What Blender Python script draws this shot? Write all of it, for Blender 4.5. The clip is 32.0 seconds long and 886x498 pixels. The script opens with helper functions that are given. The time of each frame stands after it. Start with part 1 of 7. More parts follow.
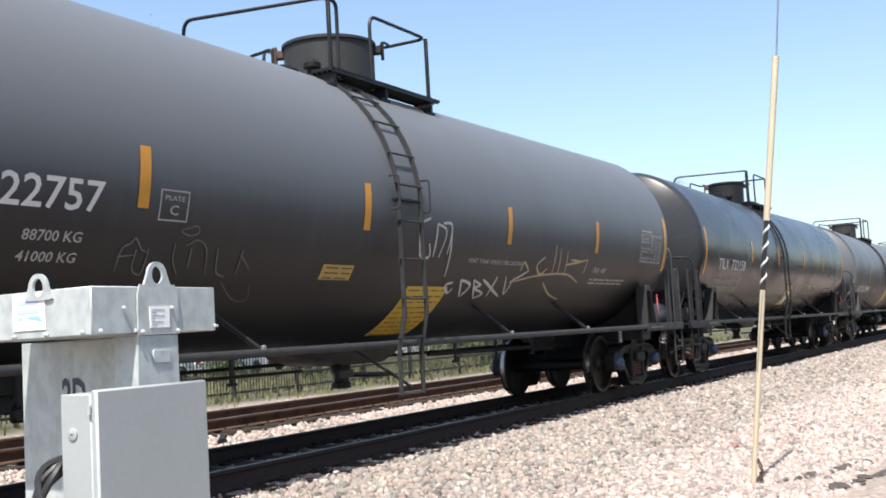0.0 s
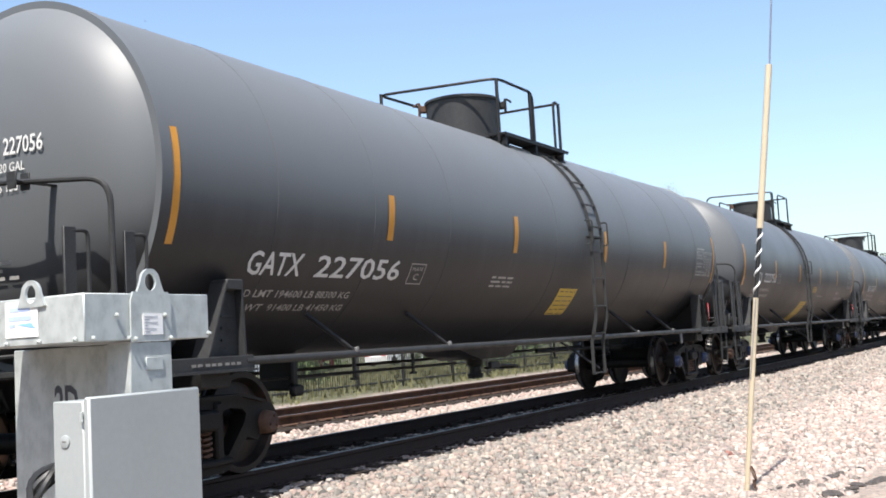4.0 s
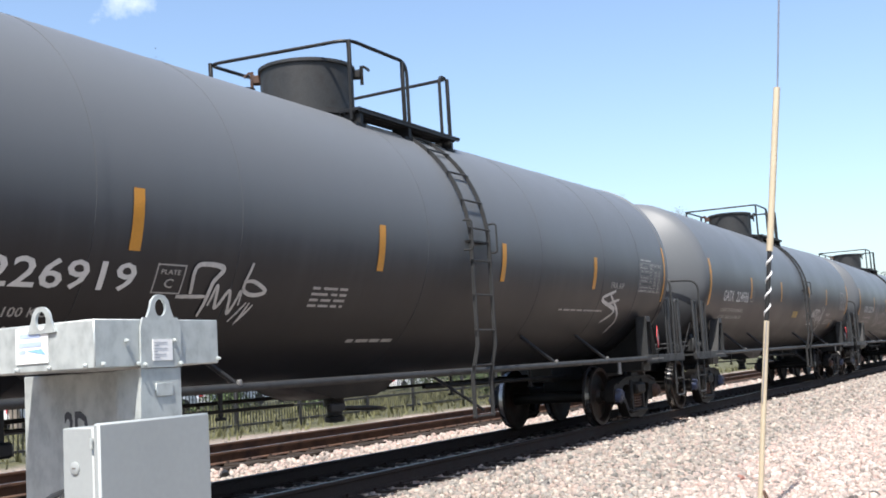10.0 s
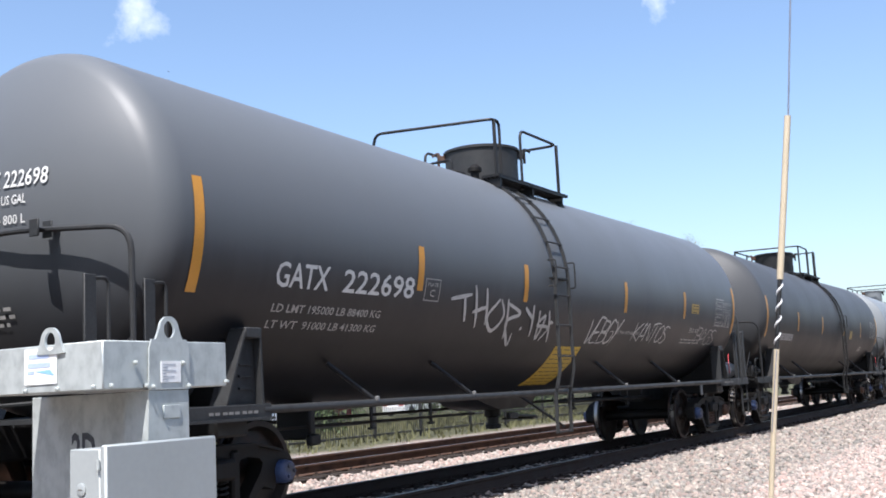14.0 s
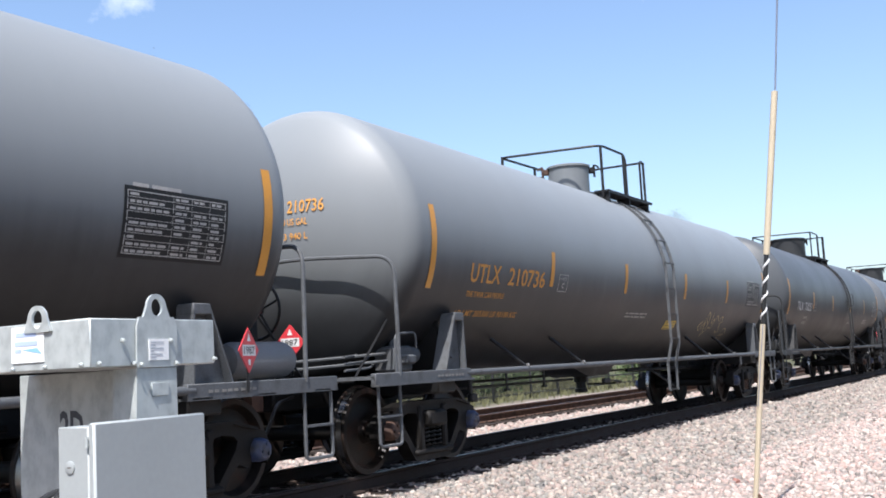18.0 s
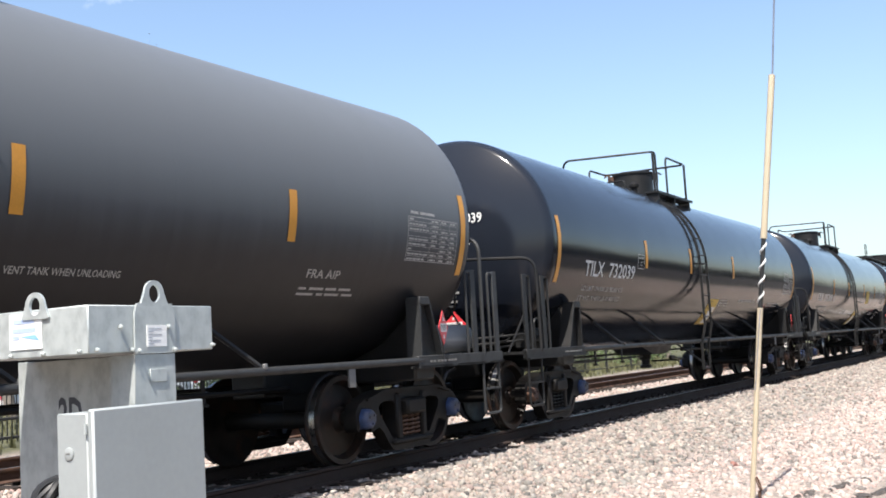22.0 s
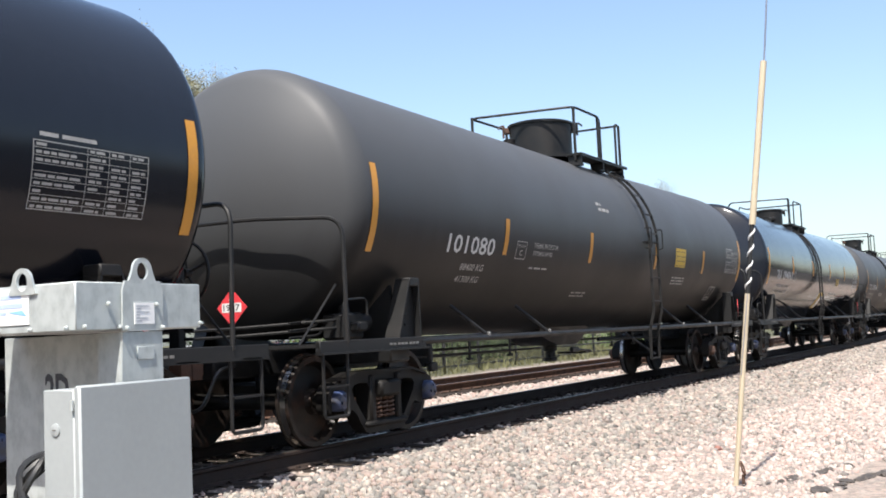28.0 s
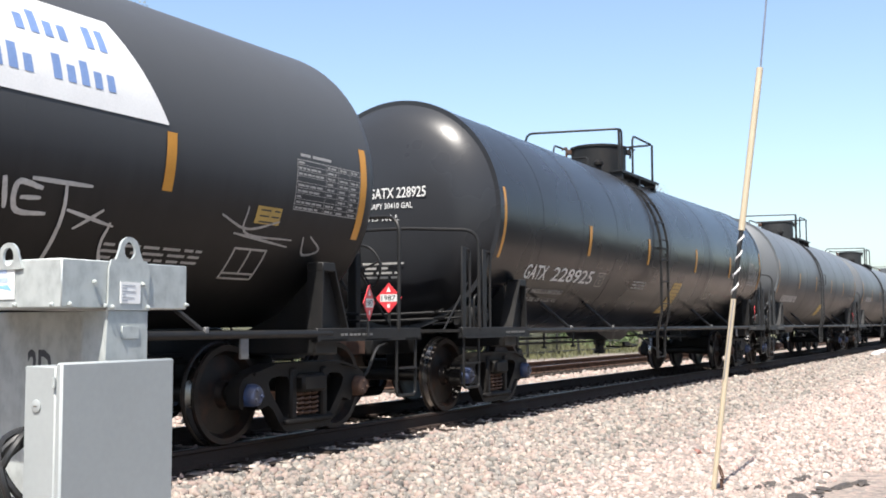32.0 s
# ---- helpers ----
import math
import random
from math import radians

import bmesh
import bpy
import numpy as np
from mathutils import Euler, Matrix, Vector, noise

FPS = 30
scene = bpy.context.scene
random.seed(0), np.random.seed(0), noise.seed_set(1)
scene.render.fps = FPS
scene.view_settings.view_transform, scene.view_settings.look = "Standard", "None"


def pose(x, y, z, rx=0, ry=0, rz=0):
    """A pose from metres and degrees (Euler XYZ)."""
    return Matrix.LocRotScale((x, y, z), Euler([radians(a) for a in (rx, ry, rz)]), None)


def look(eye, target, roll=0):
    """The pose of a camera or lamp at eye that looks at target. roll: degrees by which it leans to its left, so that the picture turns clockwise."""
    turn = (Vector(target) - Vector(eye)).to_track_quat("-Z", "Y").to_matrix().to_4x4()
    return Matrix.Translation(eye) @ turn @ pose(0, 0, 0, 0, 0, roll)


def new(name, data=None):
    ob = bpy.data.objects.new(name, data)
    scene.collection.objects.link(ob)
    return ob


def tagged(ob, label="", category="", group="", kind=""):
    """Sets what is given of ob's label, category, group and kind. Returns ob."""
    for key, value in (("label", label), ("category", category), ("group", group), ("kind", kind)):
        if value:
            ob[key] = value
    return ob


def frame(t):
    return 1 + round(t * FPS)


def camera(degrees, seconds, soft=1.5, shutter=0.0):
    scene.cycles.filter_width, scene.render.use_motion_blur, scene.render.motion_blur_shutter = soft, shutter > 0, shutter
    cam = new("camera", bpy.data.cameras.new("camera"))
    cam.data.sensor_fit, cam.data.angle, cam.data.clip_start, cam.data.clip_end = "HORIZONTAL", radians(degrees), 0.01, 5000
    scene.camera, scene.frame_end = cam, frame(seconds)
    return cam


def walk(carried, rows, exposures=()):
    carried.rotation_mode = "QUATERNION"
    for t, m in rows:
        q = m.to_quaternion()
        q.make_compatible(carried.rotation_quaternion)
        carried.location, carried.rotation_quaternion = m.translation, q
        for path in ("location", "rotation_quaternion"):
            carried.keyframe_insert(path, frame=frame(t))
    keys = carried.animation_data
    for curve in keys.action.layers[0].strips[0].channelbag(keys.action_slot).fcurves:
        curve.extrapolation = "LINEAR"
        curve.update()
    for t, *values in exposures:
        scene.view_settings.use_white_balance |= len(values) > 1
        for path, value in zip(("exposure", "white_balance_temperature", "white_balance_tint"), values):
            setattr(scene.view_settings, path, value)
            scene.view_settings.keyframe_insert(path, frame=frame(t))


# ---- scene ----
import itertools
from mathutils import geometry

# ---- small mesh kit ----


class Geo:
    """Collects faces of one mesh; s marks smooth faces."""

    def __init__(self):
        self.v, self.f, self.s = [], [], []

    def add(self, verts, faces, smooth=False):
        n = len(self.v)
        self.v += [tuple(p) for p in verts]
        self.f += [tuple(i + n for i in q) for q in faces]
        self.s += [smooth] * len(faces)
        return self

    def box(self, x0, x1, y0, y1, z0, z1, b=0.0):
        """A block with its twelve edges chamfered by b."""
        if b <= 0:
            v = [(x, y, z) for x in (x0, x1) for y in (y0, y1) for z in (z0, z1)]
            return self.add(v, [(0, 1, 3, 2), (4, 6, 7, 5), (0, 4, 5, 1), (2, 3, 7, 6), (0, 2, 6, 4), (1, 5, 7, 3)])
        b = min(b, 0.45 * (x1 - x0), 0.45 * (y1 - y0), 0.45 * (z1 - z0))
        v, idx = [], {}
        for i, j, k in itertools.product((0, 1), repeat=3):
            p, s = ((x0, x1)[i], (y0, y1)[j], (z0, z1)[k]), (b if i == 0 else -b, b if j == 0 else -b, b if k == 0 else -b)
            for a in range(3):
                q = [p[c] + (0 if c == a else s[c]) for c in range(3)]
                idx[i, j, k, a] = len(v)
                v.append(q)
        f = []
        for a in range(3):
            o, w = [c for c in range(3) if c != a]
            for side in (0, 1):
                ring = []
                for m, n in ((0, 0), (1, 0), (1, 1), (0, 1)):
                    key = [0, 0, 0]
                    key[a], key[o], key[w] = side, m, n
                    ring.append(idx[(*key, a)])
                f.append(ring if (side == 1) == (a != 1) else ring[::-1])
        for a in range(3):
            o, w = [c for c in range(3) if c != a]
            for m, n in itertools.product((0, 1), repeat=2):
                k0, k1 = [0, 0, 0], [0, 0, 0]
                k0[o], k0[w], k1[o], k1[w] = m, n, m, n
                k1[a] = 1
                f.append([idx[(*k0, o)], idx[(*k1, o)], idx[(*k1, w)], idx[(*k0, w)]])
        for i, j, k in itertools.product((0, 1), repeat=3):
            f.append([idx[i, j, k, 0], idx[i, j, k, 1], idx[i, j, k, 2]])
        return self.add(v, f)

    def rings(self, rows, closed=True, caps=True, smooth=True):
        """Skins rows of equally many points."""
        n = len(rows[0])
        v = [p for r in rows for p in r]
        f = []
        for i in range(len(rows) - 1):
            for j in range(n if closed else n - 1):
                k = (j + 1) % n
                f.append((i * n + j, i * n + k, (i + 1) * n + k, (i + 1) * n + j))
        self.add(v, f, smooth)
        if caps and closed:
            self.add(rows[0], [tuple(range(n))[::-1]])
            self.add(rows[-1], [tuple(range(n))])
        return self

    def tube(self, pts, r, seg=8, closed=False):
        """A round bar along a line of points."""
        P = [Vector(p) for p in pts]
        rows, up = [], None
        n = len(P)
        for i, p in enumerate(P):
            a = P[i - 1] if i or closed else p
            c = P[(i + 1) % n] if i < n - 1 or closed else p
            d = (c - a).normalized()
            if up is None:
                up = d.orthogonal().normalized()
            up = (up - d * up.dot(d)).normalized()
            w = d.cross(up)
            rows.append([p + r * (math.cos(t) * up + math.sin(t) * w) for t in (2 * math.pi * k / seg for k in range(seg))])
        if closed:
            rows.append(rows[0])
        return self.rings(rows, caps=not closed)

    def lathe(self, profile, axis="z", seg=32, at=(0, 0, 0), smooth=True, caps=True):
        """Turns (radius, height) pairs round an axis."""
        rows = []
        for r, h in profile:
            row = []
            for k in range(seg):
                a = 2 * math.pi * k / seg
                c, s = r * math.cos(a), r * math.sin(a)
                p = {"z": (c, s, h), "y": (s, h, c), "x": (h, c, s)}[axis]
                row.append((p[0] + at[0], p[1] + at[1], p[2] + at[2]))
            rows.append(row)
        return self.rings(rows, caps=caps, smooth=smooth)

    def prism(self, poly, a, b, axis="y"):
        """A flat outline of (x, z) points given thickness along y (or (y, z) along x)."""
        n = len(poly)
        put = (lambda p, h: (p[0], h, p[1])) if axis == "y" else (lambda p, h: (h, p[0], p[1]))
        v = [put(p, a) for p in poly] + [put(p, b) for p in poly]
        f = [(i, (i + 1) % n, n + (i + 1) % n, n + i) for i in range(n)]
        return self.add(v, f + [tuple(range(n))[::-1], tuple(range(n, 2 * n))])

    def move(self, m):
        self.v = [tuple(m @ Vector(p)) for p in self.v]
        return self

    def mesh(self, name, mat=None, fix=True):
        me = bpy.data.meshes.new(name)
        me.from_pydata(self.v, [], self.f)
        me.polygons.foreach_set("use_smooth", self.s)
        if fix:
            bm = bmesh.new()
            bm.from_mesh(me)
            bmesh.ops.remove_doubles(bm, verts=bm.verts, dist=1e-5)
            bmesh.ops.recalc_face_normals(bm, faces=bm.faces)
            bm.to_mesh(me)
            bm.free()
            if hasattr(me, "set_sharp_from_angle"):
                me.set_sharp_from_angle(angle=radians(38))
        if mat:
            me.materials.append(mat)
        return me


SHARED = {}


def shared(key, make, mat):
    """One mesh for all alike parts of one material."""
    k = (key, mat.name, RT, KNUCKLE)
    if k not in SHARED:
        SHARED[k] = make().mesh(key, mat)
    return SHARED[k]


def part(name, geo, mat, parent=None, label="", at=None):
    """Links a Geo (or a ready mesh) as one mesh object under a thing or a part."""
    me = geo.mesh(name, mat) if isinstance(geo, Geo) else geo
    ob = new(name, me)
    ob.parent = parent
    if at is not None:
        ob.matrix_basis = at if isinstance(at, Matrix) else Matrix.Translation(at)
    if label:
        ob["label"] = label
    return ob


def thing(name, label, category, group="", at=None, kind=""):
    ob = new(name)
    if at is not None:
        ob.matrix_basis = at if isinstance(at, Matrix) else Matrix.Translation(at)
    return tagged(ob, label, category, group, kind)


def rounded(pts, r=0.1, n=4):
    """A bent bar's line: the corners of an open polyline rounded by r."""
    P = [Vector(p) for p in pts]
    out = [P[0]]
    for a, b, c in zip(P, P[1:], P[2:]):
        u, w = (a - b), (c - b)
        d = min(r, u.length * 0.45, w.length * 0.45)
        u, w = b + u.normalized() * d, b + w.normalized() * d
        for k in range(n + 1):
            t = k / n
            out.append(u.lerp(b, t).lerp(b.lerp(w, t), t))
    return out + [P[-1]]


cam = camera(44.87, 32.0, soft=1.8)

# seconds, then yaw, pitch and roll of a camera held in the hand at one spot
EYE = (0.000, -7.236, 1.087)
HELD = [
    (0.0, -60.29, 4.51, 3.26),
    (0.5, -60.38, 4.66, 3.18),
    (1.0, -60.61, 4.93, 3.14),
    (1.5, -60.65, 4.98, 3.01),
    (2.0, -60.57, 4.75, 3.35),
    (2.5, -60.61, 4.56, 3.21),
    (3.0, -60.50, 4.41, 3.23),
    (3.5, -60.54, 4.56, 3.19),
    (5.5, -60.87, 5.82, 3.47),
    (6.0, -60.98, 5.83, 3.67),
    (6.5, -60.91, 5.76, 4.30),
    (7.0, -61.47, 5.63, 4.10),
    (7.5, -61.66, 5.68, 2.86),
    (8.0, -61.02, 5.72, 2.93),
    (8.5, -60.73, 5.78, 2.99),
    (9.0, -60.49, 5.98, 3.02),
    (9.5, -60.27, 6.14, 3.33),
    (10.0, -60.11, 6.21, 3.45),
    (10.5, -59.91, 6.58, 3.63),
    (11.0, -59.79, 7.01, 3.51),
    (11.5, -59.71, 7.45, 3.35),
    (12.0, -59.65, 7.60, 3.57),
    (12.5, -59.66, 7.47, 3.51),
    (13.0, -59.65, 7.35, 3.40),
    (13.5, -59.64, 7.47, 2.99),
    (14.0, -59.68, 7.56, 2.81),
    (14.5, -59.63, 7.51, 2.84),
    (16.5, -59.94, 6.64, 2.97),
    (17.0, -60.09, 6.45, 2.86),
    (17.5, -60.17, 6.38, 3.08),
    (18.0, -60.31, 6.28, 3.09),
    (18.5, -60.45, 6.17, 3.12),
    (19.0, -60.47, 6.06, 3.03),
    (19.5, -60.56, 6.08, 3.29),
    (20.0, -60.47, 5.85, 3.50),
    (20.5, -60.58, 5.57, 3.77),
    (21.0, -60.57, 5.40, 3.73),
    (21.5, -60.56, 5.44, 3.36),
    (22.0, -60.42, 5.48, 3.34),
    (22.5, -60.50, 5.42, 3.53),
    (23.0, -60.62, 5.49, 3.60),
    (23.5, -60.73, 5.50, 3.80),
    (24.0, -60.85, 5.50, 3.41),
    (24.5, -61.11, 5.34, 3.40),
    (25.0, -61.19, 5.24, 3.10),
    (25.5, -61.22, 5.24, 3.04),
    (26.0, -61.16, 5.08, 3.10),
    (26.5, -61.15, 4.87, 3.06),
    (28.5, -61.06, 4.39, 2.50),
    (29.0, -61.10, 4.32, 2.55),
    (29.5, -61.20, 4.41, 2.63),
    (30.0, -61.21, 4.61, 2.72),
    (30.5, -61.12, 4.83, 2.61),
    (31.0, -61.36, 4.43, 1.28),
    (31.5, -61.50, 4.16, 0.67),
    (32.0, -61.83, 4.05, 0.17),
]
# the picture turns a little darker and bluer in the clip's middle
TONE = [(0.0, 0.93, 6500, 10), (9.5, 0.93, 6450, 10), (12.0, 0.82, 6150, 12), (19.0, 0.82, 6150, 12), (20.2, 0.93, 6500, 10), (32.0, 0.93, 6550, 10)]
walk(cam, [(t, pose(*EYE, 90 + pitch, roll, yaw)) for t, yaw, pitch, roll in HELD], TONE)

# the train: metres gone by t seconds, and each car's middle at 0 s
def gone(t):
    q = t / 32
    return q * (401.477 + q * (1.207 + q * (-0.132 + q * (-0.080 + q * 1.129))))

MIDDLES = [10.25, 27.99, 46.08, 63.95, 81.80, 99.73, 117.72, 135.63, 153.68, 171.60, 189.63, 207.69, 225.81, 243.73, 261.76, 279.75, 297.72, 315.63, 333.58, 351.42, 369.45, 387.54, 405.45, 423.58, 441.43, 459.45, 477.47, 495.49, 513.51]

# ---- light: high sun along the track, clear sky ----
SUN_EL, SUN_AZ = 60.0, -106.1  # degrees above the horizon; turned from +y (the far side) towards +x
world = bpy.data.worlds.new("sky")
scene.world = world
world.use_nodes = True
wn, wl = world.node_tree.nodes, world.node_tree.links
wn.clear()
sky = wn.new("ShaderNodeTexSky")
sky.sky_type, sky.sun_disc = "NISHITA", False
sky.sun_elevation, sky.sun_rotation = radians(SUN_EL), radians(SUN_AZ)
sky.air_density, sky.dust_density, sky.ozone_density, sky.altitude = 1.0, 2.2, 1.0, 200
bg = wn.new("ShaderNodeBackground")
bg.inputs["Strength"].default_value = 0.130
out = wn.new("ShaderNodeOutputWorld")
# thin clouds: two wisps high over the track
way = wn.new("ShaderNodeTexCoord")
colour_now = sky.outputs["Color"]
tone = wn.new("ShaderNodeMix")
tone.data_type, tone.blend_type = "RGBA", "MULTIPLY"
tone.inputs[0].default_value = 1.0
wl.new(colour_now, tone.inputs[6])
tone.inputs[7].default_value = (0.985, 1.005, 1.015, 1)
colour_now = tone.outputs[2]
wisp = wn.new("ShaderNodeTexNoise")
wisp.inputs["Scale"].default_value, wisp.inputs["Detail"].default_value, wisp.inputs["Roughness"].default_value = 26, 6, 0.6
wl.new(way.outputs["Generated"], wisp.inputs["Vector"])
for az_, el_, wide in ((44.0, 20.0, 0.055), (72.4, 19.3, 0.035)):
    off = wn.new("ShaderNodeVectorMath")
    off.operation = "DISTANCE"
    off.inputs[1].default_value = (math.sin(radians(az_)) * math.cos(radians(el_)), math.cos(radians(az_)) * math.cos(radians(el_)), math.sin(radians(el_)))
    wl.new(way.outputs["Generated"], off.inputs[0])
    near = wn.new("ShaderNodeMapRange")
    near.inputs[1].default_value, near.inputs[2].default_value, near.inputs[3].default_value, near.inputs[4].default_value = 0.0, wide, 0.28, -0.25
    wl.new(off.outputs["Value"], near.inputs[0])
    amount = wn.new("ShaderNodeMath")
    amount.operation = "ADD"
    wl.new(wisp.outputs["Fac"], amount.inputs[0])
    wl.new(near.outputs[0], amount.inputs[1])
    thin = wn.new("ShaderNodeMapRange")
    thin.inputs[1].default_value, thin.inputs[2].default_value, thin.inputs[4].default_value = 0.56, 0.95, 0.7
    wl.new(amount.outputs[0], thin.inputs[0])
    blend = wn.new("ShaderNodeMix")
    blend.data_type = "RGBA"
    wl.new(thin.outputs[0], blend.inputs[0])
    wl.new(colour_now, blend.inputs[6])
    blend.inputs[7].default_value = (6.4, 6.6, 6.8, 1)
    colour_now = blend.outputs[2]
wl.new(colour_now, bg.inputs["Color"])
wl.new(bg.outputs[0], out.inputs["Surface"])
sun = new("sun", bpy.data.lights.new("sun", "SUN"))
sun.data.energy, sun.data.angle, sun.data.color = 5.0, radians(0.53), (1.0, 0.95, 0.88)
sun_way = Vector((math.sin(radians(SUN_AZ)) * math.cos(radians(SUN_EL)), math.cos(radians(SUN_AZ)) * math.cos(radians(SUN_EL)), math.sin(radians(SUN_EL))))
sun.matrix_basis = look(sun_way * 50, (0, 0, 0))

# ---- materials ----


def material(name, base, rough=0.6, metal=0.0, vary=0.15, scale=4.0, fine=60.0, bump=0.0, bump_scale=80.0, rough_vary=0.1, second=None, mix_at=(0.45, 0.7), stretch=(1, 1, 1), spec=0.5, coat=0.0):
    """Base colour that wanders at two scales, an optional second colour in patches, and fine relief."""
    m = bpy.data.materials.new(name)
    m.use_nodes = True
    nt = m.node_tree
    n, l = nt.nodes, nt.links
    bsdf = n["Principled BSDF"]
    tc = n.new("ShaderNodeTexCoord")
    mp = n.new("ShaderNodeMapping")
    mp.inputs["Scale"].default_value = stretch
    l.new(tc.outputs["Object"], mp.inputs["Vector"])
    big = n.new("ShaderNodeTexNoise")
    big.inputs["Scale"].default_value, big.inputs["Detail"].default_value = scale, 4
    small = n.new("ShaderNodeTexNoise")
    small.inputs["Scale"].default_value, small.inputs["Detail"].default_value = fine, 3
    for q in (big, small):
        l.new(mp.outputs[0], q.inputs["Vector"])
    add = n.new("ShaderNodeMath")
    add.operation = "ADD"
    l.new(big.outputs["Fac"], add.inputs[0])
    l.new(small.outputs["Fac"], add.inputs[1])
    val = n.new("ShaderNodeMapRange")
    val.inputs[1].default_value, val.inputs[2].default_value = 0.6, 1.4
    val.inputs[3].default_value, val.inputs[4].default_value = 1 - vary, 1 + vary
    l.new(add.outputs[0], val.inputs[0])
    hsv = n.new("ShaderNodeHueSaturation")
    hsv.inputs["Color"].default_value = (*base, 1)
    l.new(val.outputs[0], hsv.inputs["Value"])
    colour = hsv.outputs[0]
    if second:
        ramp = n.new("ShaderNodeMapRange")
        ramp.inputs[1].default_value, ramp.inputs[2].default_value = mix_at
        l.new(big.outputs["Fac"], ramp.inputs[0])
        mix = n.new("ShaderNodeMix")
        mix.data_type = "RGBA"
        l.new(ramp.outputs[0], mix.inputs[0])
        l.new(colour, mix.inputs[6])
        mix.inputs[7].default_value = (*second, 1)
        colour = mix.outputs[2]
    l.new(colour, bsdf.inputs["Base Color"])
    rr = n.new("ShaderNodeMapRange")
    rr.inputs[1].default_value, rr.inputs[2].default_value = 0.3, 0.7
    rr.inputs[3].default_value, rr.inputs[4].default_value = max(0.02, rough - rough_vary), min(1, rough + rough_vary)
    l.new(big.outputs["Fac"], rr.inputs[0])
    l.new(rr.outputs[0], bsdf.inputs["Roughness"])
    bsdf.inputs["Metallic"].default_value = metal
    bsdf.inputs["Specular IOR Level"].default_value = spec
    bsdf.inputs["Coat Weight"].default_value = coat
    if bump > 0:
        bn = n.new("ShaderNodeTexNoise")
        bn.inputs["Scale"].default_value, bn.inputs["Detail"].default_value = bump_scale, 4
        l.new(mp.outputs[0], bn.inputs["Vector"])
        bp = n.new("ShaderNodeBump")
        bp.inputs["Strength"].default_value, bp.inputs["Distance"].default_value = 1.0, bump
        l.new(bn.outputs["Fac"], bp.inputs["Height"])
        l.new(bp.outputs[0], bsdf.inputs["Normal"])
    return m


def tank_paint(name, base, rough, dust=0.2, dust_colour=(0.14, 0.13, 0.12), spec=0.5, chalk=0.0, top_light=0.0, lit_colour=(0.100, 0.102, 0.106)):
    """Painted steel: slow waviness of the shell, run-down streaks, dust, weld seams in relief, and light from above put
    into the colour.
    """
    m = material(name, base, rough, vary=0.22, scale=0.7, fine=9.0, rough_vary=0.05, spec=spec)
    n, l = m.node_tree.nodes, m.node_tree.links
    bsdf = n["Principled BSDF"]
    tc = n["Texture Coordinate"]
    # a chalky bloom of old paint catches light that skims it
    bsdf.inputs["Sheen Weight"].default_value, bsdf.inputs["Sheen Roughness"].default_value = chalk, 0.5
    # streaks: long in the run of water round the shell, narrow along the car
    mp = n.new("ShaderNodeMapping")
    mp.inputs["Scale"].default_value = (3.6, 0.22, 0.30)
    l.new(tc.outputs["Object"], mp.inputs["Vector"])
    st = n.new("ShaderNodeTexNoise")
    st.inputs["Scale"].default_value, st.inputs["Detail"].default_value = 2.0, 5
    l.new(mp.outputs[0], st.inputs["Vector"])
    rm = n.new("ShaderNodeMapRange")
    rm.inputs[1].default_value, rm.inputs[2].default_value = 0.48, 0.85
    rm.inputs[4].default_value = dust
    l.new(st.outputs["Fac"], rm.inputs[0])
    mix = n.new("ShaderNodeMix")
    mix.data_type = "RGBA"
    l.new(rm.outputs[0], mix.inputs[0])
    l.new(bsdf.inputs["Base Color"].links[0].from_socket, mix.inputs[6])
    mix.inputs[7].default_value = (*dust_colour, 1)
    l.new(mix.outputs[2], bsdf.inputs["Base Color"])
    if top_light:
        # sky light put into the colour, paler on upturned faces, in slightly ragged runs
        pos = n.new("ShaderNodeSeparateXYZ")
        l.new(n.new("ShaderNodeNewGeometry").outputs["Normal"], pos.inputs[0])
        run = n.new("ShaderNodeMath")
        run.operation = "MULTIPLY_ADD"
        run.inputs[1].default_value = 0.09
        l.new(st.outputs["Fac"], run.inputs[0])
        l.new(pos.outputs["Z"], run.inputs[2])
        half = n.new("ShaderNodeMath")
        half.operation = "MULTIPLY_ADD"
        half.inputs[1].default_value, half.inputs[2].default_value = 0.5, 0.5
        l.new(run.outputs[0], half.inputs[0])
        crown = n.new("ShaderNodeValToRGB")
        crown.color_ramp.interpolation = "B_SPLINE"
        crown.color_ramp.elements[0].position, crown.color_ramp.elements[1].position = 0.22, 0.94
        crown.color_ramp.elements[1].color = (top_light, top_light, top_light, 1)
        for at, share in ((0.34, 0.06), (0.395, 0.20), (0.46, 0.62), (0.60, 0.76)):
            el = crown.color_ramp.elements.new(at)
            el.color = (share * top_light, share * top_light, share * top_light, 1)
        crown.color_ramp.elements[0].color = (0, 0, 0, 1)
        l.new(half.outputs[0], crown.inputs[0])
        # base paint mixed with the painted-in sky light
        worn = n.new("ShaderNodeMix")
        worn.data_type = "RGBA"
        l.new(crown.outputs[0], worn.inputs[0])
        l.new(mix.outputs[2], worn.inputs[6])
        worn.inputs[7].default_value = (*lit_colour, 1)
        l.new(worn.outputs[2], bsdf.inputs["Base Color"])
    wav = n.new("ShaderNodeTexNoise")
    wav.inputs["Scale"].default_value, wav.inputs["Detail"].default_value = 1.1, 1
    l.new(tc.outputs["Object"], wav.inputs["Vector"])
    fin = n.new("ShaderNodeTexNoise")
    fin.inputs["Scale"].default_value, fin.inputs["Detail"].default_value = 140, 2
    l.new(tc.outputs["Object"], fin.inputs["Vector"])
    b1 = n.new("ShaderNodeBump")
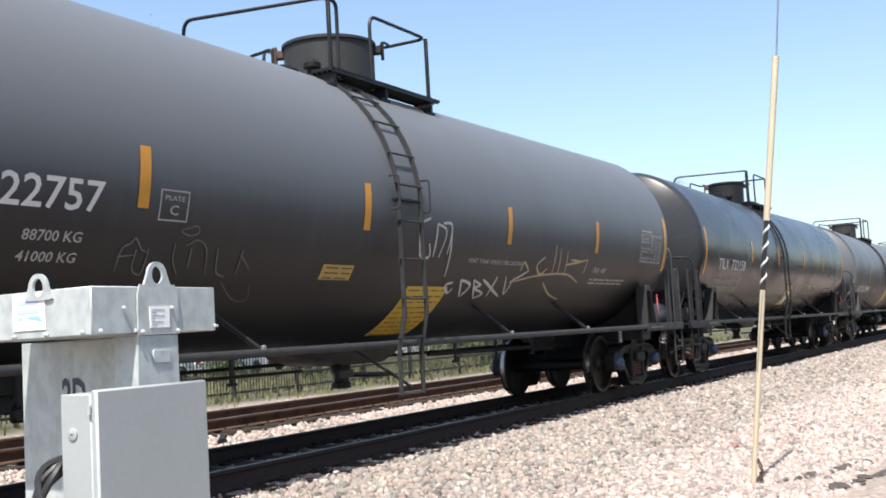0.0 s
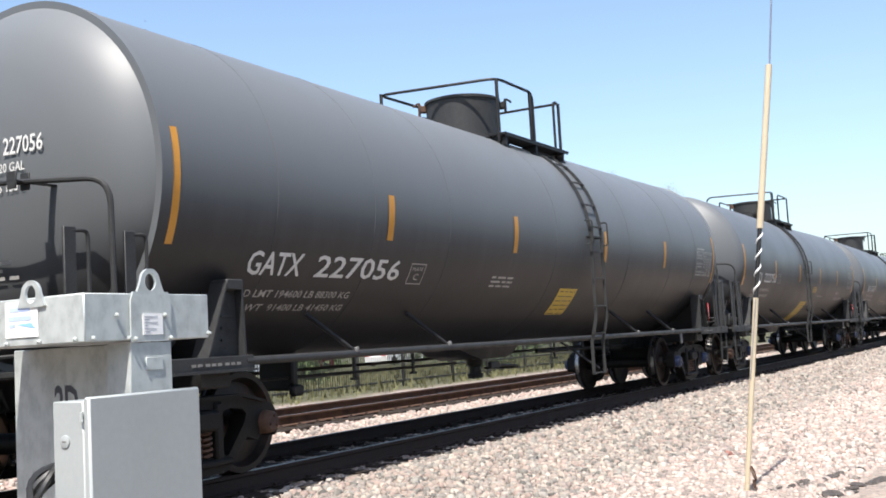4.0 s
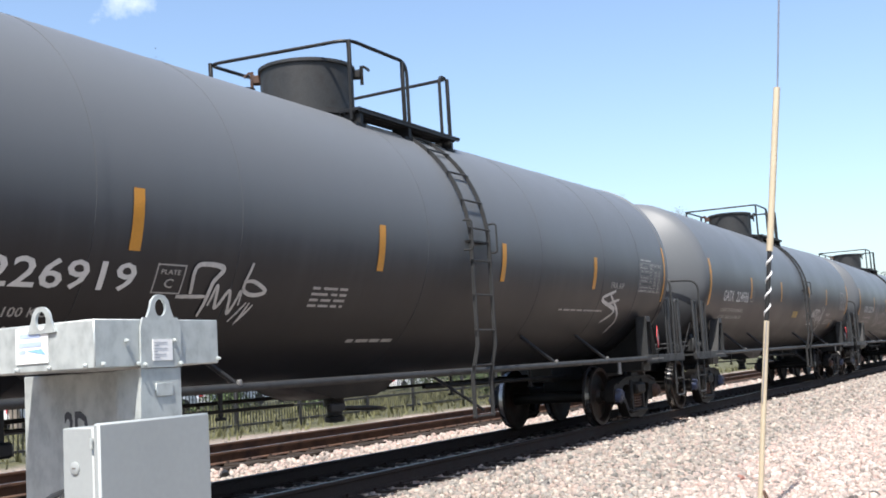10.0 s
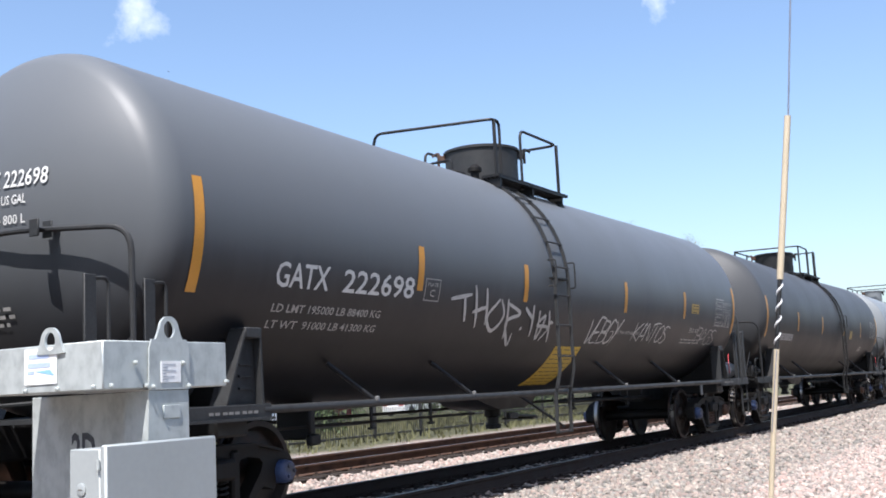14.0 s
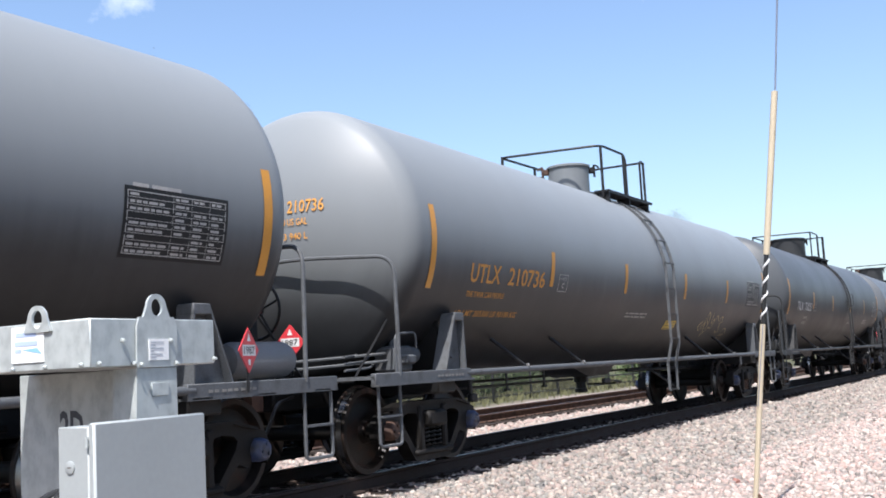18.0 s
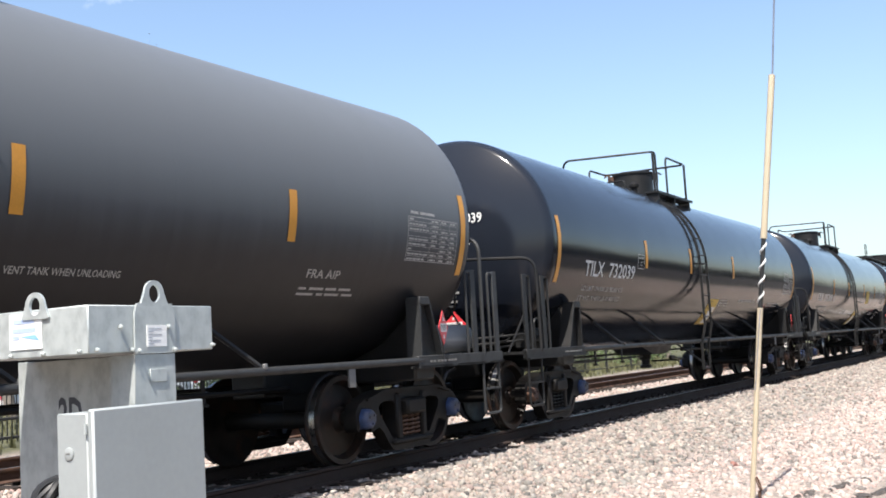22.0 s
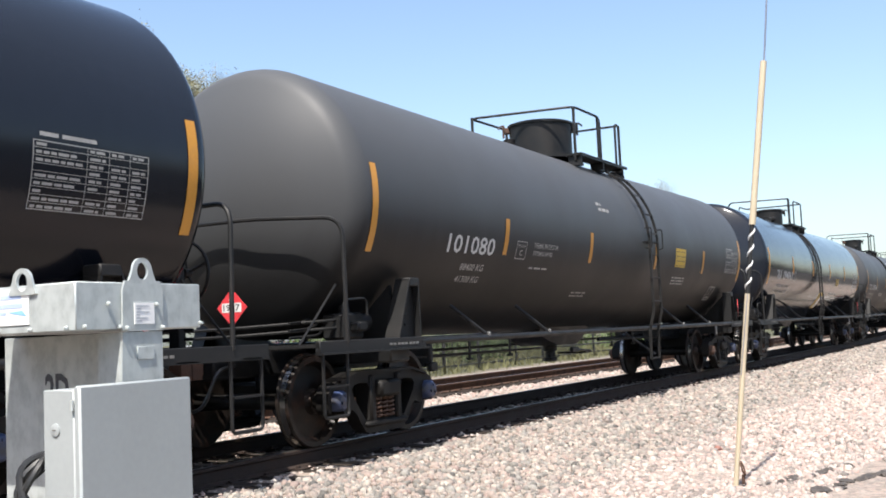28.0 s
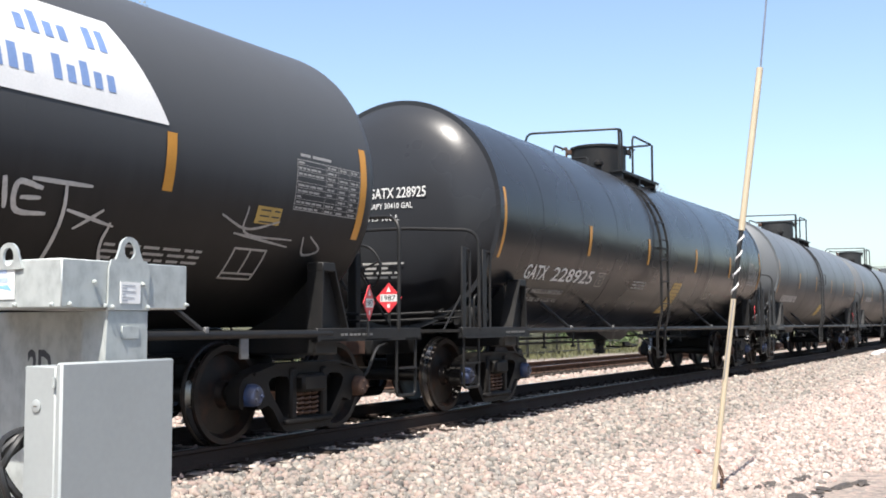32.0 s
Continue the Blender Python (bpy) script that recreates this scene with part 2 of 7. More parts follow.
    b1.inputs["Distance"].default_value, b1.inputs["Strength"].default_value = 0.012, 0.5
    l.new(wav.outputs["Fac"], b1.inputs["Height"])
    b2 = n.new("ShaderNodeBump")
    b2.inputs["Distance"].default_value, b2.inputs["Strength"].default_value = 0.0006, 0.6
    l.new(fin.outputs["Fac"], b2.inputs["Height"])
    l.new(b1.outputs[0], b2.inputs["Normal"])
    l.new(b2.outputs[0], bsdf.inputs["Normal"])
    return m


# each paint's upper side is painted lighter and bluer, as lit by the sky
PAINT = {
    "grey": tank_paint("weathered_dark_grey_top_lit_paint", (0.0108, 0.0106, 0.0122), 0.44, dust=0.02, spec=0.27, top_light=0.95, lit_colour=(0.123, 0.132, 0.142)),
    "slate": tank_paint("slate_grey_top_lit_paint", (0.016, 0.0158, 0.0170), 0.44, dust=0.025, spec=0.27, top_light=0.95, lit_colour=(0.139, 0.149, 0.158)),
    "pale": tank_paint("pale_grey_top_lit_paint", (0.017, 0.0172, 0.0182), 0.44, dust=0.03, spec=0.27, top_light=0.95, lit_colour=(0.225, 0.241, 0.250)),
    "gloss": tank_paint("glossy_black_paint", (0.0042, 0.0054, 0.0088), 0.10, dust=0.003, spec=0.30, top_light=0.5, lit_colour=(0.026, 0.031, 0.042)),
    "satin": tank_paint("satin_black_paint", (0.0060, 0.0064, 0.0078), 0.27, dust=0.008, spec=0.21, top_light=0.6, lit_colour=(0.050, 0.053, 0.059)),
    "charcoal": tank_paint("matt_charcoal_paint", (0.0086, 0.0086, 0.0087), 0.46, dust=0.02, spec=0.26, top_light=0.95, lit_colour=(0.092, 0.099, 0.106)),
    "brown": tank_paint("dull_brownish_black_paint", (0.0084, 0.0081, 0.0080), 0.49, dust=0.015, spec=0.21, top_light=0.85, lit_colour=(0.080, 0.083, 0.088)),
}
BLACK = material("black_frame_paint", (0.0125, 0.0125, 0.0128), 0.5, vary=0.3, bump=0.0008, second=(0.018, 0.016, 0.015), mix_at=(0.5, 0.8), spec=0.25)
GRIME = material("oily_cast_steel", (0.0075, 0.0066, 0.0060), 0.6, vary=0.4, bump=0.002, bump_scale=40, second=(0.015, 0.012, 0.010), mix_at=(0.52, 0.8), spec=0.22)
RUST = material("rusty_steel", (0.088, 0.044, 0.026), 0.8, vary=0.35, bump=0.002, second=(0.040, 0.024, 0.020))
TREAD = material("polished_wheel_tread", (0.30, 0.29, 0.28), 0.3, metal=1.0, vary=0.2)
WHEELMAT = material("brown_wheel_steel", (0.011, 0.008, 0.0065), 0.5, vary=0.4, scale=6, bump=0.001, second=(0.040, 0.019, 0.012), mix_at=(0.5, 0.75), spec=0.3)
BLUEPRINT = material("blue_sign_print", (0.15, 0.23, 0.42), 0.5)
RAILTOP = material("worn_rail_head", (0.16, 0.155, 0.15), 0.42, metal=0.9, vary=0.2, stretch=(0.1, 1, 1))
RAILSIDE = material("dark_rusty_rail_web", (0.032, 0.022, 0.018), 0.8, vary=0.3, bump=0.001, spec=0.25)
ALUSPRAY = material("aluminium_spray_paint", (0.50, 0.465, 0.43), 0.46, metal=0.75, vary=0.22, scale=3, fine=22)
RESERVOIR = material("grey_reservoir_paint", (0.13, 0.137, 0.145), 0.55, vary=0.15, scale=5)
FOOT = material("scuffed_grey_steel", (0.11, 0.11, 0.11), 0.6, vary=0.3, scale=20)
FRAME = material("dark_grey_frame_paint", (0.030, 0.031, 0.032), 0.55, vary=0.3, scale=6, bump=0.0006, spec=0.25, second=(0.017, 0.016, 0.016), mix_at=(0.5, 0.8))
PALEFRAME = material("chalked_grey_frame_paint", (0.085, 0.090, 0.096), 0.6, vary=0.25, scale=6, bump=0.0006, spec=0.25, second=(0.045, 0.044, 0.043), mix_at=(0.5, 0.8))
DIMMARK = material("grimy_white_print", (0.16, 0.155, 0.145), 0.6, vary=0.3, scale=20)
STRIPE = material("amber_reflective_tape", (0.496, 0.224, 0.024), 0.4, vary=0.12, scale=9)
WHITE = material("white_lettering_paint", (0.527, 0.527, 0.510), 0.55, vary=0.12, scale=14, fine=90)
GREYWHITE = material("faded_lettering_paint", (0.306, 0.297, 0.281), 0.6, vary=0.25, scale=14)
ORANGE = material("ochre_lettering_paint", (0.50, 0.235, 0.045), 0.7, vary=0.15, scale=12)
SILVER = material("silver_spray_paint", (0.400, 0.392, 0.376), 0.45, vary=0.3, scale=3, fine=30)
SPRAY = material("thin_grey_spray_paint", (0.27, 0.26, 0.25), 0.55, vary=0.35, scale=4, fine=30)
TANSPRAY = material("thin_tan_spray_paint", (0.34, 0.27, 0.15), 0.55, vary=0.35, scale=4, fine=30)
DIMSPRAY = material("dim_grey_spray_paint", (0.085, 0.082, 0.078), 0.55, vary=0.35, scale=4, fine=30)
OCHRESPRAY = material("ochre_spray_paint", (0.33, 0.17, 0.06), 0.55, vary=0.35, scale=4, fine=30)
YELLOW = material("yellow_warning_panel", (0.492, 0.328, 0.033), 0.5, vary=0.15, scale=6)
DIMYELLOW = material("faded_yellow_label", (0.369, 0.246, 0.057), 0.5, vary=0.2, scale=6)
INK = material("black_print", (0.02, 0.02, 0.02), 0.5)
RED = material("red_placard", (0.55, 0.04, 0.05), 0.4, vary=0.08)
PLAQUE = material("white_plate", (0.630, 0.630, 0.621), 0.45, vary=0.08)
BLUECAP = material("blue_bearing_cap", (0.03, 0.055, 0.14), 0.45, vary=0.3, second=(0.04, 0.035, 0.03))
GALV = material("galvanised_steel", (0.37, 0.395, 0.39), 0.45, metal=0.25, vary=0.12, scale=26, fine=90, rough_vary=0.1, second=(0.44, 0.47, 0.46), mix_at=(0.40, 0.62), stretch=(1, 1, 0.7))
CABINET = material("light_grey_cabinet_paint", (0.288, 0.308, 0.308), 0.42, vary=0.05, bump=0.0003, bump_scale=300)
RUBBER = material("black_cable_rubber", (0.015, 0.015, 0.015), 0.45)
POLE = material("cream_fibreglass_tube", (0.45, 0.38, 0.27), 0.5, vary=0.1, scale=3, stretch=(4, 4, 0.6))
ROD = material("grey_steel_rod", (0.20, 0.22, 0.27), 0.4, metal=0.3)
TIE = material("weathered_tie_timber", (0.030, 0.023, 0.019), 0.9, vary=0.4, bump=0.006, bump_scale=25, stretch=(1, 0.15, 1), second=(0.052, 0.044, 0.037), spec=0.2)
FENCE = material("black_steel_fence_paint", (0.02, 0.02, 0.02), 0.5)

# broken stone: each piece its own tint
def stone(name, tints):
    m = material(name, (0.5, 0.44, 0.4), 0.85, vary=0.15, scale=30, bump=0.003, bump_scale=60)
    n, l = m.node_tree.nodes, m.node_tree.links
    isl = n.new("ShaderNodeNewGeometry")
    tint = n.new("ShaderNodeValToRGB")
    tint.color_ramp.elements[0].color, tint.color_ramp.elements[1].color = (*tints[0], 1), (*tints[-1], 1)
    for i, c in enumerate(tints[1:-1]):
        tint.color_ramp.elements.new((i + 1) / (len(tints) - 1)).color = (*c, 1)
    l.new(isl.outputs["Random Per Island"], tint.inputs[0])
    l.new(tint.outputs[0], n["Hue/Saturation/Value"].inputs["Color"])
    return m


STONE = stone("pink_and_pale_granite", [(0.12, 0.105, 0.095), (0.22, 0.19, 0.17), (0.40, 0.29, 0.25), (0.24, 0.21, 0.19), (0.43, 0.36, 0.31), (0.33, 0.225, 0.195), (0.30, 0.27, 0.245), (0.47, 0.41, 0.355)])
STONEGREY = stone("grey_and_buff_granite", [(0.075, 0.070, 0.064), (0.17, 0.158, 0.140), (0.30, 0.235, 0.200), (0.155, 0.145, 0.130), (0.33, 0.285, 0.240), (0.23, 0.170, 0.147), (0.21, 0.20, 0.18), (0.38, 0.335, 0.285)])


def ground_material():
    """Ballast near the tracks, dusty gravel towards the viewer, dry grass beyond the far track."""
    m = bpy.data.materials.new("ballast_and_grass_ground")
    m.use_nodes = True
    n, l = m.node_tree.nodes, m.node_tree.links
    bsdf = n["Principled BSDF"]
    bsdf.inputs["Roughness"].default_value = 0.95
    tc = n.new("ShaderNodeTexCoord")
    vor = n.new("ShaderNodeTexVoronoi")
    vor.inputs["Scale"].default_value = 18
    l.new(tc.outputs["Object"], vor.inputs["Vector"])
    ramp = n.new("ShaderNodeValToRGB")
    ramp.color_ramp.elements[0].color, ramp.color_ramp.elements[1].color = (0.119, 0.103, 0.091, 1), (0.317, 0.270, 0.230, 1)
    for at, c in ((0.3, (0.238, 0.194, 0.166)), (0.5, (0.198, 0.174, 0.154)), (0.75, (0.293, 0.218, 0.183))):
        ramp.color_ramp.elements.new(at).color = (*c, 1)
    sep = n.new("ShaderNodeSeparateColor")
    l.new(vor.outputs["Color"], sep.inputs[0])
    l.new(sep.outputs[0], ramp.inputs[0])
    big = n.new("ShaderNodeTexNoise")
    big.inputs["Scale"].default_value, big.inputs["Detail"].default_value = 0.35, 5
    l.new(tc.outputs["Object"], big.inputs["Vector"])
    # dust between the stones, in patches
    dust = n.new("ShaderNodeMapRange")
    dust.inputs[1].default_value, dust.inputs[2].default_value, dust.inputs[4].default_value = 0.45, 0.7, 0.7
    l.new(big.outputs["Fac"], dust.inputs[0])
    mx = n.new("ShaderNodeMix")
    mx.data_type = "RGBA"
    l.new(dust.outputs[0], mx.inputs[0])
    l.new(ramp.outputs[0], mx.inputs[6])
    mx.inputs[7].default_value = (0.32, 0.268, 0.222, 1)
    # grass far side
    xyz = n.new("ShaderNodeSeparateXYZ")
    l.new(tc.outputs["Object"], xyz.inputs[0])
    wob = n.new("ShaderNodeMath")
    wob.operation = "MULTIPLY_ADD"
    wob.inputs[1].default_value = 3.0
    l.new(big.outputs["Fac"], wob.inputs[0])
    l.new(xyz.outputs["Y"], wob.inputs[2])
    gr = n.new("ShaderNodeMapRange")
    gr.inputs[1].default_value, gr.inputs[2].default_value = 10.6, 12.0
    l.new(wob.outputs[0], gr.inputs[0])
    # unseen ground behind the viewer, darkened to dim bounce and reflections on the tanks
    back = n.new("ShaderNodeMapRange")
    back.inputs[1].default_value, back.inputs[2].default_value = -7.6, -9.4
    l.new(xyz.outputs["Y"], back.inputs[0])
    either = n.new("ShaderNodeMath")
    either.operation = "MAXIMUM"
    l.new(gr.outputs[0], either.inputs[0])
    l.new(back.outputs[0], either.inputs[1])
    blades = n.new("ShaderNodeTexNoise")
    blades.inputs["Scale"].default_value, blades.inputs["Detail"].default_value = 9, 6
    l.new(tc.outputs["Object"], blades.inputs["Vector"])
    green = n.new("ShaderNodeValToRGB")
    green.color_ramp.elements[0].color, green.color_ramp.elements[1].color = (0.034, 0.038, 0.016, 1), (0.10, 0.092, 0.042, 1)
    green.color_ramp.elements[0].position, green.color_ramp.elements[1].position = 0.35, 0.7
    l.new(blades.outputs["Fac"], green.inputs[0])
    mg = n.new("ShaderNodeMix")
    mg.data_type = "RGBA"
    l.new(either.outputs[0], mg.inputs[0])
    l.new(mx.outputs[2], mg.inputs[6])
    dark_back = n.new("ShaderNodeMix")
    dark_back.data_type = "RGBA"
    l.new(back.outputs[0], dark_back.inputs[0])
    l.new(green.outputs[0], dark_back.inputs[6])
    dark_back.inputs[7].default_value = (0.050, 0.043, 0.036, 1)
    l.new(dark_back.outputs[2], mg.inputs[7])
    l.new(mg.outputs[2], bsdf.inputs["Base Color"])
    bp = n.new("ShaderNodeBump")
    bp.inputs["Distance"].default_value = 0.03
    l.new(vor.outputs["Distance"], bp.inputs["Height"])
    l.new(bp.outputs[0], bsdf.inputs["Normal"])
    return m


GROUND = ground_material()


MUD = material("dark_mud", (0.060, 0.050, 0.042), 0.7, vary=0.3, scale=8, bump=0.01, bump_scale=20)
BRICKRED = material("red_stone", (0.24, 0.11, 0.085), 0.85, vary=0.2, scale=20)
DARKSTONE = material("dark_grey_stone", (0.13, 0.12, 0.11), 0.85, vary=0.25, scale=20, bump=0.003)
STICKER = material("white_sticker", (0.718, 0.718, 0.708), 0.4, vary=0.03)
SKYBLUE = material("blue_sticker_print", (0.22, 0.42, 0.66), 0.45)
STENCIL = material("dark_stencil_paint", (0.05, 0.055, 0.065), 0.6)
BARK = material("grey_brown_bark", (0.17, 0.145, 0.12), 0.9, vary=0.3, scale=5, bump=0.01)
LEAF = material("young_spring_leaves", (0.205, 0.200, 0.120), 0.7, vary=0.35, scale=3, fine=12)
BUSH = material("dull_green_shrub_leaves", (0.064, 0.093, 0.030), 0.75, vary=0.4, scale=2, fine=9)
FARLEAF = material("dark_brownish_green_leaves", (0.038, 0.040, 0.026), 0.75, vary=0.4, scale=2, fine=9)
CARWHITE = material("white_car_paint", (0.72, 0.72, 0.72), 0.25, vary=0.02)
CARRED = material("dark_red_car_paint", (0.08, 0.018, 0.018), 0.25, vary=0.02)
CARGLASS = material("dark_car_glass", (0.02, 0.025, 0.03), 0.08)
DRYGRASS = material("dry_green_grass_blades", (0.098, 0.096, 0.042), 0.8, vary=0.4, scale=1.5, fine=8)
STICKERINK = material("blue_grey_sticker_print", (0.36, 0.44, 0.62), 0.5)
PALEINK = material("faded_grey_print", (0.42, 0.44, 0.47), 0.5)
GREENWIRE = material("green_wire_insulation", (0.03, 0.16, 0.07), 0.4)
# ---- ground, tracks ----
TRACK2 = 4.62  # middle of the far track


PROFILE = [(-1500, -0.50), (-60, -0.50), (-9, -0.48), (-6, -0.46), (-4.4, -0.42), (-3.2, -0.34), (-2.2, -0.24), (-1.6, -0.19), (-1.3, -0.19), (1.3, -0.20), (1.7, -0.24), (2.4, -0.32), (3.0, -0.26), (3.4, -0.22),
           (5.9, -0.22), (6.5, -0.26), (7.6, -0.32), (9.5, -0.32), (14, -0.30), (30, -0.3), (1500, -0.3)]


def ground_z(y):
    for (a, p), (b, q) in zip(PROFILE, PROFILE[1:]):
        if a <= y <= b:
            return p + (q - p) * (y - a) / (b - a)
    return -0.5


g = Geo()
xs = [-1500, -60, -20] + [x * 1.0 for x in range(-10, 90, 4)] + [120, 300, 1500]
rows = [[(x, y, z + (0.03 * noise.noise((x * 0.21, y * 0.4, 1.7)) if -8 < y < -1.6 or 1.7 < y < 3 else 0)) for y, z in PROFILE] for x in xs]
g.rings(rows, closed=False)
ground = part("ground", g, GROUND)
tagged(ground, "pinkish crushed stone and dusty gravel ground with grass beyond", "ground", kind="structure")


def rail_profile(y, sign=1):
    """Half-inch true flat-bottomed rail, 0.17 high, its head centred on y."""
    half = [(0.036, -0.006), (0.036, -0.030), (0.009, -0.046), (0.009, -0.140), (0.072, -0.158), (0.072, -0.170)]
    side = [(y + a, z) for a, z in half]
    return [(y + 0.026, 0.0)] + side + [(2 * y - a, z) for a, z in side[::-1]] + [(y - 0.026, 0.0)]


def track(yc, name, label, side_mat, x0, x1):
    """Two rails on timber ties with plates, each piece its own."""
    tr = tagged(new(name), label, "railway track", kind="structure")
    pr = rail_profile(0)
    for s in (-1, 1):
        ob = part("rail", Geo().rings([[(x, y, z) for y, z in pr] for x in (-60, 260)], smooth=False), side_mat, tr, at=(0, yc + s * 0.7535, 0))
        part("running_surface", Geo().add([(-60, -0.027, 0.0025), (-60, 0.027, 0.0025), (260, 0.027, 0.0025), (260, -0.027, 0.0025)], [(0, 1, 2, 3)]), RAILTOP, ob, "bright worn rail head")
    rng = random.Random(int(yc * 7) + 3)
    ties = [Geo().box(-0.115, 0.115, -1.30, 1.30, -0.36, -0.172, 0.012).mesh("tie", TIE) for _ in range(1)]
    plate = Geo().box(-0.09, 0.09, -0.17, 0.17, -0.174, -0.160, 0.004).box(-0.07, -0.03, -0.12, -0.085, -0.165, -0.135, 0.004).box(0.03, 0.07, 0.085, 0.12, -0.165, -0.135, 0.004).mesh("tie_plate", RAILSIDE)
    x = x0
    while x < x1:
        m = pose(x, yc + rng.uniform(-0.03, 0.03), rng.uniform(-0.012, 0.004), 0, 0, rng.uniform(-1.2, 1.2))
        part("tie", ties[0], TIE, tr, at=m)
        if x < 32:
            for s in (-1, 1):
                part("tie_plate", plate, RAILSIDE, tr, at=(x, yc + s * 0.7535, 0))
        x += 0.505
    return tr


track(0, "track_1", "near railway track with worn rails on dark timber ties", RAILSIDE, 1.0, 90)
track(TRACK2, "track_2", "far railway track with rust-brown rails", RUST, 7.0, 80)


def stone_field(name, spots, label, mat):
    """Broken stones as one mesh: spots are rows of x, y, z, size."""
    rng = np.random.default_rng(11)
    bm = bmesh.new()
    bmesh.ops.create_icosphere(bm, subdivisions=1, radius=1.0)
    base = np.array([v.co[:] for v in bm.verts])
    tri = np.array([[v.index for v in f.verts] for f in bm.faces])
    bm.free()
    kinds = []
    for _ in range(24):
        r = base * rng.uniform(0.62, 1.15, (len(base), 1))
        r = np.clip(r, -0.66, 0.70) * rng.uniform(0.5, 1.5, 3)
        kinds.append(r)
    kinds = np.array(kinds)
    n = len(spots)
    pick = rng.integers(0, len(kinds), n)
    a = rng.uniform(0, 2 * np.pi, (n, 3))
    ca, sa = np.cos(a), np.sin(a)
    Z = np.zeros((n, 3, 3)); Z[:, 0, 0] = ca[:, 0]; Z[:, 0, 1] = -sa[:, 0]; Z[:, 1, 0] = sa[:, 0]; Z[:, 1, 1] = ca[:, 0]; Z[:, 2, 2] = 1
    X = np.zeros((n, 3, 3)); X[:, 0, 0] = 1; X[:, 1, 1] = ca[:, 1]; X[:, 1, 2] = -sa[:, 1]; X[:, 2, 1] = sa[:, 1]; X[:, 2, 2] = ca[:, 1]
    V = np.einsum("nij,njk,nvk->nvi", Z, X, kinds[pick]) * spots[:, None, 3:4] + spots[:, None, :3]
    nv, nf = len(base), len(tri)
    F = (tri[None] + (np.arange(n) * nv)[:, None, None]).reshape(-1)
    me = bpy.data.meshes.new(name)
    me.vertices.add(n * nv)
    me.vertices.foreach_set("co", V.reshape(-1))
    me.loops.add(len(F))
    me.loops.foreach_set("vertex_index", F.astype(np.int32))
    me.polygons.add(n * nf)
    me.polygons.foreach_set("loop_start", np.arange(0, len(F), 3, dtype=np.int32))
    me.update(calc_edges=True)
    me.materials.append(mat)
    ob = new(name, me)
    return tagged(ob, label, "gravel", kind="stuff")


def scatter(x0, x1, y0, y1, per_m2, size, rise=0.3, seed=1):
    rng = np.random.default_rng(seed)
    n = int((x1 - x0) * (y1 - y0) * per_m2)
    xy = rng.uniform((x0, y0), (x1, y1), (n, 2))
    z = np.interp(xy[:, 1], [p for p, _ in PROFILE], [q for _, q in PROFILE])
    s = size * rng.uniform(0.6, 1.25, n)
    return np.column_stack([xy, z + s * rng.uniform(-0.1, rise, n), s])


near_track = np.vstack([
    scatter(4.5, 12, -3.5, -1.28, 430, 0.041, seed=1), scatter(12, 22, -3.6, -1.28, 300, 0.045, seed=2), scatter(22, 40, -3.7, -1.28, 130, 0.052, seed=3), scatter(40, 75, -3.7, -1.28, 45, 0.064, seed=4)])
stone_field("ballast", near_track, "grey and buff broken granite ballast beside the near track", STONEGREY)
dusty = np.vstack([scatter(4.5, 12, -5.6, -3.4, 330, 0.037, 0.15, seed=11), scatter(12, 22, -6.5, -3.4, 230, 0.041, 0.15, seed=12), scatter(22, 40, -6.5, -3.4, 100, 0.05, 0.15, seed=13), scatter(40, 75, -6.5, -3.4, 40, 0.06, seed=14)])
stone_field("dusty_gravel", dusty, "pale pink dusty gravel trodden down beside the ballast", STONE)
between = np.vstack([
    scatter(6, 24, 1.35, 3.4, 260, 0.040, seed=5), scatter(24, 48, 1.35, 3.4, 110, 0.048, seed=6), scatter(4, 26, -1.28, 1.28, 90, 0.034, 0.0, seed=7), scatter(9, 40, 3.9, 5.3, 60, 0.036, 0.0, seed=8), scatter(10, 40, 5.9, 9.0, 40, 0.040, seed=9)])
stone_field("pink_ballast", between, "pink granite ballast between the two tracks", STONE)
# ---- lettering and paint laid on the shells ----
ZT, RT = 2.49, 1.52          # the tank's axis above the rail, its radius
HALF = 7.72                  # half the straight shell


def slope(x):
    """The shell falls a little from both ends to the outlet in its middle."""
    return 0.055 * min(1.0, abs(x) / 7.6)


def on_tank(u, v, lift=0.004, side=-1):
    """A point on the shell: u along the car, v the height on the unrolled side above the axis."""
    a = (v - slope(u)) / RT
    return (u, side * (RT + lift) * math.cos(a), ZT + slope(u) + (RT + lift) * math.sin(a))


GLYPHS = {}


def glyphs(text, bold=0.0):
    """Outlines of a line of text in the built-in font, as points and triangles, scaled to a box 1 by 1."""
    if (text, bold) not in GLYPHS:
        cu = bpy.data.curves.new("line", "FONT")
        cu.body, cu.resolution_u, cu.offset = text, 2, bold
        ob = bpy.data.objects.new("line", cu)
        me = bpy.data.meshes.new_from_object(ob)
        bm = bmesh.new()
        bm.from_mesh(me)
        bmesh.ops.triangulate(bm, faces=bm.faces)
        pts = [v.co.copy() for v in bm.verts]
        x0, x1 = min(p.x for p in pts), max(p.x for p in pts)
        y0, y1 = min(p.y for p in pts), max(p.y for p in pts)
        for v in bm.verts:
            v.co = ((v.co.x - x0) / (x1 - x0), (v.co.y - y0) / (y1 - y0), 0)
        GLYPHS[text, bold] = bm
        bpy.data.objects.remove(ob)
        bpy.data.curves.remove(cu)
        bpy.data.meshes.remove(me)
    return GLYPHS[text, bold]


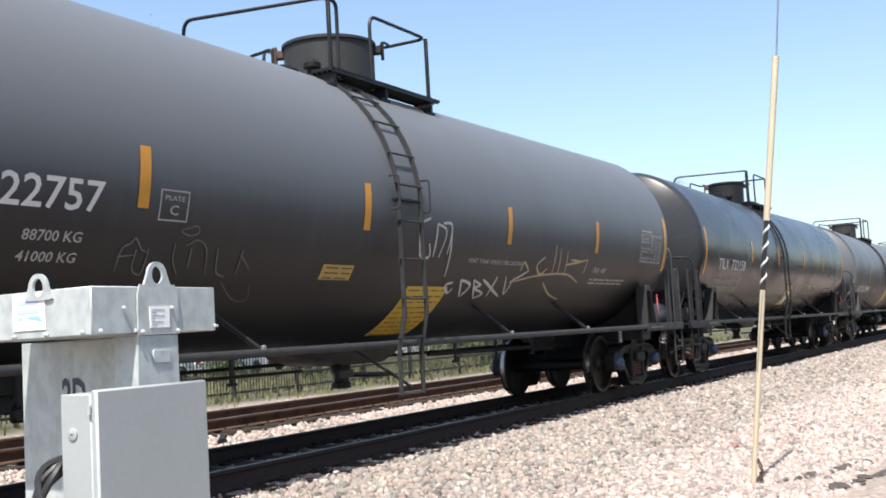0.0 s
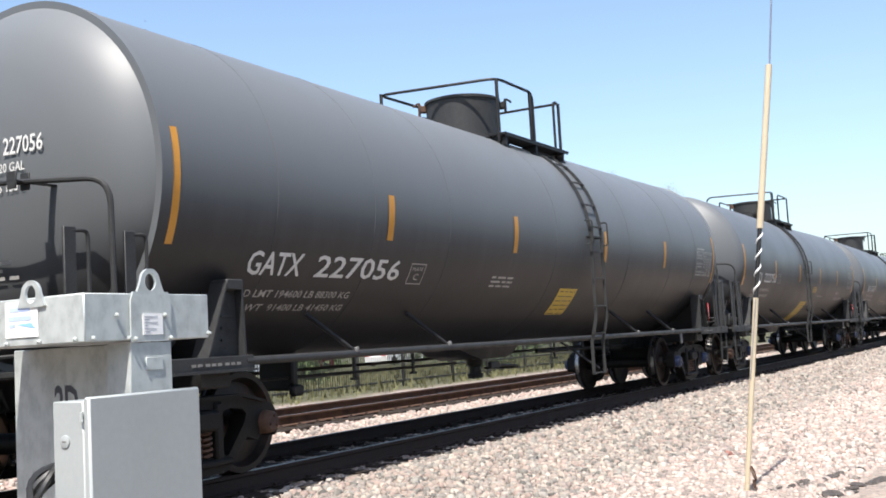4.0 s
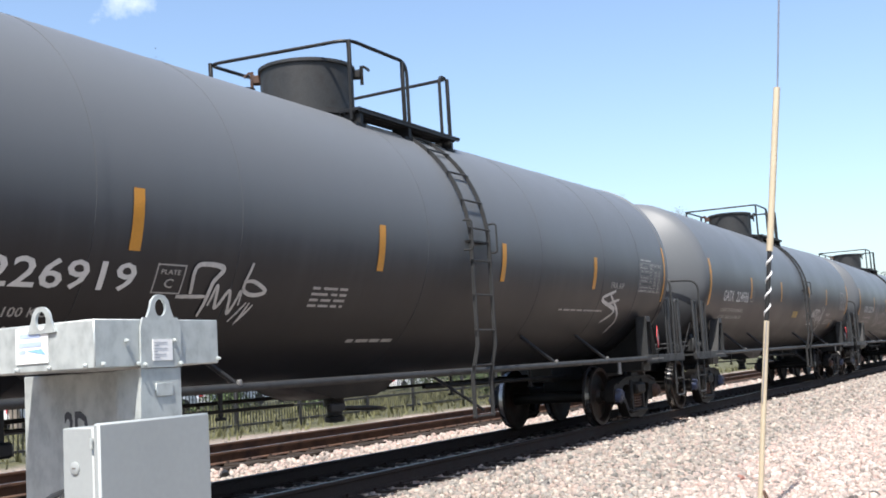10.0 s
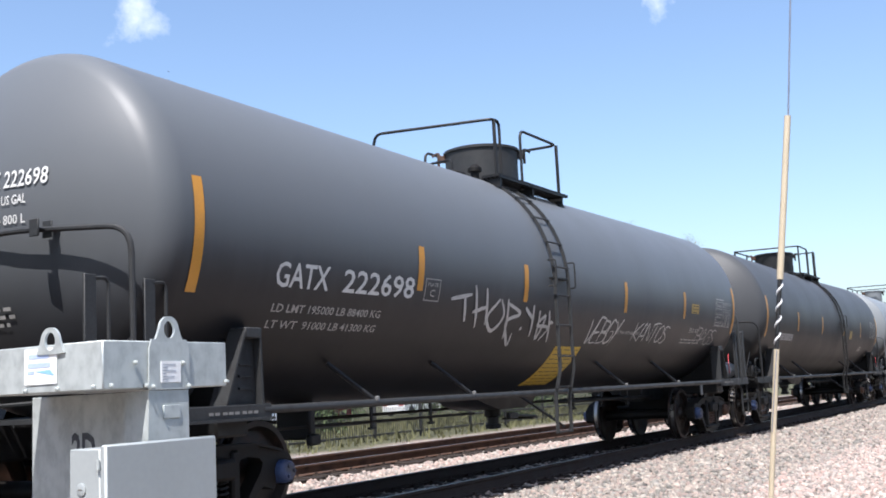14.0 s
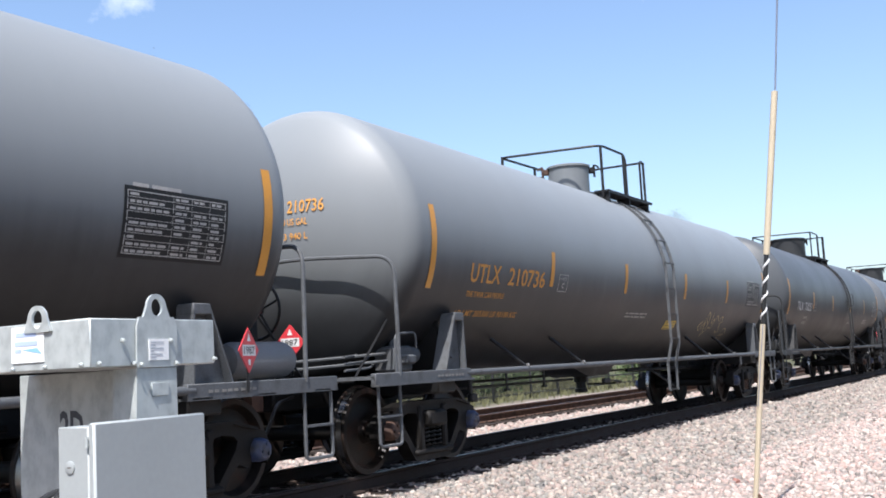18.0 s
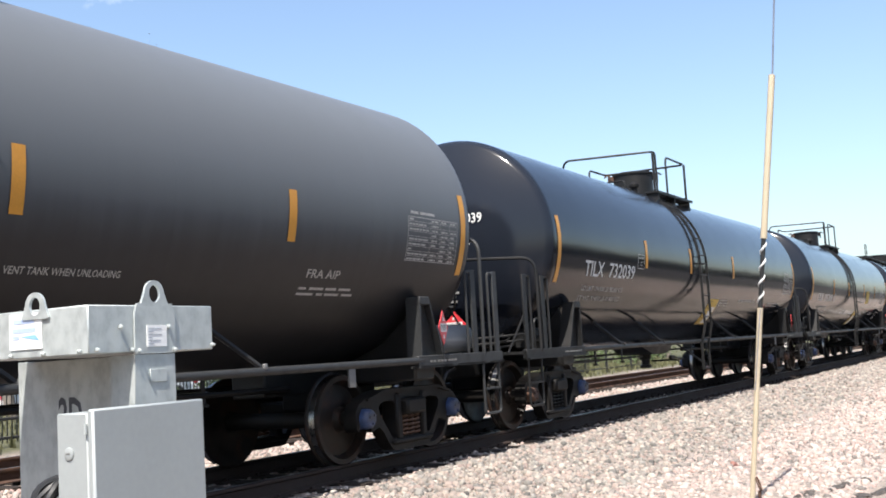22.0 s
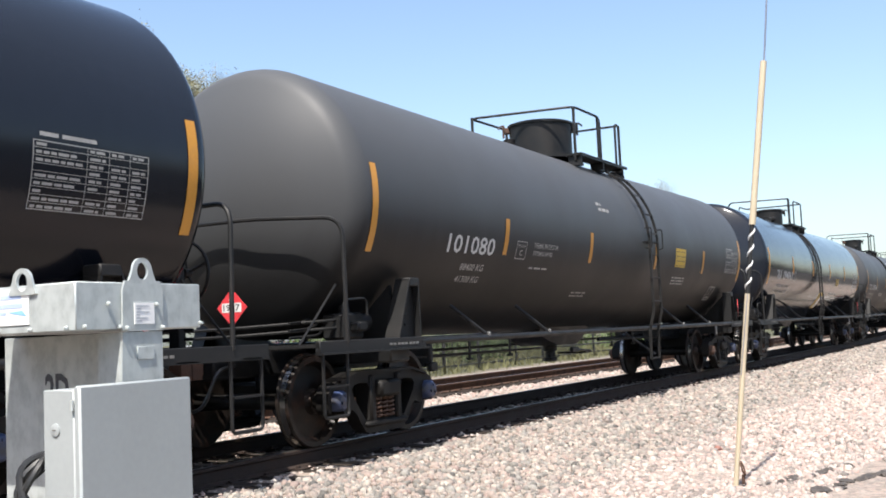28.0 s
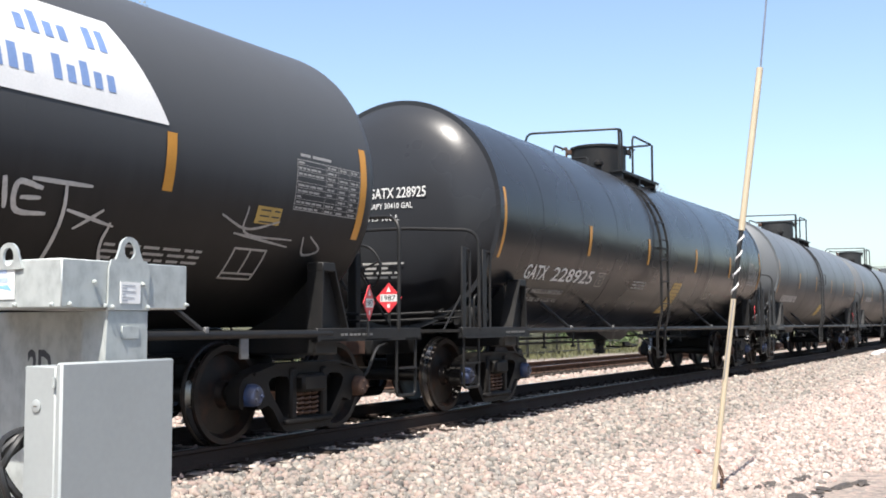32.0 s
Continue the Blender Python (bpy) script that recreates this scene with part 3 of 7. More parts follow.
def lay(flat, u0, u1, v0, v1, put, slant=0.0, step=0.06):
    """Lays a 1 by 1 drawing into the box u0..u1, v0..v1 and carries it over with put(u, v)."""
    bm = flat.copy()
    for v in bm.verts:
        h = v.co.y
        v.co = (u0 + (u1 - u0) * v.co.x + slant * (v1 - v0) * h, v0 + (v1 - v0) * h, 0)
    lo, hi = min(v.co.y for v in bm.verts), max(v.co.y for v in bm.verts)
    h = math.ceil(lo / step) * step
    while h < hi:
        bmesh.ops.bisect_plane(bm, geom=bm.verts[:] + bm.edges[:] + bm.faces[:], plane_co=(0, h, 0), plane_no=(0, 1, 0))
        h += step
    g = Geo()
    bm.verts.index_update()
    g.add([put(v.co.x, v.co.y) for v in bm.verts], [[v.index for v in f.verts] for f in bm.faces])
    bm.free()
    return g


def tank_text(text, u0, u1, v0, v1, lift=0.004, bold=0.012):
    return lay(glyphs(text, bold), u0, u1, v0, v1, lambda u, v: on_tank(u, v, lift))


def panel(u0, u1, v0, v1, lift=0.003, put=None):
    """A sheet on the shell."""
    n = max(2, int(abs(v1 - v0) / 0.1) + 2)
    put = put or (lambda u, v: on_tank(u, v, lift))
    rows = [[put(u0, v0 + (v1 - v0) * i / (n - 1)), put(u1, v0 + (v1 - v0) * i / (n - 1))] for i in range(n)]
    return Geo().rings(rows, closed=False)


def join(*geos):
    g = Geo()
    for q in geos:
        n = len(g.v)
        g.v += q.v
        g.f += [tuple(i + n for i in f) for f in q.f]
        g.s += q.s
    return g


def bars(rows, lift=0.004):
    """Small stencilling too fine to read: rows of (v, height, u, u, ...) dashes."""
    return join(*[panel(a, b, v, v + h, lift) for v, h, *us in rows for a, b in zip(us[::2], us[1::2])])


def dashes(u0, u1, v, h, seed):
    """A row of dashes like words, between u0 and u1."""
    rng = random.Random(seed)
    us, u = [], u0
    while u < u1 - 0.03:
        w = min(rng.uniform(0.09, 0.26), u1 - u)
        us += [u, u + w]
        u += w + rng.uniform(0.03, 0.055)
    return (v, h, *us)


def data_table(u0, v1, w=1.06, h=0.47):
    """The stencilled table of tests near the car's end: frame, rules, columns and words."""
    g = [panel(u0, u0 + w, v1 - 0.008, v1), panel(u0, u0 + w, v1 - h, v1 - h + 0.008), panel(u0, u0 + 0.008, v1 - h, v1), panel(u0 + w - 0.008, u0 + w, v1 - h, v1)]
    cols = (0.0, 0.44, 0.63, 0.82)
    for k in range(1, 9):
        v = v1 - h * k / 9
        g.append(panel(u0, u0 + w, v, v + 0.0045))
    for c in cols[1:]:
        g.append(panel(u0 + c * w, u0 + c * w + 0.005, v1 - h, v1))
    rng = random.Random(5)
    for k in range(9):
        v = v1 - h * (k + 0.72) / 9
        for c, d in zip(cols, cols[1:] + (1.0,)):
            a, end = u0 + c * w + 0.025, u0 + d * w - 0.025
            end = a + (end - a) * rng.uniform(0.65, 1.0)
            while a < end - 0.02 and rng.random() < 0.94:
                b = min(end, a + rng.uniform(0.04, 0.10))
                g.append(panel(a, b, v, v + 0.020))
                a = b + 0.014
    g.append(panel(u0 + w * 0.05, u0 + w * 0.2, v1 + 0.03, v1 + 0.058))
    g.append(panel(u0 + w * 0.23, u0 + w * 0.52, v1 + 0.03, v1 + 0.058))
    return join(*g)


def plate_mark(u0, v0, w=0.31, h=0.24):
    """The clearance mark: a box with PLATE over a letter."""
    f = [panel(u0, u0 + w, v0, v0 + 0.012), panel(u0, u0 + w, v0 + h - 0.012, v0 + h), panel(u0, u0 + 0.014, v0, v0 + h), panel(u0 + w - 0.014, u0 + w, v0, v0 + h)]
    return join(*f, tank_text("PLATE", u0 + 0.05, u0 + w - 0.05, v0 + h * 0.66, v0 + h * 0.82), tank_text("C", u0 + w * 0.36, u0 + w * 0.66, v0 + h * 0.2, v0 + h * 0.52))


# skeletons of hand-sprayed letters in a box 1 by 1
PEN = {
    "T": [[(-0.05, 0.9), (0.5, 1.0), (1.05, 0.95)], [(0.5, 1.0), (0.45, 0.5), (0.4, 0.0)]],
    "H": [[(0.05, 1.0), (0.0, 0.0)], [(0.0, 0.5), (0.8, 0.55)], [(0.9, 1.0), (0.8, 0.0)]],
    "O": [[(0.6, 1.0), (0.1, 0.7), (0.1, 0.2), (0.55, 0.0), (0.95, 0.35), (0.85, 0.85), (0.5, 1.0)]],
    "R": [[(0.1, 0.0), (0.15, 1.0)], [(0.0, 0.95), (0.7, 1.0), (0.85, 0.7), (0.2, 0.5)], [(0.3, 0.5), (0.7, 0.15), (1.1, -0.1)]],
    "Y": [[(0.0, 1.0), (0.45, 0.5)], [(0.95, 1.05), (0.5, 0.5), (0.3, -0.1)]],
    "B": [[(0.1, 1.05), (0.1, 0.0)], [(0.0, 1.0), (0.75, 0.95), (0.7, 0.6), (0.15, 0.52), (0.85, 0.45), (0.85, 0.1), (0.05, 0.0)]],
    "S": [[(0.9, 0.9), (0.4, 1.0), (0.1, 0.75), (0.5, 0.5), (0.85, 0.25), (0.5, 0.0), (0.0, 0.1)]],
    "E": [[(0.9, 1.0), (0.15, 0.95), (0.05, 0.05), (0.9, 0.0)], [(0.1, 0.5), (0.75, 0.55)]],
    "N": [[(0.0, 0.0), (0.05, 1.0), (0.8, 0.05), (0.9, 1.05)]],
    "V": [[(0.0, 1.0), (0.4, 0.0), (0.9, 1.0)]],
    "I": [[(0.2, 1.0), (0.8, 1.0)], [(0.5, 1.0), (0.45, 0.0)], [(0.1, 0.0), (0.8, 0.0)]],
    "A": [[(0.0, 0.0), (0.45, 1.0), (0.9, 0.0)], [(0.15, 0.35), (0.8, 0.4)]],
    "M": [[(0.0, -0.1), (0.25, 1.1), (0.3, 0.2), (0.75, 1.15), (0.85, -0.15)]],
    "C": [[(0.9, 0.85), (0.4, 1.0), (0.05, 0.5), (0.4, 0.0), (0.95, 0.15)]],
    "K": [[(0.05, 1.0), (0.05, 0.0)], [(0.9, 1.0), (0.1, 0.45), (0.95, 0.0)]],
    "7": [[(0.0, 0.95), (1.0, 1.0), (0.4, -0.25), (0.1, -0.5)]],
    "1": [[(0.2, 0.8), (0.5, 1.0), (0.45, 0.0)]],
    "D": [[(0.1, 1.0), (0.1, 0.0), (0.7, 0.1), (0.95, 0.55), (0.6, 0.95), (0.0, 1.0)]],
    "L": [[(0.1, 1.1), (0.05, 0.05), (0.9, 0.0)]],
    "G": [[(0.9, 0.9), (0.35, 1.0), (0.05, 0.5), (0.35, 0.0), (0.9, 0.15), (0.9, 0.5), (0.5, 0.5)]],
    "=": [[(0.0, 0.6), (0.8, 0.65)], [(0.05, 0.4), (0.85, 0.42)]],
    "#": [[(0.1, 0.9), (0.9, 0.1)], [(0.9, 0.95), (0.1, 0.1)], [(0.0, 0.5), (1.0, 0.55)], [(0.5, 0.95), (0.45, 0.0)]],
    ".": [[(0.3, 0.3), (0.5, 0.36)]],
    "~": [[(0.0, 0.1), (0.4, 0.35), (0.7, 0.2), (1.1, 0.6)]],
    "w": [[(0.0, 1.2), (-0.15, 0.3), (0.15, 0.0), (0.45, 0.4), (0.55, 1.0)], [(0.5, 0.45), (0.75, 0.55)]],
    "b": [[(0.35, 1.25), (0.0, 0.15), (0.2, -0.15), (0.65, 0.1), (0.75, 0.6), (0.35, 0.7)]],
    "d": [[(0.55, 0.8), (0.15, 0.7), (0.0, 0.15), (0.35, -0.1), (0.65, 0.3), (0.9, 1.3), (0.75, 0.2), (0.9, 0.0)]],
    "e": [[(0.1, 0.45), (0.7, 0.55), (0.55, 0.95), (0.15, 0.7), (0.1, 0.1), (0.6, 0.0), (0.9, 0.2)]],
    "m": [[(-0.1, 0.0), (0.1, 1.5), (0.2, 0.4), (0.55, 1.5), (0.5, 0.1), (0.7, 0.0)]],
    "a": [[(0.7, 0.8), (0.2, 0.75), (0.05, 0.2), (0.4, 0.05), (0.75, 0.75), (0.7, 0.1), (1.0, 0.15)]],
    "r": [[(0.15, 0.8), (0.1, 0.0), (0.3, 0.7), (0.8, 0.75)]],
    "i": [[(0.4, 0.75), (0.3, 0.05), (0.7, 0.1)], [(0.5, 1.05), (0.52, 1.1)]],
    "c": [[(0.8, 0.75), (0.3, 0.75), (0.1, 0.3), (0.5, 0.0), (0.95, 0.25)]],
    "o": [[(0.5, 0.8), (0.1, 0.45), (0.4, 0.0), (0.85, 0.35), (0.5, 0.8), (1.0, 0.7)]],
    "n": [[(0.1, 0.8), (0.05, 0.0), (0.3, 0.7), (0.65, 0.75), (0.65, 0.1), (1.0, 0.1)]],
    "j": [[(0.0, 0.0), (0.35, 0.2), (0.5, 1.3), (0.2, 1.0), (0.7, 0.8), (1.0, 0.9)]],
}


def smooth_line(pts, n=7):
    """A flowing line through the given points."""
    P = [Vector((*p, 0)) for p in pts]
    if len(P) == 2:
        return [P[0].lerp(P[1], k / n) for k in range(n + 1)]
    Q = [P[0] * 2 - P[1]] + P + [P[-1] * 2 - P[-2]]
    out = []
    for a, b, c, d in zip(Q, Q[1:], Q[2:], Q[3:]):
        for k in range(n):
            t = k / n
            out.append(0.5 * (2 * b + (c - a) * t + (2 * a - 5 * b + 4 * c - d) * t * t + (3 * b - a - 3 * c + d) * t ** 3))
    return out + [P[-1]]


def tag_geo(word, u0, v0, w, h, thick, slant=0.38, seed=1, swell=0.5, lift=0.005):
    """A sprayed tag: each letter's strokes as brush ribbons that swell and taper, on the shell."""
    rng = random.Random(seed)
    g = Geo()
    adv = w / len(word)
    for i, ch in enumerate(word):
        for stroke in PEN.get(ch, []):
            dx, dy = rng.uniform(-0.06, 0.06), rng.uniform(-0.08, 0.08)
            line = smooth_line([(x + dx + rng.uniform(-0.03, 0.03), y + dy + rng.uniform(-0.03, 0.03)) for x, y in stroke])
            pts = [Vector((u0 + adv * (i + 1.12 * p.x) + slant * h * p.y, v0 + h * p.y, 0)) for p in line]
            rows = []
            m = len(pts) - 1
            for k, p in enumerate(pts):
                d = (pts[min(k + 1, m)] - pts[max(k - 1, 0)])
                nn = Vector((-d.y, d.x, 0)).normalized() if d.length else Vector((0, 1, 0))
                s = k / m
                r = thick * 0.5 * (1 - swell + swell * math.sin(math.pi * min(1, 0.12 + s)) ** 0.6) * rng.uniform(0.92, 1.05)
                lf = lift + 0.0004 * (seed % 5)
                rows.append([on_tank(*(p - nn * r).xy, lf), on_tank(*p.xy, lf + 0.0015), on_tank(*(p + nn * r).xy, lf)])
            g.rings(rows, closed=False)
            lift += 0.0003
    return g




def stroke_geo(line, thick, seed, lift=0.005):
    """One sweep of a spray can along a flowing line: broad in the middle, ragged and thin at its end."""
    rng = random.Random(seed)
    pts = smooth_line(line, 9)
    rows, m = [], len(pts) - 1
    for k, p in enumerate(pts):
        d = pts[min(k + 1, m)] - pts[max(k - 1, 0)]
        nn = Vector((-d.y, d.x, 0)).normalized() if d.length else Vector((0, 1, 0))
        s = k / m
        r = thick * 0.5 * (0.25 + 0.75 * math.sin(math.pi * min(1, 0.10 + 0.86 * s)) ** 0.45)
        lf = lift + 0.0005 * (seed % 9)
        a, b = r * rng.uniform(0.88, 1.08), r * rng.uniform(0.88, 1.08)
        rows.append([on_tank(*(p - nn * a).xy, lf), on_tank(*p.xy, lf + 0.0015), on_tank(*(p + nn * b).xy, lf)])
    return Geo().rings(rows, closed=False)


def lay_bar(a, b, r, lift=0.004):
    """A straight painted line on the shell from a to b."""
    a, b = Vector((*a, 0)), Vector((*b, 0))
    d = (b - a).normalized() * r
    n = Vector((-d.y, d.x, 0))
    rows = []
    for k in range(6):
        p = (a - d).lerp(b + d, k / 5)
        rows.append([on_tank(*(p - n).xy, lift), on_tank(*(p + n).xy, lift)])
    return Geo().rings(rows, closed=False)
# ---- tank cars ----
TRUCK = 7.0                  # truck centres from the car's middle
AXLE, WHEEL = 0.889, 0.457   # half the truck's wheelbase, wheel radius
SILL_Y, SILL_Z = 1.40, 1.01
DISH, KNUCKLE = 2.6, 0.30    # radii of a dished head: its crown and its turned edge


def head_edge():
    """Radius at which the crown of a head goes over into its turned edge."""
    return DISH * (RT - KNUCKLE) / (DISH - KNUCKLE)


def tank_geo(ring, short=0.0):
    g = Geo()
    if ring:  # jacketed: flat-dished head behind a rim
        prof = [(0.0, -HALF - 0.42), (0.5, -HALF - 0.40), (0.9, -HALF - 0.34), (1.2, -HALF - 0.25), (1.40, -HALF - 0.12), (1.47, -HALF - 0.05), (RT + 0.012, -HALF - 0.05), (RT + 0.012, -HALF + 0.07), (RT, -HALF + 0.08)]
    else:
        prof = [(r, -head_x(r, 0)) for r in (0.0, 0.2, 0.4, 0.6, 0.8, 1.0, 1.15, min(1.27, head_edge() - 0.03), head_edge())]
        prof += [(RT - KNUCKLE + KNUCKLE * math.sin(a), -HALF - KNUCKLE * math.cos(a)) for a in (radians(q) for q in (math.degrees(math.asin((RT - KNUCKLE) / (DISH - KNUCKLE))) + (90 - math.degrees(math.asin((RT - KNUCKLE) / (DISH - KNUCKLE)))) * j / 7 for j in range(1, 8)))]
        prof.append((RT, -HALF + 0.02))
    left = [(max(r, 0.002), h + short) for r, h in prof]
    mid = [(RT, x) for x in (-6.2, -4.6, -3.1, -1.5, 0, 1.5, 3.1, 4.6, 6.2)]
    right = [(r, -h) for r, h in left[::-1]]
    g.lathe(left + mid + right, axis="x", seg=96, at=(0, 0, ZT))
    g.v = [(x, y, z + slope(x)) for x, y, z in g.v]
    return g


def wheel_geo():
    """A rolled wheel on the near end of an axle that runs along y; its flange is on the inner side."""
    p = [(0.085, -0.02), (0.115, -0.02), (0.125, 0.02), (0.135, 0.045), (0.36, 0.075), (0.385, 0.03), (0.40, 0.0), (0.452, 0.0), (0.458, 0.02), (0.462, 0.095), (0.485, 0.105), (0.490, 0.125), (0.475, 0.14), (0.39, 0.14), (0.36, 0.12), (0.13, 0.10), (0.085, 0.12)]
    return Geo().lathe(p, axis="y", seg=40, at=(0, -0.06, 0), caps=False)


def axle_geo():
    return Geo().lathe([(0.07, -1.06), (0.075, -0.85), (0.10, -0.70), (0.085, -0.5), (0.085, 0.5), (0.10, 0.70), (0.075, 0.85), (0.07, 1.06)], axis="y", seg=16)


def cap_geo():
    g = Geo().lathe([(0.02, -0.075), (0.075, -0.07), (0.095, -0.05), (0.105, 0.0), (0.105, 0.15), (0.09, 0.16)], axis="y", seg=20)
    for k in range(3):
        a = 2 * math.pi * k / 3 + 0.5
        g.lathe([(0.016, -0.088), (0.016, -0.06)], axis="y", seg=6, at=(0.05 * math.cos(a), 0, 0.05 * math.sin(a)), smooth=False)
    return g


def plate_with_holes(outer, holes, y0, y1):
    """A thick plate in the x-z plane, its outline pierced by openings."""
    loops = [outer] + holes
    flat = [p for q in loops for p in q]
    tris = geometry.tessellate_polygon([[Vector((x, z, 0)) for x, z in q] for q in loops])
    n = len(flat)
    verts = [(x, y0, z) for x, z in flat] + [(x, y1, z) for x, z in flat]
    faces = [tuple(t) for t in tris] + [tuple(i + n for i in t[::-1]) for t in tris]
    k = 0
    for q in loops:
        m = len(q)
        faces += [(k + i, k + (i + 1) % m, n + k + (i + 1) % m, n + k + i) for i in range(m)]
        k += m
    return Geo().add(verts, faces)


def sideframe_geo():
    """Cast side frame: bowed top chord, rounded windows, spring seat and the journal arches."""
    half = [(0.0, 0.735), (0.30, 0.735), (0.52, 0.72), (0.72, 0.685), (0.88, 0.65), (1.0, 0.60), (1.05, 0.52), (1.045, 0.37), (1.01, 0.33), (0.985, 0.37), (0.98, 0.50), (0.94, 0.56), (0.84, 0.56), (0.80, 0.50), (0.795, 0.36), (0.76, 0.31), (0.70, 0.33), (0.63, 0.35), (0.55, 0.30), (0.46, 0.18), (0.38, 0.10), (0.30, 0.08), (0.0, 0.08)]
    outer = half + [(-x, z) for x, z in half[-2:0:-1]]
    tri = [(0.31, 0.56), (0.335, 0.60), (0.44, 0.615), (0.58, 0.595), (0.625, 0.555), (0.60, 0.48), (0.50, 0.36), (0.385, 0.225), (0.335, 0.215), (0.31, 0.25)]
    mid = [(0.205, 0.215), (0.205, 0.58), (0.16, 0.625), (-0.16, 0.625), (-0.205, 0.58), (-0.205, 0.215)]
    g = plate_with_holes(outer, [tri, [(-x, z) for x, z in tri], mid], -0.075, 0.075)
    g.box(-0.40, 0.40, -0.125, 0.125, 0.145, 0.205, 0.02)
    for s in (-1, 1):
        g.box(s * 0.255 - 0.05, s * 0.255 + 0.05, -0.105, 0.105, 0.16, 0.68, 0.02)
    g.prism([(-0.86, 0.632), (-0.55, 0.70), (0.55, 0.70), (0.86, 0.632), (0.86, 0.655), (0.55, 0.728), (-0.55, 0.728), (-0.86, 0.655)], -0.11, 0.11)
    return g


def spring_geo():
    """One coil spring of a truck's nest."""
    pts = [(0.054 * math.cos(a), 0.054 * math.sin(a), 0.215 + 0.225 * a / (2 * math.pi * 5)) for a in (k * math.pi / 5 for k in range(51))]
    return Geo().tube(pts, 0.0135, 5)


def bolster_geo():
    return Geo().box(-0.20, 0.20, -1.18, 1.18, 0.445, 0.62, 0.03).box(-0.24, 0.24, -0.5, 0.5, 0.50, 0.80, 0.04)


def rod(p, q, r=0.02, seg=6):
    return Geo().tube([p, q], r, seg)


def roll_rows(middle, x_local):
    """Turn of a rolling axle, frame by frame while the car passes before the camera."""
    def turn(t):
        return -math.degrees(gone(t) / WHEEL)
    times = [k / FPS for k in range(32 * FPS + 1)]
    near = [t for t in times if -6 < middle + x_local - gone(t) < 48]
    if not near:
        return [(0, 0.0), (32, 0.0)]
    a, b = near[0], near[-1]
    rows = [] if a == 0 else [(0, turn(a))]
    rows += [(t, turn(t)) for t in near]
    return rows + ([] if b >= 32 else [(32, turn(b))])


CARS, AXLES = [], []


def head_x(r, ring):
    """How far the head stands out at a radius, from the car's middle."""
    q = min(r / RT, 0.999)
    if ring:
        return HALF + 0.42 - 0.17 * q * q - 0.16 * q ** 6
    if r < head_edge():
        return HALF + DISH - (DISH - KNUCKLE) * math.cos(math.asin((RT - KNUCKLE) / (DISH - KNUCKLE))) - DISH + math.sqrt(DISH * DISH - r * r)
    return HALF + math.sqrt(max(0, KNUCKLE ** 2 - (r - RT + KNUCKLE) ** 2))


def head_text(text, y0, y1, z0, z1, ring, short=0.0):
    """Lettering on the head that faces back along the track; it reads from y0 (far) to y1 (near)."""
    def put(u, v):
        r = math.hypot(u, v - ZT - slope(HALF))
        return (-head_x(r, ring) + short - 0.012, u, v)
    return lay(glyphs(text, 0.012), y0, y1, z0, z1, put)


def ladder_line():
    pts = [(0, -1.50, 0.48), (0, -1.50, 0.95), (0, -1.585, 1.30), (0, -1.585, 2.55)]
    for k in range(1, 13):
        a = radians(2 + 56 * k / 12)
        r = 1.580 - 0.045 * k / 12
        pts.append((0, -r * math.cos(a), ZT + r * math.sin(a)))
    return pts


def stile_geo():
    """A flat bar bent round the shell."""
    rows = []
    P = [Vector(p) for p in ladder_line()]
    for i, p in enumerate(P):
        d = (P[min(i + 1, len(P) - 1)] - P[max(i - 1, 0)]).normalized()
        n = Vector((0, d.z, -d.y))
        rows.append([p + Vector((x, 0, 0)) + n * w for x, w in ((-0.010, -0.022), (0.010, -0.022), (0.010, 0.022), (-0.010, 0.022))])
    return Geo().rings(rows, smooth=False)


def rung_places(slim):
    out = [(-1.50, 0.50), (-1.53, 1.07), (-1.585, 1.46), (-1.585, 1.86), (-1.585, 2.25), (-1.585, 2.62)]
    if slim:
        out = [(-1.50, 0.50), (-1.52, 0.98), (-1.585, 1.36), (-1.585, 1.78), (-1.585, 2.21), (-1.585, 2.65)]
    for a in (21, 37, 52) if slim else (17, 31, 45, 56):
        r = 1.585 - 0.03 * a / 57
        a = radians(a)
        out.append((-r * math.cos(a), ZT + r * math.sin(a)))
    return out


def rail_loop(m):
    """Top railing round the platform, mirrored by m; open where the ladder comes up."""
    def q(*pts):
        return [(m * x, y, z) for x, y, z in pts]
    z = 4.70
    main = rounded(q((0.10, -0.82, 3.82), (0.10, -0.82, z), (-1.10, -0.82, z), (-1.42, 0.92, z - 0.02), (1.08, 0.92, z), (1.08, -0.82, z), (0.88, -0.82, z), (0.88, -0.82, 3.86)), 0.17, 5)
    return Geo().tube(main, 0.021, 8)


def rail_hook():
    """Railing at the ladder head of the other kind of car: hooked down to the shell at the far corner."""
    return Geo().tube(rounded([(-0.92, -0.82, 3.84), (-0.92, -0.82, 4.70), (-1.12, -0.82, 4.70), (-1.45, 0.85, 4.70), (-1.38, 0.95, 4.50), (-1.36, 0.95, 3.74)], 0.12, 5), 0.021, 8)


def rail_box():
    return Geo().tube(rounded([(-0.28, -0.82, 3.84), (-0.28, -0.82, 4.70), (0.97, -0.82, 4.70), (0.97, 0.92, 4.70), (0.0, 0.92, 4.70), (0.0, 0.92, 3.80)], 0.14, 5), 0.021, 8)


def rail_low():
    return Geo().tube(rounded([(-1.45, -0.35, 3.90), (-1.45, -0.35, 4.16), (-1.30, 0.10, 4.18), (-0.60, 0.20, 4.12)], 0.08, 4), 0.018, 6)


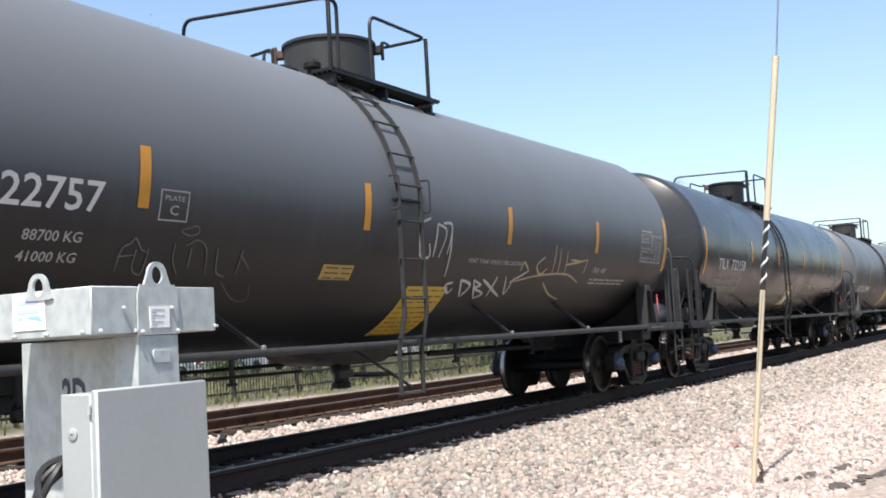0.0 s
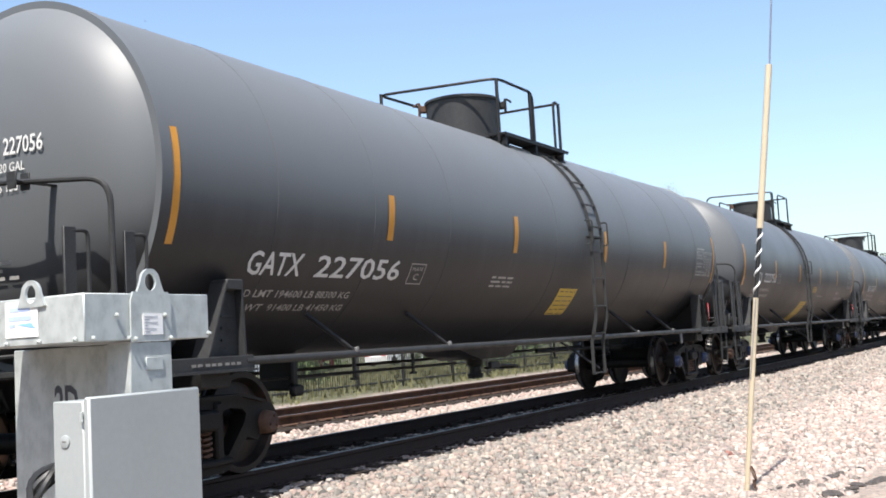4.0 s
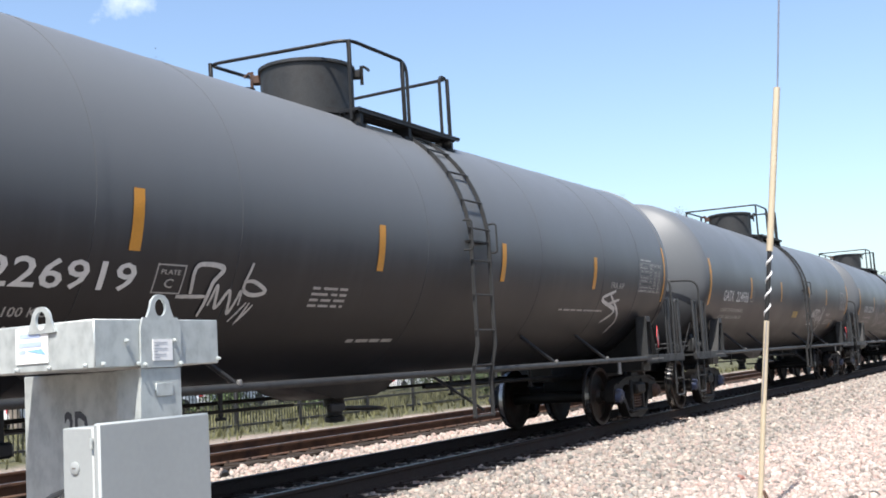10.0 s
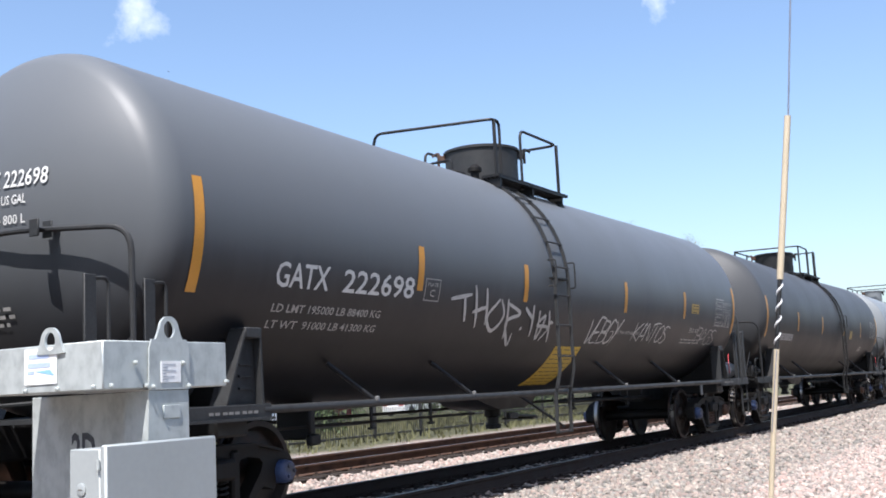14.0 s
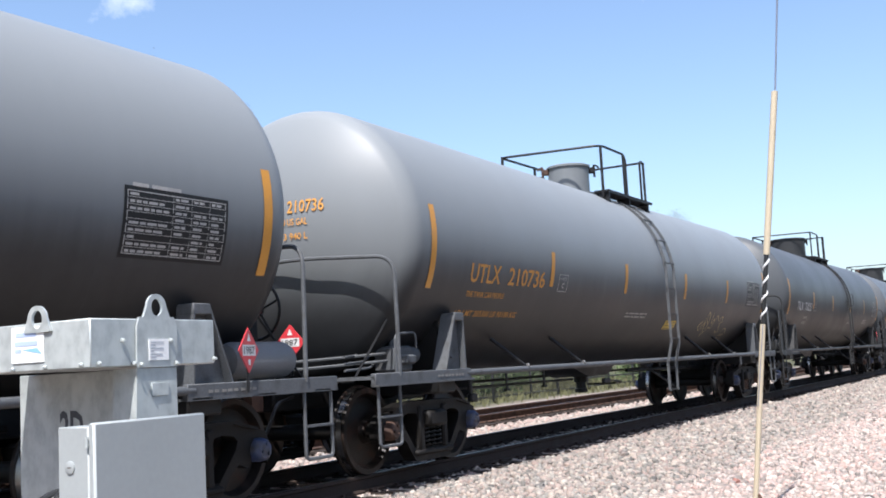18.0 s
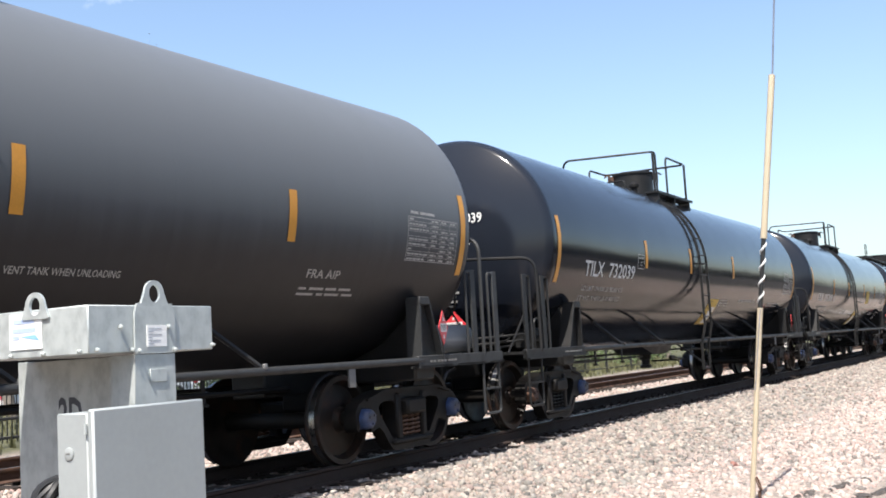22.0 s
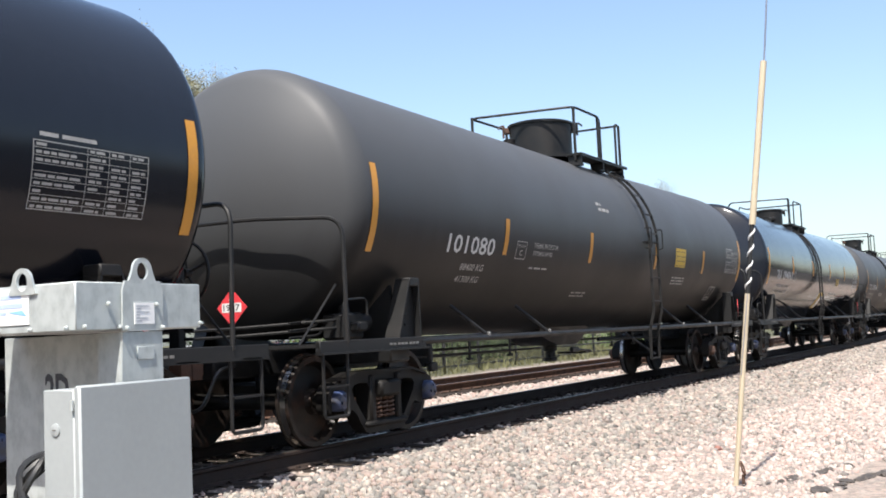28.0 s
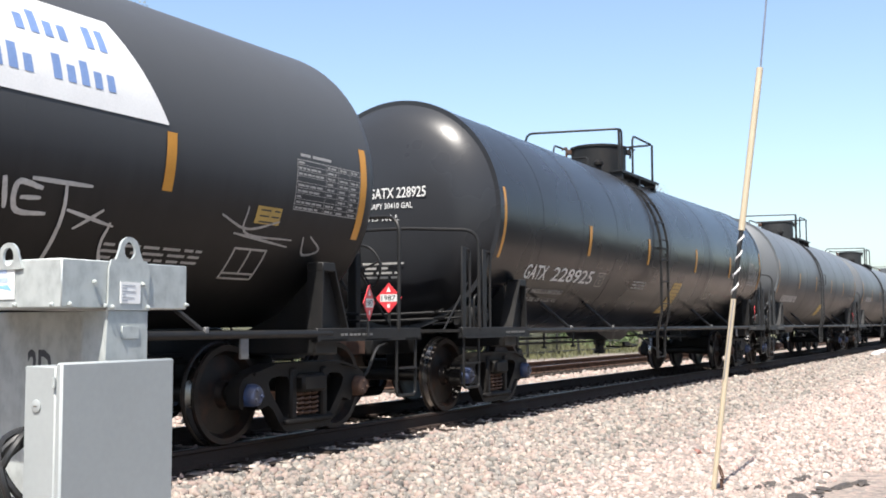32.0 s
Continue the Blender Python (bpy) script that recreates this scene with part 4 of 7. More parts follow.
def posts_at(m):
    return [(m * -1.10, -0.82), (m * 0.0, -0.82), (m * 1.08, -0.82), (m * -1.40, 0.90), (m * 1.08, 0.90), (m * 0.0, 0.92)]


def grate_geo(x0, x1, y0, y1, z):
    """A walkway of bearing bars in a frame."""
    g = Geo().box(x0, x1, y0, y0 + 0.012, z - 0.05, z).box(x0, x1, y1 - 0.012, y1, z - 0.05, z)
    n = int((x1 - x0) / 0.085)
    for k in range(n + 1):
        x = x0 + (x1 - x0 - 0.012) * k / n
        g.box(x, x + 0.052, y0, y1, z - 0.03, z + 0.002)
    for k in range(1, 4):
        y = y0 + (y1 - y0) * k / 4
        g.box(x0, x1, y - 0.006, y + 0.006, z - 0.05, z - 0.006)
    return g


def placard_geo():
    r = 0.185
    return Geo().prism([(-r, 0), (0, -r), (r, 0), (0, r)], -0.004, 0.004)


def placard_print():
    """White field, number and flame mark on the placard."""
    g = Geo()
    y = -0.0065
    g.add([(-0.12, y, -0.045), (0.12, y, -0.045), (0.12, y, 0.045), (-0.12, y, 0.045)], [(0, 1, 2, 3)])
    g.add([(-0.035, y, 0.075), (0.035, y, 0.075), (0.0, y, 0.14)], [(0, 1, 2)])
    g.add([(-0.02, y, -0.12), (0.02, y, -0.12), (0.02, y, -0.075), (-0.02, y, -0.075)], [(0, 1, 2, 3)])
    return g


def wheel_rim_geo(r=0.28):
    """A hand brake wheel: rim, hub and five bent spokes, turned to face along x."""
    g = Geo().tube([(0, r * math.cos(a), r * math.sin(a)) for a in (2 * math.pi * k / 28 for k in range(28))], 0.016, 6, closed=True)
    for k in range(5):
        a = 2 * math.pi * k / 5 + 0.3
        g.tube([(0.03, 0, 0), (0.02, 0.5 * r * math.cos(a), 0.5 * r * math.sin(a)), (0, r * math.cos(a), r * math.sin(a))], 0.012, 5)
    return g.lathe([(0.045, -0.02), (0.045, 0.06)], axis="x", seg=12)


def coupler_geo():
    """Shank, knuckle and guard arm at the car's end."""
    m = Matrix(((1, 0, 0, 0), (0, 0, 1, 0), (0, 1, 0, 0), (0, 0, 0, 1)))
    knuckle = Geo().prism([(-9.04, -0.05), (-8.98, -0.19), (-8.86, -0.20), (-8.80, -0.10), (-8.80, 0.10), (-8.86, 0.22), (-9.02, 0.20), (-8.96, 0.12), (-8.92, 0.02), (-8.98, -0.02)], 0.74, 0.98).move(m)
    return join(Geo().box(-8.86, -8.4, -0.09, 0.09, 0.76, 0.94, 0.02), knuckle)


def saddle_geo():
    """Bolster web that cradles the tank above the truck: sloping plate, flange and gussets."""
    g = Geo().prism([(-7.20, 1.03), (-6.76, 1.03), (-6.78, 1.60), (-6.95, 1.66)], -0.012, 0.012)
    for x0, x1 in ((-6.76, -6.78), (-7.22, -6.96)):
        g.add([(x0, -0.09, 1.03), (x0, 0.09, 1.03), (x1, 0.09, 1.66), (x1, -0.09, 1.66), (x0 + 0.02, -0.09, 1.03), (x0 + 0.02, 0.09, 1.03), (x1 + 0.02, 0.09, 1.66), (x1 + 0.02, -0.09, 1.66)],
              [(0, 1, 2, 3), (4, 7, 6, 5), (0, 4, 5, 1), (3, 2, 6, 7), (0, 3, 7, 4), (1, 5, 6, 2)])
    g.box(-6.96, -6.755, -0.095, 0.095, 1.60, 1.69, 0.01)
    for z in (1.18, 1.28, 1.38):
        g.box(-6.97, -6.80, -0.028, -0.004, z, z + 0.02)
    return g


def cradle_geo():
    """The inner bolster between the two webs, under the tank."""
    return Geo().box(-7.2, -6.8, -1.30, 1.30, 0.80, 1.04, 0.02).prism([(-1.28, 1.04), (1.28, 1.04), (1.20, 1.62), (0.75, 1.20), (0.3, 1.02), (-0.3, 1.02), (-0.75, 1.20), (-1.20, 1.62)], -7.03, -6.97, axis="x")


def grab_geo():
    """A flat post with a round hand bar bent over to it."""
    return Geo().box(-0.055, 0.055, -0.012, 0.012, -0.08, 1.0, 0.006).tube(rounded([(0.02, 0, 0.97), (0.17, 0, 0.985), (0.17, 0, 0.0), (0.02, 0, -0.03)], 0.06), 0.015, 6)


def step_geo():
    """A hanging stirrup step."""
    return Geo().tube(rounded([(-0.2, 0, 0.66), (-0.2, 0, 0.0), (0.2, 0, 0.0), (0.2, 0, 0.66)], 0.05), 0.017, 6).box(-0.19, 0.19, -0.03, 0.03, 0.28, 0.30)


def rail_bracket_geo():
    """Forked arm from the head that holds the end rail in a square eye."""
    return join(Geo().box(-8.48, -7.98, -0.75, -0.69, 2.425, 2.437, 0.003), Geo().box(-8.48, -8.465, -0.77, -0.67, 2.37, 2.50, 0.004), Geo().box(-8.36, -8.345, -0.77, -0.67, 2.37, 2.50, 0.004))


def end_rail_geo(z):
    return Geo().tube(rounded([(-8.17, -1.42, 1.02), (-8.19, -1.42, z), (-8.44, -0.5, z + 0.04), (-8.44, 0.5, z + 0.04), (-8.19, 1.42, z), (-8.17, 1.42, 1.02)], 0.2, 5), 0.022, 8)


def outlet_geo():
    """Bottom skid with the outlet valve in it."""
    g = Geo()
    rows = []
    for x, w, z in ((-1.15, 0.30, 1.00), (-0.80, 0.34, 0.88), (-0.42, 0.34, 0.80), (0.36, 0.34, 0.80), (0.62, 0.34, 0.88), (0.92, 0.30, 1.00)):
        rows.append([(x, -w, z), (x, w, z), (x, w + 0.1, 1.16), (x, -w - 0.1, 1.16)])
    g.rings(rows, smooth=False)
    return g.lathe([(0.12, 0.80), (0.12, 0.71), (0.085, 0.69), (0.085, 0.60), (0.115, 0.59), (0.115, 0.53), (0.04, 0.52)], seg=14)


def brake_box_geo():
    return Geo().box(-0.05, 0.05, -0.40, 0.05, 0.66, 1.05, 0.02).box(-0.09, 0.09, -0.44, -0.36, 0.60, 0.72, 0.02)


def reservoir_geo():
    return Geo().lathe([(0.05, -0.52), (0.17, -0.48), (0.19, -0.42), (0.19, 0.42), (0.17, 0.48), (0.05, 0.52)], axis="x", seg=18)


def brake_gear_geo():
    """Levers, pipes and the control valve on the end platform."""
    g = Geo()
    for k, z in enumerate((1.10, 1.17, 1.24)):
        g.tube(rounded([(-8.4, -0.9, z), (-7.9, -0.9 + 0.1 * k, z + 0.02), (-7.6, -0.75, z + 0.12), (-7.2, -0.72, z + 0.10)], 0.12), 0.014, 6)
    for z in (1.13, 1.21):
        g.tube(rounded([(-8.45, 0.75, z), (-8.35, -0.2, z + 0.01), (-7.85, -0.98, z + 0.05), (-7.6, -1.02, z + 0.06)], 0.15), 0.016, 6)
    g.tube(rounded([(-7.92, -1.22, 1.06), (-7.92, -1.22, 1.46), (-7.50, -1.22, 1.48), (-7.50, -1.22, 1.30)], 0.08), 0.013, 6)
    g.box(-7.75, -7.40, -1.12, -0.82, 1.06, 1.34, 0.03).box(-7.66, -7.48, -1.22, -0.9, 1.14, 1.24, 0.02)
    g.lathe([(0.06, -0.16), (0.09, -0.12), (0.09, 0.12), (0.05, 0.15)], axis="x", seg=12, at=(-7.35, -1.02, 1.24))
    g.lathe([(0.05, 1.3), (0.07, 1.34), (0.05, 1.42)], seg=10, at=(-7.6, -1.0, 0))
    return g


def band_geo(x, w=0.05, t=0.0035):
    """A hoop round the shell."""
    return Geo().lathe([(RT - 0.01, x - w), (RT + t, x - w), (RT + t, x + w), (RT - 0.01, x + w)], axis="x", seg=72, at=(0, 0, ZT + slope(x)), caps=False)


def seam_geo(x):
    """A weld bead round the shell."""
    return Geo().lathe([(RT - 0.001, x - 0.03), (RT + 0.0016, x), (RT - 0.001, x + 0.03)], axis="x", seg=72, at=(0, 0, ZT + slope(x)), caps=False)


def lug_geo():
    g = Geo().box(-0.05, 0.05, -0.09, 0.02, -0.05, 0.05, 0.012)
    return g.tube([(0.0, -0.06, 0.04), (0.0, -0.13, 0.09), (0.0, -0.19, 0.04)], 0.018, 6).lathe([(0.022, -0.12), (0.022, 0.1)], axis="z", seg=6, at=(0, -0.10, 0))


def tank_car(k, spec):
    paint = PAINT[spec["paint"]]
    car = thing("tank_car", spec["label"], "tank car", "tank cars of the passing train")
    ring = spec.get("ring", 0)
    left_ladder = spec.get("ladder", "left") == "left"
    lx = spec.get("lx", -0.88 if left_ladder else 1.03)
    px, m = (-0.08, -1) if left_ladder else (0.68, 1)
    frame_mat = {"grey": FRAME, "slate": FRAME, "charcoal": FRAME, "pale": PALEFRAME}.get(spec["paint"], BLACK)
    posts = spec.get("posts", spec["paint"] in ("grey", "slate", "charcoal", "satin"))
    sv, hx = spec.get("stripe_v", 0.0), spec.get("hx", 0.08)
    px = spec.get("px", px)
    short = spec.get("short", 0.0)   # how much less than the usual the tank runs out to each end

    def put(name, key, make, mat, at=None, label="", parent=None):
        return part(name, shared(key, make, mat), mat, parent or car, label, at)

    def flip(s):
        return pose(0, 0, 0) if s < 0 else pose(0, 0, 0, 0, 0, 180)

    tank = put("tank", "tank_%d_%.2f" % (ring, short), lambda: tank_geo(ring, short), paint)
    # stripes, side rods and their struts
    for s in (-1, 1):
        for x in spec.get("stripes", (-7.62, -4.5, -1.55, 1.60, 4.5, 7.64)):
            end = abs(x) > 7
            put("reflective_stripe", "stripe_%.2f_%.2f" % (x, sv), lambda x=x, e=end: panel(x - 0.055, x + 0.055, -0.56 if e else -0.36 + sv, 0.36 if e else 0.10 + sv, 0.006), STRIPE, flip(s))
        put("side_rod", "side_rod", lambda: rod((-6.75, 0, 0), (6.75, 0, 0), 0.037, 10), frame_mat, (0, s * SILL_Y, SILL_Z))
        for x in spec.get("struts", (-5.1, -3.25, 3.1, 4.95)):
            f = flip(s)
            put("strut", "strut", lambda: rod((0, -SILL_Y - 0.02, SILL_Z), (-0.32, -1.06, SILL_Z + 0.40), 0.026), BLACK, pose(x, 0, 0) @ f)
            put("strut_foot", "strut_foot", lambda: Geo().box(-0.035, 0.012, -1.438, -1.40, 1.02, 1.075, 0.008), FOOT if s < 0 and spec["paint"] != "gloss" else BLACK, pose(x, 0, 0) @ f)
    # ends
    for e in (-1, 1):
        turn = pose(-e * short * 0.4, 0, 0) @ flip(e)
        put("stub_sill", "stub_sill", lambda: Geo().box(-8.72, -5.6, -0.22, 0.22, 0.72, 1.02, 0.02), BLACK, turn)
        put("coupler", "coupler", coupler_geo, RUST, turn)
        put("end_platform", "end_platform", lambda: grate_geo(-8.64, -7.98, -1.42, 1.42, 1.03), frame_mat, turn)
        put("bolster", "bolster", cradle_geo, BLACK, turn)
        high = posts and spec["paint"] in ("grey", "slate", "charcoal")
        put("end_handrail", "end_handrail_%d" % high, lambda: end_rail_geo(2.40 if high else 2.25), frame_mat, turn)
        if high:
            put("rail_bracket", "rail_bracket", rail_bracket_geo, frame_mat, turn)
        put("brake_pipe", "brake_pipe", brake_gear_geo, frame_mat, turn)
        put("air_hose", "air_hose", lambda: Geo().tube(rounded([(-8.5, -0.30, 0.86), (-8.78, -0.32, 0.82), (-8.92, -0.25, 0.46), (-9.03, -0.05, 0.42)], 0.1), 0.02, 6), RUBBER, turn)
        for s in (-1, 1):
            side = turn @ pose(0, s * 1.40, 0)
            put("side_sill", "side_sill", lambda: Geo().box(-8.64, -6.66, -0.03, 0.03, 0.93, 1.06, 0.008).box(-8.64, -6.66, -0.07, 0.03, 0.93, 0.95), frame_mat, side)
            if s == e:
                put("sill_mark", "sill_mark", lambda: join(*[Geo().box(x, x + 0.05, -0.0345, -0.0315, 0.985, 1.008) for x in (-7.42, -7.35, -7.26, -7.19, -7.12, -7.03, -6.96, -6.89)]), DIMMARK, pose(0 if e < 0 else 14.31, -1.40, 0))["kind"] = "stuff"
            put("saddle", "saddle", saddle_geo, frame_mat, turn @ pose(0, s * 1.33, 0))
            for gx in (-8.56, -8.00) if posts else ():
                put("grab_iron", "grab_iron", grab_geo, frame_mat, side @ pose(gx, 0, 1.02))
            put("sill_step", "sill_step", step_geo, frame_mat, side @ pose(-8.36, 0, 0.34))
            put("corner_brace", "corner_brace", lambda: rod((-8.55, 0, 1.02), (-7.9, 0, 1.62), 0.012), BLACK, turn @ pose(0, s * 1.12, 0))
        # trucks
        tc = e * (TRUCK - short * 0.4)
        put("truck_bolster", "truck_bolster", bolster_geo, GRIME, (tc, 0, 0))
        for s in (-1, 1):
            f = flip(s)
            put("truck_sideframe", "truck_sideframe", sideframe_geo, GRIME, pose(tc, s * 1.005, 0) @ f)
            for dx in (-0.125, 0.0, 0.125):
                put("coil_spring", "coil_spring", spring_geo, RUST if (k + e) % 3 else GRIME, (tc + dx, s * 1.045, 0))
            for d in (0, 180):
                put("brake_shoe", "brake_shoe", lambda: Geo().prism([(-0.395, 0.33), (-0.35, 0.33), (-0.335, 0.5), (-0.36, 0.62), (-0.41, 0.62)], -0.05, 0.05), RUST, pose(tc, s * 0.7535, 0, 0, 0, d))
        for d in (-AXLE, AXLE):
            ax = put("axle", "axle", axle_geo, GRIME, (tc + d, 0, WHEEL))
            AXLES.append((ax, k, tc + d))
            for s in (-1, 1):
                put("wheel", "wheel", wheel_geo, WHEELMAT, pose(0, s * 0.7535, 0) @ flip(s), parent=ax)
                put("wheel_tread", "wheel_tread", lambda: Geo().lathe([(0.4655, 0.03), (0.4665, 0.055), (0.4685, 0.093)], axis="y", seg=40, at=(0, -0.06, 0), caps=False), TREAD, pose(0, s * 0.7535, 0) @ flip(s), parent=ax)
                put("bearing_cap", "bearing_cap", cap_geo, BLUECAP if (k + e + (d > 0)) % 3 else RUST, pose(0, s * 1.10, 0) @ flip(s), parent=ax)
        if spec.get("air", spec["paint"] in ("pale", "grey", "charcoal") and not ring) and e > 0:
            rv = put("air_reservoir", "air_reservoir", lambda: Geo().lathe([(0.04, -0.43), (0.14, -0.40), (0.165, -0.33), (0.165, 0.33), (0.14, 0.40), (0.04, 0.43)], axis="x", seg=24, at=(7.80, -1.16, 1.23)), RESERVOIR, label="grey air reservoir")
            put("reservoir_strap", "reservoir_strap", lambda: Geo().box(7.50, 8.0, -1.22, -0.94, 1.03, 1.09, 0.01), BLACK, parent=rv)
    # brake wheel, placards
    bw = put("brake_wheel_post", "brake_wheel_post", lambda: Geo().box(8.36, 8.46, -0.66, -0.54, 1.02, 1.9, 0.01), BLACK)
    put("brake_wheel", "brake_wheel", wheel_rim_geo, BLACK, (8.52, -0.60, 1.72), parent=bw)
    for at, n in ((pose(7.34 if spec.get("slim") else 7.14, -1.47, 1.31 if spec.get("slim") else 1.35, 0, 0, 14), 0), (pose(-8.66, -0.85 if spec.get("walkway") else -0.42, 1.36 if spec.get("walkway") else 1.42, 0, 0, -90), 1)):
        pl = put("placard", "placard", placard_geo, RED, at, "red diamond hazard placard")
        put("placard_print", "placard_print", placard_print, PLAQUE, parent=pl)
        put("placard_number", "placard_number", lambda: lay(glyphs("1987", 0.01), -0.10, 0.10, -0.032, 0.032, lambda u, v: (u, -0.009, v)), INK, parent=pl)
        put("placard_holder", "placard_holder", lambda: Geo().box(-0.02, 0.02, 0.006, 0.016, -0.34, 0.16), BLACK, parent=pl)
    # top: housing, platform, railing
    hr = spec.get("hr", 0.36 if spec.get("slim") else 0.535)
    top = 4.46 if hr < 0.42 else 4.53
    hs = put("manway_housing", "housing_%.2f" % hr, lambda: Geo().lathe([(hr + 0.14, 3.92), (hr + 0.14, 3.98), (hr, 4.0), (hr, top), (hr + 0.025, top + 0.005), (hr + 0.025, top + 0.04), (hr - 0.035, top + 0.06), (0.05, top + 0.08)], seg=40), paint if spec["paint"] == "pale" else frame_mat, (hx, 0, 0))
    for a in (120, 300):
        put("hold_down_lug", "hold_down_lug", lug_geo, RUST if a == 120 else BLACK, pose(0, 0, top - 0.04) @ pose(0, 0, 0, 0, 0, a + 90) @ pose(0, -hr, 0), parent=hs)
    for s in (-1, 1):
        put("platform", "platform", lambda: grate_geo(-1.12, 1.09, -0.93, -0.66, 3.925), BLACK, pose(px, 0, 0) @ flip(s))
        for x in (-1.05, -0.05, 0.95):
            put("platform_bracket", "platform_bracket", lambda: Geo().box(-0.025, 0.025, -0.91, -0.68, 3.74, 3.88).box(-0.09, 0.09, -0.90, -0.80, 3.72, 3.76), BLACK, pose(px + x, 0, 0) @ flip(s))
    put("relief_valve", "relief_valve", lambda: Geo().lathe([(0.13, 3.95), (0.13, 4.12), (0.10, 4.14), (0.10, 4.22), (0.03, 4.24)], seg=16), GRIME, (hx + (0.82 if m < 0 else -0.85), 0.2, 0))
    if m < 0:
        put("loading_valve", "loading_valve", lambda: Geo().lathe([(0.06, 3.92), (0.06, 4.12), (0.10, 4.13), (0.10, 4.18), (0.03, 4.24)], seg=12), GRIME, (-0.62, -0.25, 0))
        put("valve_box", "valve_box", lambda: Geo().box(-0.16, 0.16, -0.12, 0.12, 3.94, 4.10, 0.03), GRIME, (-0.95, -0.1, 0))
    if not spec.get("walkway"):
        if m > 0:
            put("platform_railing", "platform_railing", lambda: rail_loop(1), BLACK, (px, 0, 0))
        else:
            put("platform_railing", "rail_hook", rail_hook, BLACK)
            put("platform_railing", "rail_box", rail_box, BLACK)
            put("valve_guard", "rail_low", rail_low, BLACK)
        for x, y in posts_at(m) if m > 0 else ((-0.99, -0.82), (1.05, -0.82)):
            put("railing_post", "railing_post", lambda: Geo().box(-0.02, 0.02, -0.02, 0.02, 3.80, 4.70, 0.005), BLACK, (px + x, y, 0))
    # ladder
    if not spec.get("walkway"):
        for dx in (-0.215, 0.215):
            put("ladder_stile", "ladder_stile", stile_geo, frame_mat, (lx + dx, 0, 0))
        for y, z in rung_places(spec.get("slim")):
            put("ladder_rung", "ladder_rung", lambda: rod((-0.26, 0, 0), (0.26, 0, 0), 0.012), FRAME if spec["paint"] == "pale" else frame_mat, (lx, y, z))
        for dx in (-0.30, 0.30) if spec["paint"] not in ("gloss", "satin", "pale") else ():
            put("hand_hold", "hand_hold", lambda: Geo().tube(rounded([(0, 0.06, 0), (0, -0.05, 0), (0, -0.05, 0.34), (0, 0.06, 0.34)], 0.04), 0.012, 6), frame_mat, (lx + dx, -1.60, 2.36))
        if not spec.get("slim"):
            put("ladder_tread", "ladder_tread", lambda: Geo().box(-0.24, 0.24, -0.06, 0.06, -0.01, 0.01), BLACK, (lx, -1.53, 2.47))
        put("ladder_brace", "ladder_brace", lambda: rod((0, -1.50, 0.56), (-0.45, -1.0, 1.05), 0.018), BLACK, (lx, 0, 0))
    else:
        for s in (-1, 1):
            put("running_board", "running_board", lambda: grate_geo(-8.35, 8.35, -0.62, -0.26, 4.10), BLACK, flip(s))
            for x in (-6.6, -5.2, -3.8, -2.4, 2.4, 3.8, 5.2, 6.6):
                put("board_bracket", "board_bracket", lambda: Geo().box(-0.05, 0.05, -0.60, -0.28, 3.87, 4.05, 0.01), BLACK, pose(x, 0, 0) @ flip(s))
            if s < 0:
                put("end_hook", "end_hook", lambda: Geo().tube(rounded([(7.88, -0.60, 4.08), (7.88, -0.60, 4.50), (7.98, -0.60, 4.62), (8.16, -0.60, 4.60), (8.02, -0.60, 4.46)], 0.06), 0.018, 6), BLACK)
            for x in (-8.1, 8.1) if s > 0 else (-8.1,):
                put("end_hoop", "end_hoop", lambda: Geo().tube(rounded([(-0.22, -0.60, 4.08), (-0.22, -0.60, 4.60), (0.22, -0.60, 4.60), (0.22, -0.60, 4.08)], 0.10), 0.018, 6), BLACK, pose(x, 0, 0) @ flip(s))
            put("cross_board", "cross_board", lambda: grate_geo(-8.42, -7.9, -0.62, 0.62, 4.11), BLACK, flip(s))
            put("cross_board_beam", "cross_board_beam", lambda: Geo().box(-8.40, -8.34, -0.62, 0.62, 3.96, 4.06, 0.01).box(-8.05, -7.99, -0.5, 0.5, 3.70, 4.06, 0.01), BLACK, flip(s))
            for y in (-0.56, -0.14):
                put("end_ladder_stile", "end_ladder_stile", lambda: Geo().box(-8.42, -8.36, -0.012, 0.012, 1.03, 4.08), BLACK, flip(s) @ pose(0, y, 0))
            for j in range(9):
                put("end_ladder_rung", "end_ladder_rung", lambda: rod((-8.39, -0.57, 0), (-8.39, -0.13, 0), 0.012), BLACK, flip(s) @ pose(0, 0, 1.35 + 0.31 * j))
        put("platform_railing", "walkway_railing_a", lambda: Geo().tube(rounded([(-0.75, -0.78, 3.82), (-0.75, -0.78, 4.62), (-0.35, -0.78, 4.86), (0.0, -0.78, 4.86), (0.0, -0.78, 3.85)], 0.15), 0.02, 8), BLACK)
        put("platform_railing", "walkway_railing_b", lambda: Geo().tube(rounded([(0.45, -0.78, 3.85), (0.45, -0.78, 4.74), (1.55, -0.78, 4.70), (1.55, -0.78, 3.80)], 0.12), 0.02, 8), BLACK)
        put("railing_post", "walkway_post", lambda: Geo().tube([(-0.38, -0.78, 3.82), (-0.38, -0.78, 4.84)], 0.02, 8), BLACK)
    # below the tank
    put("outlet_skid", "outlet_skid", outlet_geo, BLACK)
    put("brake_cylinder", "brake_cylinder", brake_box_geo, BLACK, (-4.75, 0, 0))
    if k == 2:
        put("reservoir", "reservoir", reservoir_geo, BLACK, (2.5, -0.6, 0.70))
